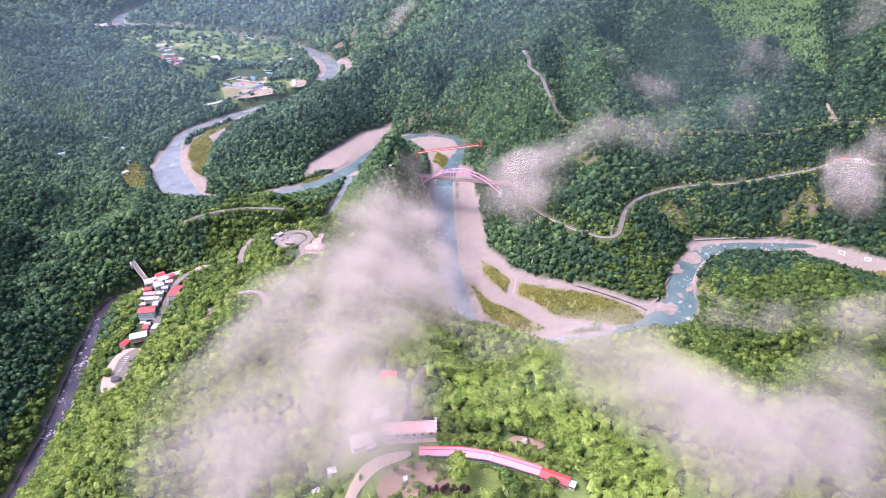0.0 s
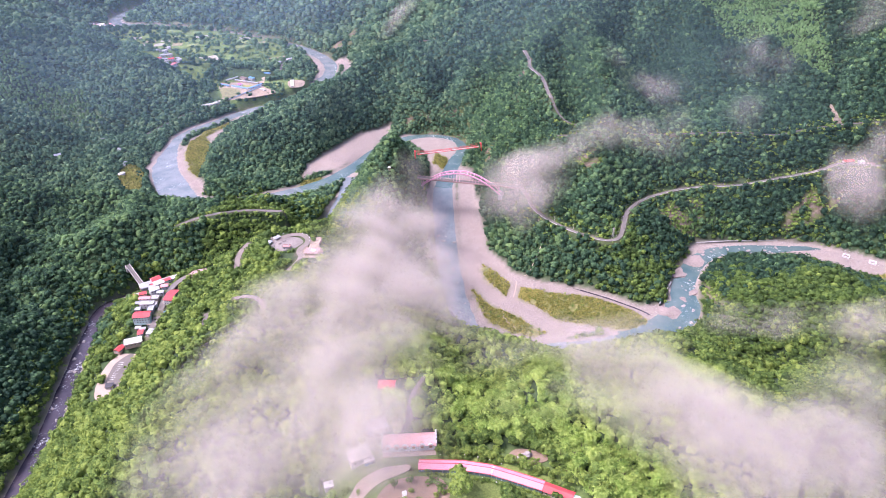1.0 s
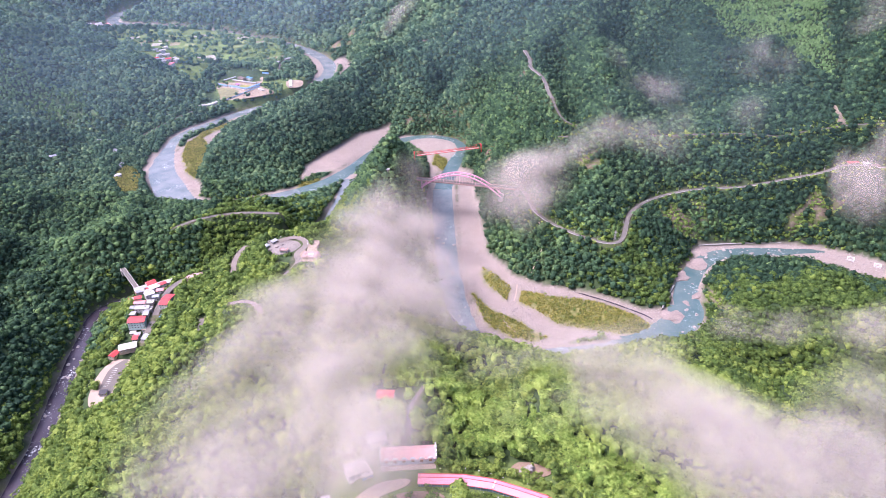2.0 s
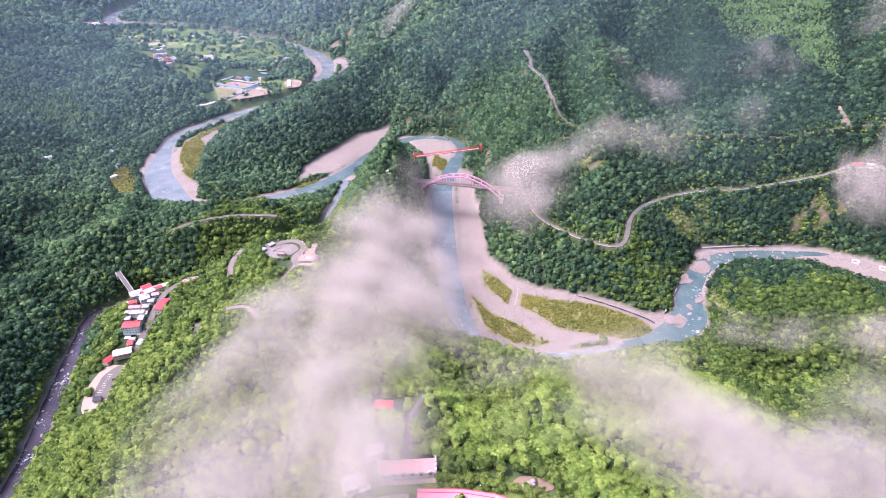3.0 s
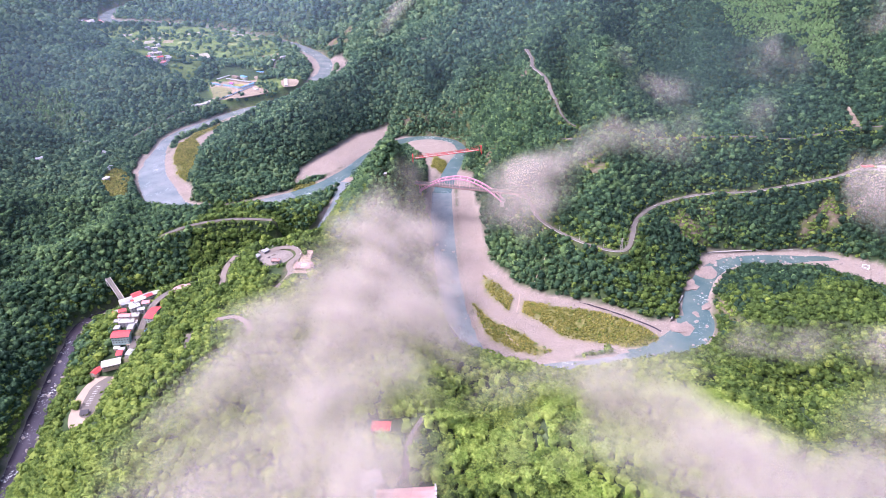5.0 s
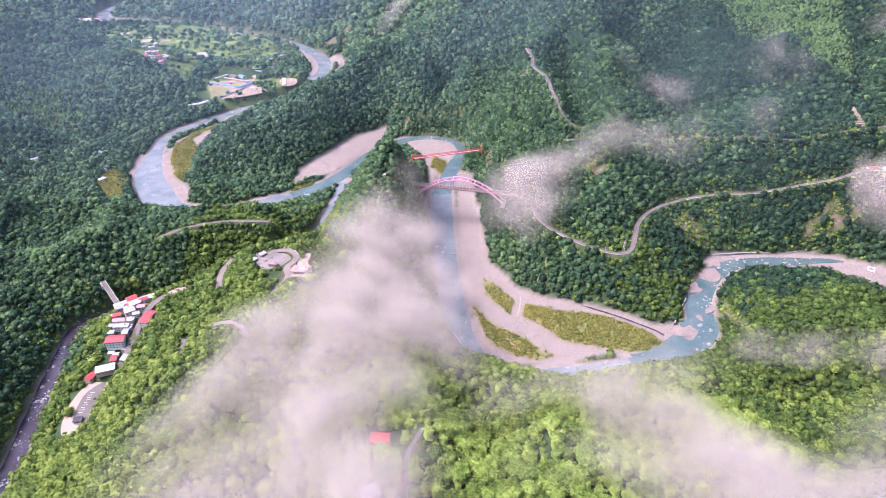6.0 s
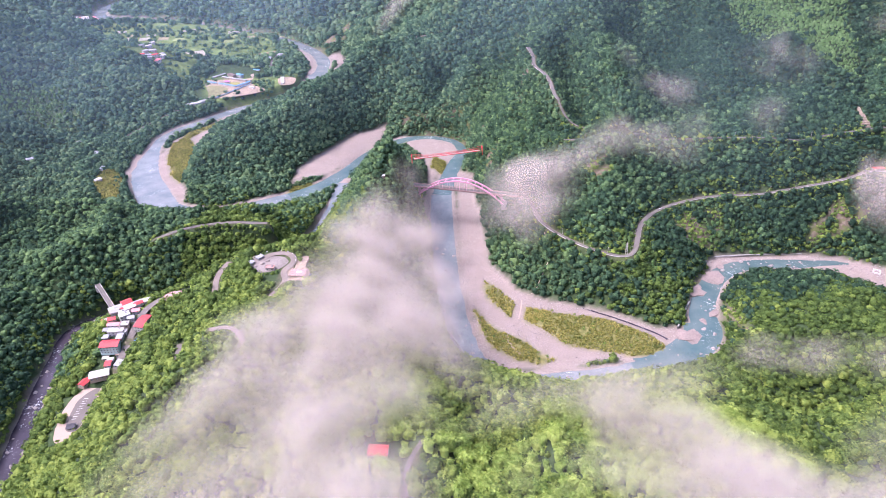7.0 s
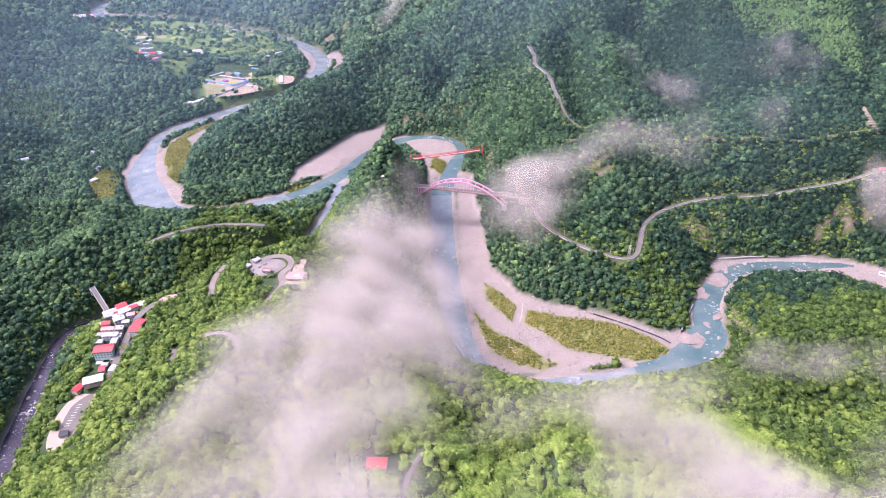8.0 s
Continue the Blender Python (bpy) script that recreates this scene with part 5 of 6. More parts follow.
# the valley school: long blue-roofed wings round a playing field
slab("school_ground", [(-498, 1527), (-521, 1622), (-516, 1665), (-488, 1702), (-436, 1715), (-420, 1662), (-417, 1605), (-370, 1569), (-395, 1543), (-464, 1511)], 16.1, 1.5, M_SAND, "brown sandy school grounds", "yard", "structure")
slab("playing_field", [(-464, 1619), (-440, 1617), (-440, 1599), (-464, 1607)], 16.25, 1.5, M_STRAW, "worn yellow-green pitch inside the school court", "sports field", "structure")
slab("sports_field", [(-512, 1600), (-484, 1597), (-452, 1573), (-472, 1524), (-497, 1531)], 16.3, 1.5, M_FIELD, "worn brown-green school sports field", "sports field", "structure")
slab("lawn", [(-484, 1697), (-462, 1697), (-458, 1672), (-478, 1674)], 16.25, 1.5, M_STRAW, "small yellow-green lawn behind the school", "lawn", "structure")
for x, y, w, d, h, turn, roof, wall, words in (
    (-505, 1614, 28, 4.5, 3.4, -28, M_BLUE, M_WHITE, "short white school wing under a blue roof"),
    (-465, 1596, 46, 4.5, 3.4, -26, M_BLUE, M_WHITE, "long white school wing under a blue roof"),
    (-431, 1602, 38, 4.5, 3.4, 55, M_BLUE, M_WHITE, "covered school walk with a blue roof"),
    (-459, 1637, 66, 5.0, 3.6, -23, M_GREY, M_CREAM, "long grey-roofed school wing"),
    (-470, 1656, 20, 9, 6.5, -38, M_BRICK, M_CREAM, "two-storey school building with a brown roof"),
    (-451, 1655, 17, 8, 6.5, -38, M_BLUE, M_WHITE, "two-storey school building with a blue roof"),
    (-500, 1660, 34, 5, 3.6, 52, M_GREY, M_CREAM, "narrow school wing with a pale roof"),
    (-424, 1700, 18, 6, 3.6, -12, M_BLUE, M_WHITE, "small white school shed with a blue roof"),
    (-470, 1617, 10, 6, 3.4, -20, M_MAGENTA, M_WHITE, "school stage under a magenta canopy"),
    (-408, 1580, 16, 4, 3.0, -35, M_PALEROOF, M_WHITE, "white sheet-roofed shed on the sandy yard"),
):
    house(x, y, w, d, h, turn, roof, wall, words, base=16.3, pitched=0.7, storeys=1 if h < 6 else 2, windows=max(3, int(w / 7)), group="school buildings", name="school_building")
for (ax, ay), (bx, by) in (((-471, 1514), (-451, 1545)), ((-451, 1545), (-417, 1605))):
    fence = thing("boundary_wall", pose((ax + bx) / 2, (ay + by) / 2, 16.2, 0, 0, math.degrees(math.atan2(by - ay, bx - ax))), "white concrete boundary wall of the school", "boundary wall", "school walls")
    length = math.hypot(bx - ax, by - ay)
    boxed("wall", fence, M_WHITE, ((0, 0, 0.9), (length, 1.0, 1.8)))
    boxed("coping", fence, M_BLUE, ((0, 0, 1.9), (length, 1.4, 0.25)))
slab("field_plot", [(-366, 1653), (-322, 1651), (-319, 1601), (-353, 1595)], 16.2, 1.0, M_SAND, "bare brown field plot beside a greenhouse", "field", "structure")
house(-349, 1624, 7, 46, 2.6, 11, M_PALEROOF, M_WHITE, "long white-roofed greenhouse in a bare field", base=16.3, pitched=0.8, windows=3, group="field sheds")
for k, (x, y) in enumerate(((-414, 1838), (-404, 1850), (-392, 1822), (-412, 1790))):
    house(x, y, 13, 9, 4.5, 30 * k, (M_PALEROOF, M_GREY)[k % 2], M_WHITE, "pale farm building beside the field lane", pitched=1.1, windows=3, group="farm buildings")


# ---------------------------------------------------------------- the hill garden below the camera
def chapel_hall():
    """The long white hall with arched dormers and a tiled pink roof."""
    ob = thing("hall", pose(-22.5, 326, 198.9, 0, 0, 3), "long white hall with arched windows and a pink-red roof", "hall")
    w, d, h = 33.0, 10.0, 5.0
    boxed("wall", ob, M_WHITE, ((0, 0, h / 2), (w, d, h)), ((0, 0, -1.0), (w + 0.6, d + 0.6, 2.4)))
    bm = bmesh.new()
    gable(bm, w - 0.6, d, h + 0.1, 3.2, 0.7, 0.25)
    part("roof", bm, M_HALLROOF, ob)
    for sx in (-1, 1):
        bm = bmesh.new()
        for k, (y0, z1) in enumerate(((0, h + 4.4), (2.2, h + 3.4), (-2.2, h + 3.4), (4.4, h + 2.0), (-4.4, h + 2.0))):
            block(bm, (sx * (w / 2 + 0.35), y0, z1 / 2), (0.9, 2.25, z1))
        part("gable_wall", bm, M_WHITE, ob)
    for k in range(6):
        x = -w / 2 + 3.2 + k * (w - 6.4) / 5
        bm = bmesh.new()
        for s in range(9):
            u0, u1 = math.pi * s / 9, math.pi * (s + 1) / 9
            beam(bm, (1.6 * math.cos(u0), 0, 1.6 * math.sin(u0)), (1.6 * math.cos(u1), 0, 1.6 * math.sin(u1)), 1.3, 0.35)
        for sx in (-1.6, 1.6):
            beam(bm, (sx, 0, -2.4), (sx, 0, 0.05), 1.3, 0.35)
        arch = part("window_arch", bm, M_WHITE, ob)
        arch.location = (x, -d / 2 - 0.5, 4.6)
        bm = bmesh.new()
        block(bm, (0, 0, -0.9), (2.8, 0.16, 2.8))
        bmesh.ops.create_cone(bm, cap_ends=True, segments=24, radius1=1.4, radius2=1.4, depth=0.16, matrix=pose(0, 0, 0.3, 90))
        pane = part("window", bm, M_WARMGLASS, ob)
        pane.location = (x, -d / 2 - 0.1, 4.6)
        boxed("pilaster", ob, M_WHITE, ((x + 2.3, -d / 2 - 0.25, h / 2), (0.6, 0.6, h)))
    boxed("terrace", ob, M_CREAM, ((0, -d / 2 - 2.2, 0.1), (w, 4.0, 0.5)))


M_HALLROOF = dull("pale_pink_tiles", (0.80, 0.40, 0.38), 0.6, 0.15, 0.9)
M_WARMGLASS = dull("amber_window_glass", (0.38, 0.22, 0.12), 0.25, 0.3, 1.2)
chapel_hall()
house(-43, 340, 11, 8, 5, 20, M_PALEROOF, M_WHITE, "white side building with a pale roof", base=198.8, pitched=1.2, windows=3, group="hill buildings")
house(-53, 316, 13, 10, 5, 24, M_PALEROOF, M_WHITE, "white gatehouse with a bright sheet roof", base=198.6, pitched=0.9, windows=3, group="hill buildings")
house(-46.5, 312, 6, 3, 3.2, 24, M_WHITE, M_BLUE, "small white kiosk by the drive", base=198.8, pitched=0, windows=1, group="hill buildings")
house(-71, 303, 5, 4, 3, 15, M_WHITE, M_WHITE, "little white pump house on the slope", pitched=0, windows=1, group="hill buildings")
house(-79, 290, 4, 3, 2.6, 40, M_WHITE, M_WHITE, "little white shelter on the slope", pitched=0, windows=1, group="hill buildings")
house(-41, 390, 11.5, 8, 4.6, -4, M_RED, M_CREAM, "small house with a bright red sheet roof in the mist", pitched=1.2, windows=2, group="hill buildings")
house(-78, 951, 5, 4, 3.4, 20, M_PALEROOF, M_CREAM, "tiny white shrine on the wooded knoll", pitched=0.8, windows=1, group="shrines", name="shrine")


def covered_walk():
    """A long bent corridor under a double-pitched pink roof, in lengths."""
    spine = [(-16, 307.5), (10, 306.5), (27, 303.0), (42, 297.0), (57, 290.5)]
    ob = thing("covered_walk", pose(0, 0, 199.0), "long garden corridor under a pink tiled roof", "covered walk")
    for (ax, ay), (bx, by) in zip(spine, spine[1:]):
        length, turn = math.hypot(bx - ax, by - ay), math.degrees(math.atan2(by - ay, bx - ax))
        m = pose((ax + bx) / 2, (ay + by) / 2, 0, 0, 0, turn)
        bm = bmesh.new()
        gable(bm, length - 0.2, 7.0, 3.3, 1.3, 0.35, 0.18)
        part("roof", bm, M_PINKTILE, ob).matrix_basis = m
        bm = bmesh.new()
        rod(bm, (-length / 2 - 0.2, 0, 4.68), (length / 2 + 0.2, 0, 4.68), 0.2, sides=8)
        part("ridge_cap", bm, M_RED, ob).matrix_basis = m
        boxed("eaves_trim", ob, M_RED, ((0, 3.75, 3.1), (length + 0.3, 0.7, 0.4)), ((0, -3.75, 3.1), (length + 0.3, 0.2, 0.3))).matrix_basis = m
        boxed("wall", ob, M_BLUEGREY, ((0, 2.9, 1.5), (length, 0.3, 3.2)), ((0, -2.9, 0.9), (length, 0.25, 1.8))).matrix_basis = m
        for k in range(int(length / 3.2)):
            boxed("post", ob, M_WHITE, ((-length / 2 + 1.6 + 3.2 * k, -3.1, 1.6), (0.22, 0.22, 3.2))).matrix_basis = m
    m = pose(28.2, 301.8, 0, 0, 0, -20)
    boxed("cross_gable", ob, M_WHITE, ((0, 0, 3.4), (1.0, 5.4, 2.0))).matrix_basis = m


M_PINKTILE = dull("pink_roof_tiles", (0.66, 0.25, 0.31), 0.6, 0.15, 0.9)
M_BLUEGREY = dull("blue_grey_painted_wall", (0.20, 0.27, 0.30), 0.7, 0.2, 0.8)
covered_walk()
house(65.5, 286.5, 17, 6.5, 3.4, -26, M_RED, M_CREAM, "garden pavilion under a bright red roof", base=198.8, pitched=1.4, windows=4, group="hill buildings", name="pavilion")
house(74.5, 281.5, 4, 4, 3.2, -26, M_TEALWALL, M_WHITE, "small lean-to with a pale teal roof", base=198.8, pitched=0.5, windows=1, group="hill buildings")

slab("lawn", [(-12, 311.5), (10, 311.0), (30, 307.5), (50, 299), (66, 292), (70, 296), (52, 304), (32, 313), (10, 316.5), (-12, 317)], 199.12, 0.5, M_LAWN, "bright mown lawn above the covered walk", "lawn", "structure")
slab("lawn", [(0, 284), (10, 300), (26, 297), (40, 290), (34, 276), (10, 274)], 199.12, 0.5, M_LAWN, "mown garden lawn below the covered walk", "lawn", "structure")
slab("bare_yard", [(-44, 272), (-38, 292), (-26, 301), (-2, 301), (4, 288), (-4, 276), (-24, 270)], 199.12, 0.5, M_EARTH, "reddish earth yard in the hill garden", "yard", "structure")
slab("garden_path", [(38, 318), (46, 323), (62, 318), (64, 312), (52, 309), (42, 311)], 199.10, 0.5, M_EARTH, "reddish earth path round a rock in the garden", "path", "structure")
slab("drive", [(-62, 262), (-56, 262), (-50, 283), (-40, 297), (-22, 305), (-20, 311), (-40, 308), (-54, 296)], 199.20, 0.5, M_CREAM, "pale worn concrete drive on the hill", "drive", "structure")


# ---------------------------------------------------------------- single trees and shrubs
def soup_mesh(name, tris, material, tint):
    verts = tris.reshape(-1, 3)
    ob = mesh_of(name, verts, np.arange(len(verts)).reshape(-1, 3), material, dict(tint=np.full(len(verts), tint)))
    mesh = ob.data
    bpy.data.objects.remove(ob)
    return mesh


def trunk_mesh(seed, tall):
    r = random.Random(seed)
    bm = bmesh.new()
    rod(bm, (0, 0, -0.8), (0.1, 0.05, tall * 0.62), 0.30, 0.14, 7)
    for k in range(5):
        turn, z = k * 1.26 + r.uniform(-0.3, 0.3), tall * r.uniform(0.32, 0.58)
        rod(bm, (0.05, 0, z), (math.cos(turn) * tall * 0.26, math.sin(turn) * tall * 0.26, z + tall * 0.2), 0.11, 0.04, 5)
    mesh = bpy.data.meshes.new("trunk")
    bm.to_mesh(mesh)
    bm.free()
    mesh.materials.append(M_TIMBER)
    return mesh


def cone_template(seed, leaves):
    """Triangles of a dark conifer-shaped crown, base at 0, one unit tall."""
    r = np.random.RandomState(seed)
    out = []
    for _ in range(leaves):
        u, turn = r.uniform(0.05, 1.0), r.uniform(0, 2 * math.pi)
        reach = 0.36 * (1 - u) ** 0.8 * r.uniform(0.75, 1.1) + 0.02
        c = np.array([reach * math.cos(turn), reach * math.sin(turn), u])
        way = np.array([math.cos(turn), math.sin(turn), -0.35]) + 0.25 * r.randn(3)
        side = np.cross(way, (0, 0, 1.0)) + 0.2 * r.randn(3)
        s = 0.09 * r.uniform(0.7, 1.4)
        out.append([c - s * way + 0.9 * s * side, c - s * way - 0.9 * s * side, c + 1.1 * s * way])
    return np.array(out)


TALL = 9.0
ROUND = [soup_mesh("crown", crown_template(200 + k, 420, 0.85, 0.15) * 4.2 + (0, 0, 5.6), M_FOREST, (0.35, 0.55, 0.75, 0.9)[k % 4]) for k in range(8)]
CONES = [soup_mesh("crown", cone_template(300 + k, 360) * (9.5, 9.5, 9.0) + (0, 0, 1.2), M_FOREST, 0.22 + 0.12 * k) for k in range(3)]
PLUMES = [soup_mesh("crown", bamboo_template(320 + k, 520, 0.11) * 5.2 + (0, 0, 0.4), M_BAMBOO, 0.45 + 0.12 * k) for k in range(4)]
SHRUBS = [soup_mesh("foliage", crown_template(340 + k, 160, 0.8, 0.22) * 1.5 + (0, 0, 0.9), M_FOREST, 0.45 + 0.16 * k) for k in range(4)]
PURPLE = [soup_mesh("foliage", crown_template(360 + k, 160, 0.7, 0.22) * 1.6 + (0, 0, 0.9), M_PURPLE, 0.3 + 0.3 * k) for k in range(2)]
TRUNKS = [trunk_mesh(k, TALL) for k in range(4)]
_trees = random.Random(11)


def tree(x, y, crowns, size, words, name="tree", group="hill trees", k=None):
    z = ground(x, y)
    ob = thing(name, pose(x, y, z, 0, 0, _trees.uniform(0, 360)), words, "tree", group)
    ob.scale = (size, size, size * _trees.uniform(0.9, 1.1))
    new("trunk", TRUNKS[_trees.randrange(4)]).parent = ob
    new("crown", crowns[_trees.randrange(len(crowns)) if k is None else k]).parent = ob


def shrub(x, y, leaves, size, words):
    ob = thing("shrub", pose(x, y, ground(x, y), 0, 0, _trees.uniform(0, 360)), words, "shrub", "garden shrubs")
    ob.scale = (size, size, size)
    bm = bmesh.new()
    rod(bm, (0, 0, -0.3), (0, 0, 0.9), 0.08, 0.05, 5)
    part("stem", bm, M_TIMBER, ob)
    new("foliage", leaves[_trees.randrange(len(leaves))]).parent = ob


tree(9, 287, ROUND, 1.9, "large bright green round tree on the garden lawn", k=3)
tree(37, 278, ROUND, 1.8, "large dark green round tree in the garden", k=0)
tree(31, 272, CONES, 1.0, "dark green conical tree in the garden", k=1)
tree(9, 304, CONES, 0.7, "small dark conical tree beside the covered walk", k=0)
tree(63, 283, ROUND, 0.7, "small dark tree beside the red pavilion", k=0)
for x, y, crowns, size, words in (
    (2, 325, CONES, 0.95, "dark conical tree behind the hall"), (12, 326, CONES, 0.9, "dark conical tree behind the lawn"), (16, 330, CONES, 0.8, "dark conical tree at the wood's edge"),
    (33, 323, ROUND, 0.75, "round green tree beside the garden rock"), (42, 325, ROUND, 0.8, "dark round tree beside the garden rock"), (-2, 330, ROUND, 0.8, "green tree behind the hall"),
    (22, 327, ROUND, 0.7, "green tree at the edge of the garden"), (66, 312, ROUND, 0.95, "dark green tree on the garden slope"), (56, 320, ROUND, 0.8, "green tree above the garden path"),
    (-14, 272, ROUND, 0.9, "green tree beside the earth yard"), (-6, 268, ROUND, 0.9, "green tree in the lower garden"), (14, 268, ROUND, 0.8, "green tree in the lower garden"), (24, 266, CONES, 0.8, "conical tree in the lower garden"),
    (48, 270, ROUND, 0.9, "dark tree in the lower garden"), (52, 280, ROUND, 0.6, "small tree beside the covered walk"), (44, 283, ROUND, 0.55, "small tree beside the covered walk"), (58, 272, ROUND, 0.9, "green tree in the lower garden"),
    (-58, 322, ROUND, 0.7, "green tree behind the gatehouse"), (-30, 292, ROUND, 0.6, "green tree beside the drive"), (-20, 296, ROUND, 0.55, "small green tree in front of the hall"), (-10, 300, ROUND, 0.55, "small green tree in front of the hall"),
):
    tree(x, y, crowns, size, words)
# a row of light green trees along the upper edge of the lawn
for k in range(22):
    u = k / 21
    x, y = -4 + 78 * u, 319 - 3 * u - 22 * u * u + _trees.uniform(-1, 1)
    tree(x, y, ROUND, _trees.uniform(0.5, 0.78), "light green garden tree edging the lawn", group="lawn edge trees", k=(2, 3, 6, 7)[k % 4])
# hedges and flower shrubs
for k in range(26):
    u = k / 25
    shrub(-8 + 74 * u, 301.5 - 2 * u - 19 * u * u + _trees.uniform(-0.8, 0.8), SHRUBS, _trees.uniform(0.7, 1.2), "clipped green shrub beside the covered walk")
for k in range(16):
    shrub(-12 + 1.7 * k, 279 + 2.2 * math.sin(k * 2.1), PURPLE, _trees.uniform(0.9, 1.3), "dark purple-leaved shrub in a garden bed")
for k in range(22):
    shrub(_trees.uniform(-34, 66), _trees.uniform(266, 276), SHRUBS, _trees.uniform(0.8, 1.5), "green shrub in the lower garden")
for k in range(250):
    x, y = _trees.uniform(-75, 78), _trees.uniform(264, 334)
    walk_y = 307 - 0.0048 * max(x + 16, 0) ** 2 + 0.08 * x
    if -64 < x < -3 and 302 < y < 334 or abs(y - walk_y) < 7 or 0 < x < 40 and 276 < y < 298 or -62 < x < -16 and y < 312 and abs(y - 262 - (x + 60)) < 12:
        continue
    shrub(x, y, SHRUBS, _trees.uniform(0.9, 2.0), "leafy green shrub in the hill garden")
for k in range(46):
    x, y = _trees.uniform(-4, 84), _trees.uniform(318, 338)
    if y > 316 + 0.0 * x and not (36 < x < 64 and y < 322):
        tree(x, y, ROUND if k % 4 else CONES, _trees.uniform(0.45, 0.8), "green tree on the slope behind the lawn", group="trees behind the lawn")
# bamboo and trees on the slope nearest the camera
spots = np.random.RandomState(5)
count = 0
while count < 90:
    x, y = spots.uniform(70, 150), spots.uniform(284, 346)
    if y > 355 - 0.25 * x or x < 78 and y < 300:
        continue
    tree(x, y, PLUMES, spots.uniform(0.75, 1.15), "feathery yellow-green bamboo clump on the garden slope", name="bamboo_clump", group="bamboo clumps")
    count += 1
count = 0
while count < 60:
    x, y = spots.uniform(-2, 70), spots.uniform(326, 352)
    tree(x, y, PLUMES if count % 3 else ROUND, spots.uniform(0.7, 1.0), "bright green clump behind the garden", name="bamboo_clump" if count % 3 else "tree", group="clumps behind the garden")
    count += 1


# ---------------------------------------------------------------- small garden things
def garden_lamp(x, y):
    ob = thing("garden_lamp", pose(x, y, ground(x, y)), "white globe garden lamp on a short post", "garden lamp", "garden lamps")
    bm = bmesh.new()
    rod(bm, (0, 0, -0.2), (0, 0, 1.6), 0.08, 0.06, 8)
    part("post", bm, M_GREY, ob)
    bm = bmesh.new()
    bmesh.ops.create_icosphere(bm, subdivisions=2, radius=0.42, matrix=Matrix.Translation((0, 0, 1.95)))
    part("globe", bm, M_WHITE, ob)


for x, y in ((-3, 316), (4, 316.4), (12, 316), (20, 314), (27, 312), (34, 309), (22, 298), (30, 295), (36, 292), (44, 287), (3, 299), (48, 305)):
    garden_lamp(x, y)


def boulder(x, y, z, size, seed, words, group, material):
    bm = bmesh.new()
    bmesh.ops.create_icosphere(bm, subdivisions=3, radius=1.0)
    shift = Vector((seed * 3.7, seed * 1.3, 0))
    for v in bm.verts:
        v.co *= 1 + 0.6 * noise.noise(v.co * 1.1 + shift) + 0.35 * noise.noise(v.co * 2.7 + shift) + 0.12 * noise.noise(v.co * 6.5 + shift)
        v.co = Vector((v.co.x * size[0], v.co.y * size[1], v.co.z * size[2]))
    ob = part("boulder", bm, material)
    ob.location = (x, y, z)
    ob.rotation_euler = (0, 0, seed * 1.1)
    tagged(ob, words, "rock", group)


boulder(50, 316, 199.6, (3.4, 2.6, 2.4), 3, "large grey garden rock on bare earth", "garden rocks", M_ROCK)
boulder(46.5, 314, 199.3, (2.4, 1.8, 1.2), 5, "grey garden rock on bare earth", "garden rocks", M_ROCK)
boulder(-24, 288, 199.2, (2.2, 1.4, 0.8), 7, "pale low garden rock in the earth yard", "garden rocks", M_WHITE)

# ---------------------------------------------------------------- gravel islands, walls and rocks along the river
for k, (x, y, a, b, c) in enumerate(((352, 848, 17, 15, 2.2), (316, 820, 13, 17, 2.4), (331, 768, 7, 14, 1.8), (312, 755, 4, 8, 1.4), (286, 728, 14, 12, 1.6), (370, 872, 8, 5, 1.4))):
    boulder(x, y, level_up[nearest(np.array([x * 1.0]), np.array([y * 1.0]), river_up)[1][0]] - 0.3, (a, b, c), 20 + k, "smooth pale pink rock bar in the teal river", "rock bars", M_PINKROCK)
rr = np.random.RandomState(3)
for k in range(70):
    i = rr.randint(10, len(river_up) - 30)
    px, py, w = river_up[i]
    x, y = px + rr.uniform(-0.6, 0.6) * w, py + rr.uniform(-0.6, 0.6) * w
    s = rr.uniform(0.8, 2.2)
    boulder(x, y, level_up[i] + 0.2, (s * 1.3, s, s * 0.7), 40 + k, "pale river boulder in shallow water", "river boulders", M_ROCK)
for k in range(60):
    i = rr.randint(40, len(stream) - 40)
    px, py, w = stream[i]
    x, y = px + rr.uniform(-0.55, 0.55) * w, py + rr.uniform(-0.55, 0.55) * w
    s = rr.uniform(0.7, 1.8)
    boulder(x, y, level_stream[i] + 0.2, (s * 1.3, s, s * 0.7), 140 + k, "grey boulder in the dark stream", "stream boulders", M_ROCK)


def bank_wall(points, top, thick, words):
    """A concrete river wall with a coping, along a line."""
    line = resample(rounded(points, 2), 4)
    d = np.gradient(line, axis=0)
    d /= np.hypot(*d.T)[:, None]
    side = np.c_[d[:, 1], -d[:, 0]]
    rows = []
    for s, z in ((-0.5, top - 11), (-0.5, top), (-0.8, top), (-0.8, top + 0.5), (0.8, top + 0.5), (0.8, top), (0.5, top), (0.5, top - 11)):
        rows.append(np.c_[line + side * s * thick, np.full(len(line), z)])
    v = np.stack(rows, 1)
    k = np.arange(v.shape[0] * 8).reshape(-1, 8)
    faces = np.stack([k[:-1, :-1], k[:-1, 1:], k[1:, 1:], k[1:, :-1]], -1).reshape(-1, 4)
    tagged(mesh_of("retaining_wall", v.reshape(-1, 3), faces, M_CONCRETE), words, "river wall", kind="structure")


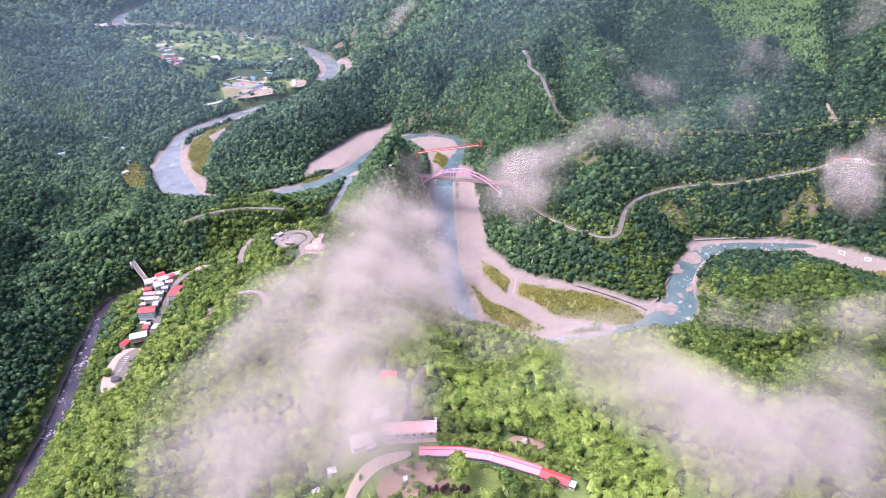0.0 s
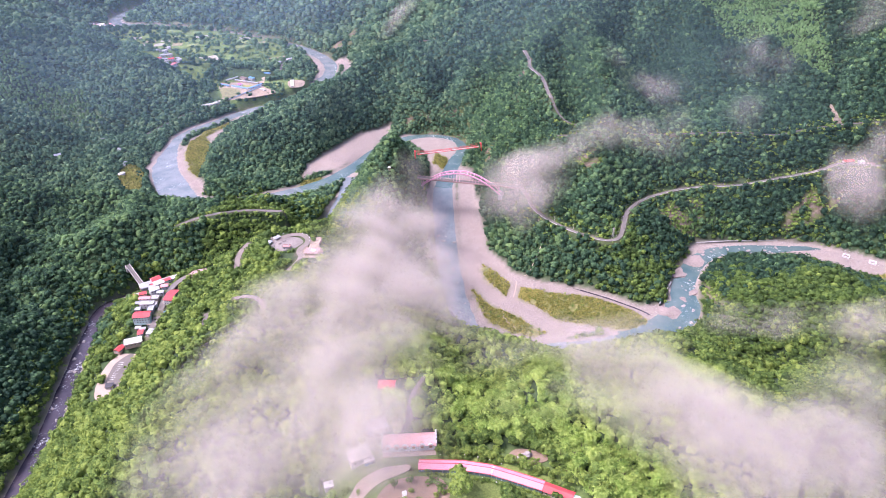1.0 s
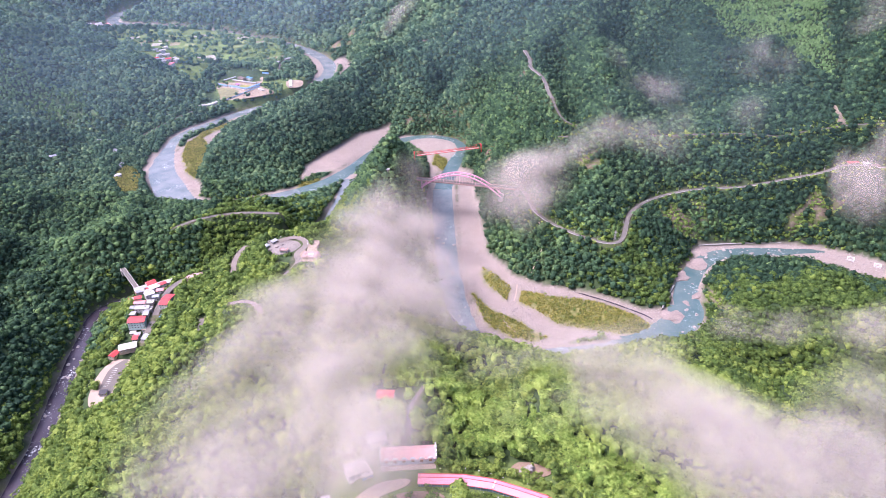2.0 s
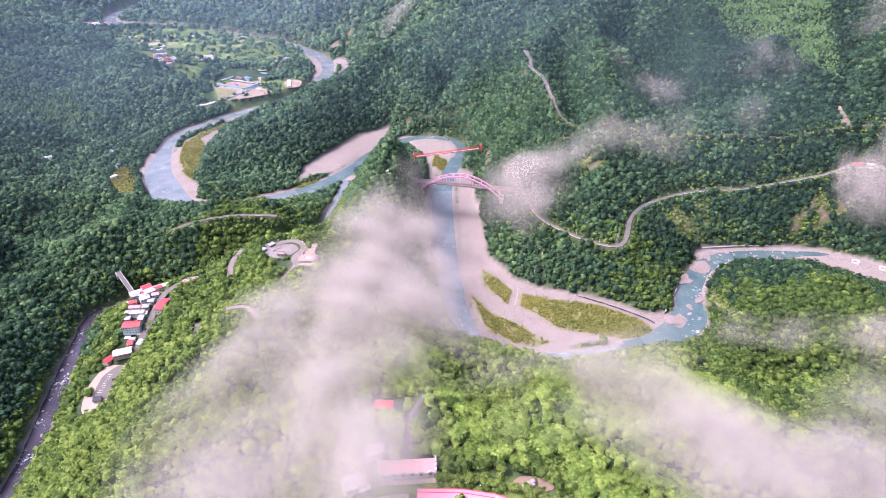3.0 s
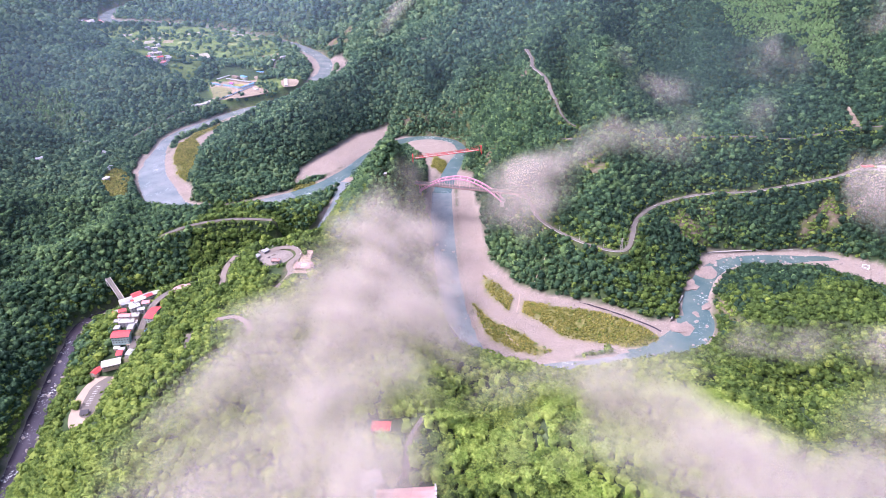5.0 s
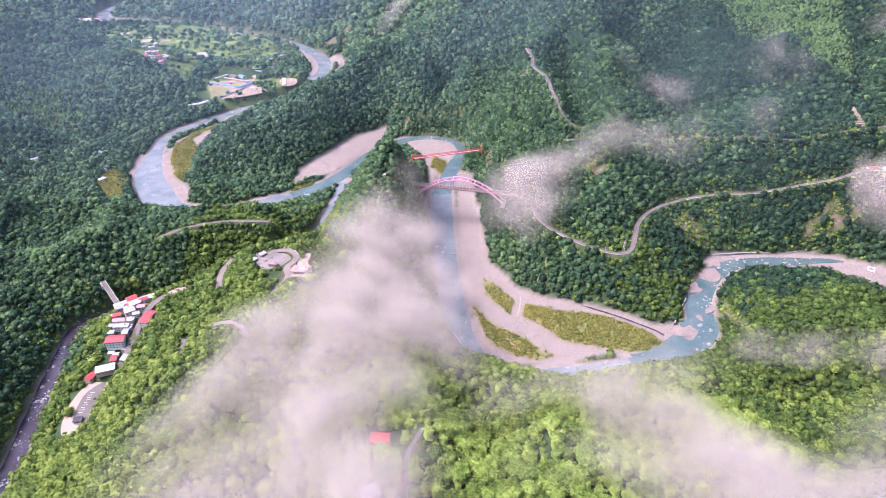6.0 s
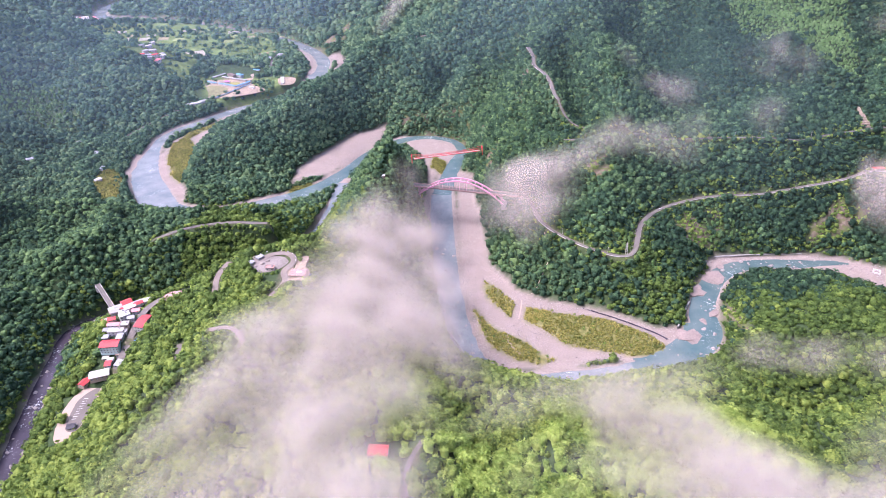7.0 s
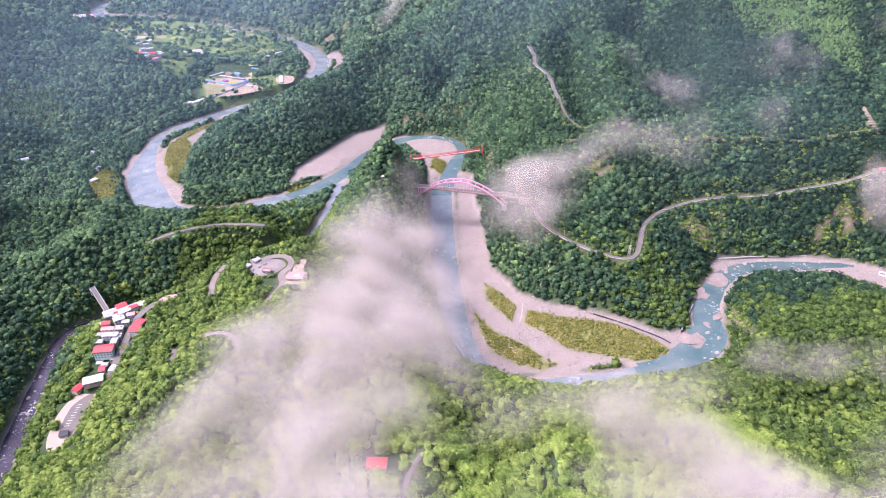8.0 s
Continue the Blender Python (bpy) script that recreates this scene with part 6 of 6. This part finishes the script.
bank_wall([(291, 826), (304, 849), (321, 871), (345, 887), (376, 889), (426, 893), (490, 893)], 8.5, 1.4, "curved pale concrete river wall")
bank_wall([(500, 893), (540, 889), (578, 865), (620, 840), (700, 792)], 8.0, 1.4, "long pale concrete river wall beside gravel")
bank_wall([(306, 791), (289, 763), (277, 741)], 6.0, 1.2, "low grey concrete river wall below the wood")
for x, y in ((570, 850), (598, 832)):
    ob = thing("intake_frame", pose(x, y, ground(x, y), 0, 0, -32), "white concrete intake frame on the gravel", "intake frame", "intake frames")
    for dx, dy, sx, sy in ((0, 4, 9, 1.2), (0, -4, 9, 1.2), (4, 0, 1.2, 7), (-4, 0, 1.2, 7)):
        boxed("beam", ob, M_WHITE, ((dx, dy, 0.8), (sx, sy, 2.4)))

bank_wall([(7, 743), (15, 725), (23, 705), (29, 688)], 2.6, 1.0, "low pale training wall beside the river")
line = resample(rounded([(159, 794), (185, 778), (211, 763), (235, 746), (253, 732), (260, 723)], 2), 4)
tagged(ribbon("water", line, np.full(len(line), 2.1), np.full(len(line), 2.6), M_STREAM, 3), "narrow dark side channel at the foot of the wood", "river", kind="structure")

# pale tracks worn across the gravel and the grass
def track(points, width, words):
    line = resample(rounded(points, 2), 3)
    z = land(line[:, 0], line[:, 1])[0] + 0.3
    tagged(ribbon("footpath", line, z, np.full(len(line), width), M_CREAM, 3), words, "path", kind="structure")


track([(100, 804), (97, 785), (92, 765)], 1.6, "pale sandy track across the river grass")
track([(76, 738), (76, 717), (88, 697)], 2.6, "pale sandy patch in the river grass")
track([(108, 815), (118, 816), (126, 829), (138, 846), (142, 862), (136, 886)], 1.1, "pale footpath climbing through scrub")

# scrub on the river grass
for outline, n in ((GRASSES[0], 26), (GRASSES[1], 10)):
    xs, ys = zip(*outline)
    made = 0
    while made < n:
        x, y = rr.uniform(min(xs), max(xs)), rr.uniform(min(ys), max(ys))
        if inside(np.array([x]), np.array([y]), outline)[0]:
            ob = thing("shrub", pose(x, y, ground(x, y), 0, 0, rr.uniform(0, 360)), "low dark shrub in the yellow river grass", "shrub", "river shrubs")
            ob.scale = (1.2, 1.2, 0.9)
            new("foliage", SHRUBS[made % 4]).parent = ob
            made += 1


# ---------------------------------------------------------------- poles along the roads
def pylon(x, y, tall, words):
    ob = thing("pylon", pose(x, y, ground(x, y)), words, "pylon", "pylons")
    bm = bmesh.new()
    for sx in (-1, 1):
        for sy in (-1, 1):
            beam(bm, (sx * 1.5, sy * 1.5, -0.5), (sx * 0.3, sy * 0.3, tall), 0.22, 0.22)
    for k in range(6):
        z0, z1 = tall * k / 6, tall * (k + 1) / 6
        a, b = 1.5 - 1.2 * k / 6, 1.5 - 1.2 * (k + 1) / 6
        for s in (-1, 1):
            beam(bm, (-a, s * a, z0), (b, s * b, z1), 0.14, 0.14)
            beam(bm, (s * a, a, z0), (s * b, -b, z1), 0.14, 0.14)
    part("lattice", bm, M_PALEROOF, ob)
    for k in range(3):
        boxed("cross_arm", ob, M_PALEROOF, ((0, 0, tall - 1 - 2.2 * k), (5.0, 0.25, 0.25)))


pylon(231, 832, 16, "grey lattice power pylon beside the road bend")


def lamp_post(x, y, z, turn):
    ob = thing("lamp_post", pose(x, y, z, 0, 0, turn), "slim grey roadside lamp post", "lamp post", "road lamp posts")
    bm = bmesh.new()
    rod(bm, (0, 0, -1), (0, 0, 7.5), 0.14, 0.09, 6)
    rod(bm, (0, 0, 7.4), (1.8, 0, 7.8), 0.08, 0.06, 6)
    part("post", bm, M_PALEROOF, ob)
    boxed("lamp_head", ob, M_PALEROOF, ((2.0, 0, 7.75), (0.9, 0.35, 0.16)))


for width, road in (ROADS[0], ROADS[1]):
    line = resample(rounded(road, 2), 34)
    for k in range(1, len(line) - 1):
        d = line[k + 1] - line[k - 1]
        d /= np.hypot(*d[:2])
        lamp_post(line[k, 0] - d[1] * 4.2, line[k, 1] + d[0] * 4.2, line[k, 2], math.degrees(math.atan2(d[1], d[0])) - 90)

# guard rails on the valley side of the main road
for width, road in (ROADS[0], ROADS[2]):
    line = resample(rounded(road, 2), 4)
    d = np.gradient(line[:, :2], axis=0)
    d /= np.hypot(*d.T)[:, None]
    edge = np.c_[line[:, 0] + d[:, 1] * (width / 2 + 0.1), line[:, 1] - d[:, 0] * (width / 2 + 0.1)]
    n = len(edge)
    v = np.concatenate([np.c_[edge, line[:, 2] + 0.0], np.c_[edge, line[:, 2] + 0.85], np.c_[edge + 0.25, line[:, 2] + 0.85], np.c_[edge + 0.25, line[:, 2] + 0.0]])
    k = np.arange(n - 1)
    faces = np.concatenate([np.c_[k + a * n, k + 1 + a * n, k + 1 + (a + 1) * n, k + (a + 1) * n] for a in range(3)])
    tagged(mesh_of("guard_wall", v, faces, M_CONCRETE), "low concrete guard wall along the road edge", "guard wall", kind="structure")

house(604, 966, 16, 7, 3.4, 8, M_RED, M_CREAM, "low roadside shed with a red roof", pitched=0.6, windows=3, group="roadside sheds")
house(622, 962, 9, 6, 4.0, 5, M_PALEROOF, M_WHITE, "white roadside hut beside the mountain road", pitched=0.4, windows=2, group="roadside sheds")
house(634, 958, 8, 5, 3.2, 5, M_BRICK, M_CREAM, "small brown-roofed roadside hut", pitched=0.4, windows=1, group="roadside sheds")

# concrete chute above the upper road
spill = thing("spillway", pose(600, 1012, ground(600, 1012)), "stepped pale concrete chute on the mountainside", "spillway")
for k in range(13):
    x, y = 600 + 0.35 * k, 1014 + 3.2 * k
    wide = 12.0 if k < 3 else 7.0 if k < 8 else 4.0
    boxed("step", spill, M_SAND, ((x - 600, y - 1012, ground(x, y) - ground(600, 1012) + 0.4), (wide, 3.6, 4.0)), bevel=0.15)

# ---------------------------------------------------------------- field plots and rows on the far terrace
PLOTS = [dull("plot_soil_%d" % k, c, 0.95, 0.25, 3.0) for k, c in enumerate(((0.16, 0.23, 0.07), (0.11, 0.18, 0.05), (0.22, 0.26, 0.10), (0.26, 0.22, 0.13), (0.34, 0.31, 0.24)))]
for k in range(30):
    col, row = k % 10, k // 10
    x, y = -930 + 46 * col + rr.uniform(-6, 6), 2045 - 8 * abs(col - 4) + 44 * row - 30 + rr.uniform(-5, 5)
    w, d = rr.uniform(26, 40), rr.uniform(22, 34)
    bm = bmesh.new()
    block(bm, (0, 0, 0), (w, d, 0.8))
    ob = part("field_plot", bm, PLOTS[rr.randint(5)])
    ob.matrix_world = pose(x, y, ground(x, y) + 0.2, 0, 0, 12)
    tagged(ob, "small cultivated field plot on the far terrace", "field", "field plots")
for k, (x, y, w, d, turn) in enumerate(((-370, 1700, 50, 30, 12), (-340, 1740, 40, 40, 20), (-440, 1720, 40, 30, 10), (-420, 1860, 60, 40, 30), (-600, 1800, 60, 50, 25), (-580, 1870, 60, 40, 20))):
    bm = bmesh.new()
    block(bm, (0, 0, 0), (w, d, 0.8))
    ob = part("field_plot", bm, PLOTS[k % 5])
    ob.matrix_world = pose(x, y, ground(x, y) + 0.15, 0, 0, turn)
    tagged(ob, "small cultivated field plot beside the river", "field", "field plots")


# ---------------------------------------------------------------- drifting mist, as veils one above the other
def make_mist(name, colour, depth, contrast, gap=0.0):
    n = Nodes(name, 1.0)
    where = n.place()
    warp = n.tree.nodes.new("ShaderNodeTexNoise")
    warp.inputs["Scale"].default_value, warp.inputs["Detail"].default_value = 0.012, 2
    n.link(where, warp.inputs["Vector"])
    bent = n.tree.nodes.new("ShaderNodeVectorMath")
    bent.operation = "MULTIPLY_ADD"
    n.link(warp.outputs["Color"], bent.inputs[0])
    bent.inputs[1].default_value = (70, 70, 30)
    n.link(where, bent.inputs[2])
    stretch = n.tree.nodes.new("ShaderNodeMapping")
    stretch.inputs["Scale"].default_value = (1.0, 0.55, 0.8)
    stretch.inputs["Rotation"].default_value = (0, 0, radians(-22))
    n.link(bent.outputs[0], stretch.inputs["Vector"])
    cloud = n.noise(0.021, 7, 0.58, stretch.outputs[0])
    mask = n.attr("veil")
    thick = n.calc("ADD", n.calc("MULTIPLY", mask, 1.25), n.calc("MULTIPLY", n.calc("SUBTRACT", cloud, 0.55), contrast), True)
    body = n.calc("MULTIPLY", n.calc("SUBTRACT", mask, gap), 1 / (1 - gap) * 1.12, True)
    thick = n.calc("MULTIPLY", n.calc("MULTIPLY", thick, body), depth, True)
    t = n.tree
    t.nodes.remove(n.bsdf)
    diffuse, through_light, clear = (t.nodes.new("ShaderNodeBsdf" + k) for k in ("Diffuse", "Translucent", "Transparent"))
    for s in (diffuse, through_light):
        s.inputs["Color"].default_value = (*colour, 1)
    upward = t.nodes.new("ShaderNodeCombineXYZ")
    upward.inputs[2].default_value = 1.0
    for s in (diffuse, through_light):
        n.link(upward.outputs[0], s.inputs["Normal"])
    both, out = t.nodes.new("ShaderNodeMixShader"), t.nodes.new("ShaderNodeMixShader")
    both.inputs[0].default_value = 0.4
    n.link(diffuse.outputs[0], both.inputs[1])
    n.link(through_light.outputs[0], both.inputs[2])
    n.link(thick, out.inputs[0])
    n.link(clear.outputs[0], out.inputs[1])
    n.link(both.outputs[0], out.inputs[2])
    n.link(out.outputs[0], t.nodes["Material Output"].inputs["Surface"])
    return n.mat


M_MIST = make_mist("white_mist", (0.605, 0.538, 0.488), 0.30, 3.2, 0.06)
# bluish veil colour, standing for the blue of distant air
M_HAZE = make_mist("blue_haze_veil", (0.37, 0.51, 0.70), 0.105, 0.25)


def soft_heights():
    z = HEIGHTS
    for _ in range(60):
        p = np.pad(z, 1, mode="edge")
        z = 0.2 * (p[2:, 1:-1] + p[:-2, 1:-1] + p[1:-1, 2:] + p[1:-1, :-2] + z)
    return z


SOFT = soft_heights()
LID = np.maximum(SOFT, HEIGHTS)
for j in range(1, LID.shape[1]):
    LID[:, j] = np.maximum(LID[:, j], LID[:, j - 1] - 0.48 * CELL)
for i in range(1, LID.shape[0]):
    LID[i] = np.maximum(LID[i], LID[i - 1] - 0.7 * CELL)
for i in range(LID.shape[0] - 2, -1, -1):
    LID[i] = np.maximum(LID[i], LID[i + 1] - 0.7 * CELL)

BROAD_LID = LID
for _ in range(300):
    padded = np.pad(BROAD_LID, 1, mode="edge")
    BROAD_LID = 0.2 * (padded[2:, 1:-1] + padded[:-2, 1:-1] + padded[1:-1, 2:] + padded[1:-1, :-2] + BROAD_LID)


def mist(words, blobs, low, step, layers, material=None, grid=11.0, lid=None):
    """One bank of mist: veils that follow the slope, each with its own billows."""
    b = np.array(blobs, float)
    x0, x1, y0, y1 = (b[:, 0] - 1.6 * b[:, 2]).min(), (b[:, 0] + 1.6 * b[:, 2]).max(), (b[:, 1] - 1.6 * b[:, 2]).min(), (b[:, 1] + 1.6 * b[:, 2]).max()
    gx, gy = np.meshgrid(np.arange(x0, x1 + grid, grid), np.arange(y0, y1 + grid, grid), indexing="ij")
    k = np.arange(gx.size).reshape(gx.shape)
    quads = np.stack([k[:-1, :-1], k[1:, :-1], k[1:, 1:], k[:-1, 1:]], -1).reshape(-1, 4)
    verts, faces, dens, count = [], [], [], 0
    base = sample(LID if lid is None else lid, gx, gy)
    for layer in range(layers):
        sway_x, sway_y = gx + 16 * (layered(gx, gy, 70, 2) - 0.5) * 2, gy + 16 * (layered(gx + 400, gy, 70, 2) - 0.5) * 2
        mask = np.zeros(gx.shape)
        for bx, by, br, bd in blobs:
            d = np.hypot(sway_x - bx, sway_y - by) / (1.15 * br * (1.0 - 0.05 * layer))
            mask = 1 - (1 - mask) * (1 - bd * (1 - smooth(0.0, 1.25, d)))
        z = base + low + step * layer + 10 * (layered(gx + 70 * layer, gy, 50, 2) - 0.5)
        use = mask.ravel()[quads].max(1) > 0.02
        verts.append(np.stack([gx, gy, z], -1).reshape(-1, 3))
        faces.append(quads[use] + count)
        dens.append(mask.ravel())
        count += gx.size
    ob = mesh_of("mist", np.concatenate(verts), np.concatenate(faces), material or M_MIST, dict(veil=np.concatenate(dens)), True)
    tagged(ob, words, "mist", kind="stuff")


NEAR_MIST = [(-62, 330, 52, 0.6), (-88, 400, 60, 0.75), (-92, 470, 62, 0.8), (-88, 540, 62, 0.8), (-82, 615, 62, 0.8), (-66, 700, 62, 0.85), (-54, 780, 62, 0.85), (-45, 860, 58, 0.75), (-25, 940, 46, 0.35), (-85, 840, 50, 0.6), (-100, 780, 58, 0.65), (-74, 895, 40, 0.3), (-8, 700, 58, 0.6), (0, 780, 56, 0.55), (0, 880, 50, 0.5), (-30, 560, 56, 0.75), (-30, 640, 58, 0.8), (-130, 330, 66, 0.5), (-150, 430, 70, 0.45), (-185, 400, 58, 0.32)]
NEAR_MIST += [(-205, 470, 52, 0.24), (-190, 330, 60, 0.22), (-160, 285, 75, 0.25), (-20, 420, 40, 0.3), (-45, 345, 50, 0.5), (-45, 300, 40, 0.5), (-20, 288, 34, 0.3), (-115, 270, 66, 0.5), (-39, 511, 50, 0.75), (-33, 423, 48, 0.65), (-4, 493, 40, 0.5), (-16, 580, 50, 0.65), (-172, 540, 52, 0.42), (-136, 544, 55, 0.5), (-169, 472, 55, 0.45), (-179, 442, 48, 0.34), (-126, 608, 50, 0.4), (-122, 700, 48, 0.4), (-110, 655, 50, 0.45)]
mist("thick white mist drifting over the near ridge", NEAR_MIST, 13, 6, 6)
SHOULDER_MIST = [(105, 425, 46, 0.62), (62, 445, 36, 0.36), (137, 400, 46, 0.7), (161, 365, 46, 0.75), (189, 344, 48, 0.75), (227, 338, 50, 0.65), (262, 330, 52, 0.5), (73, 362, 36, 0.42), (46, 368, 30, 0.28), (105, 345, 40, 0.38), (135, 322, 42, 0.45), (165, 300, 48, 0.5), (205, 300, 50, 0.6), (178, 480, 44, 0.44), (140, 455, 46, 0.58), (95, 468, 42, 0.48)]
SHOULDER_MIST += [(30, 440, 30, 0.32), (28, 490, 30, 0.28), (16, 410, 28, 0.2), (278, 385, 50, 0.35), (396, 549, 48, 0.55), (430, 544, 52, 0.5), (385, 500, 50, 0.35), (320, 600, 44, 0.5), (285, 585, 42, 0.6), (352, 590, 40, 0.4), (250, 290, 60, 0.5), (330, 350, 60, 0.35), (305, 400, 50, 0.35), (440, 470, 60, 0.35), (165, 262, 55, 0.4), (113, 283, 45, 0.15)]
mist("long bank of white mist over the wooded shoulder", SHOULDER_MIST, 13, 6, 6)
mist("thin mist trailing along the eastern slope by the bridge", [(75, 1000, 46, 0.45), (116, 978, 52, 0.8), (150, 965, 46, 0.6), (195, 972, 46, 0.48), (250, 985, 48, 0.4), (300, 992, 40, 0.36), (345, 1000, 44, 0.34), (455, 1010, 40, 0.32), (105, 925, 48, 0.62), (125, 885, 46, 0.5), (55, 930, 42, 0.35), (20, 965, 38, 0.25), (155, 905, 40, 0.35)], 26, 6, 5)
mist("small white cloud of mist hanging on the slope", [(588, 918, 36, 0.65), (574, 892, 36, 0.6), (640, 935, 48, 0.65), (600, 880, 30, 0.35)], 24, 6, 5)
mist("wisp of mist on the mountainside", [(345, 1125, 46, 0.5), (385, 1110, 60, 0.22), (300, 1135, 50, 0.2)], 20, 6, 5)
mist("wisp of mist rising from a side valley", [(-97, 1775, 50, 0.55), (-80, 1830, 50, 0.5), (-110, 1740, 40, 0.4)], 14, 9, 5)
mist("faint wisp of mist on the upper slope", [(501, 1170, 50, 0.3), (545, 1150, 60, 0.25)], 12, 7, 4)
mist("faint mist near the ridge", [(700, 1185, 60, 0.45), (740, 1170, 60, 0.4)], 12, 7, 4)
# broad veils added to tint the far, western and eastern slopes like aerial haze
mist("thin bluish veils standing for aerial haze over distant slopes", [(-800, 1250, 420, 0.45), (-950, 1900, 560, 0.5), (-350, 1950, 420, 0.45), (-600, 2500, 700, 0.6), (100, 1900, 420, 0.4), (-500, 1550, 400, 0.3), (350, 1350, 340, 0.28), (560, 1130, 300, 0.2), (120, 1380, 260, 0.36), (360, 980, 230, 0.24), (-250, 1250, 330, 0.26), (-520, 900, 260, 0.2)], 40, 40, 3, M_HAZE, 40.0, BROAD_LID)
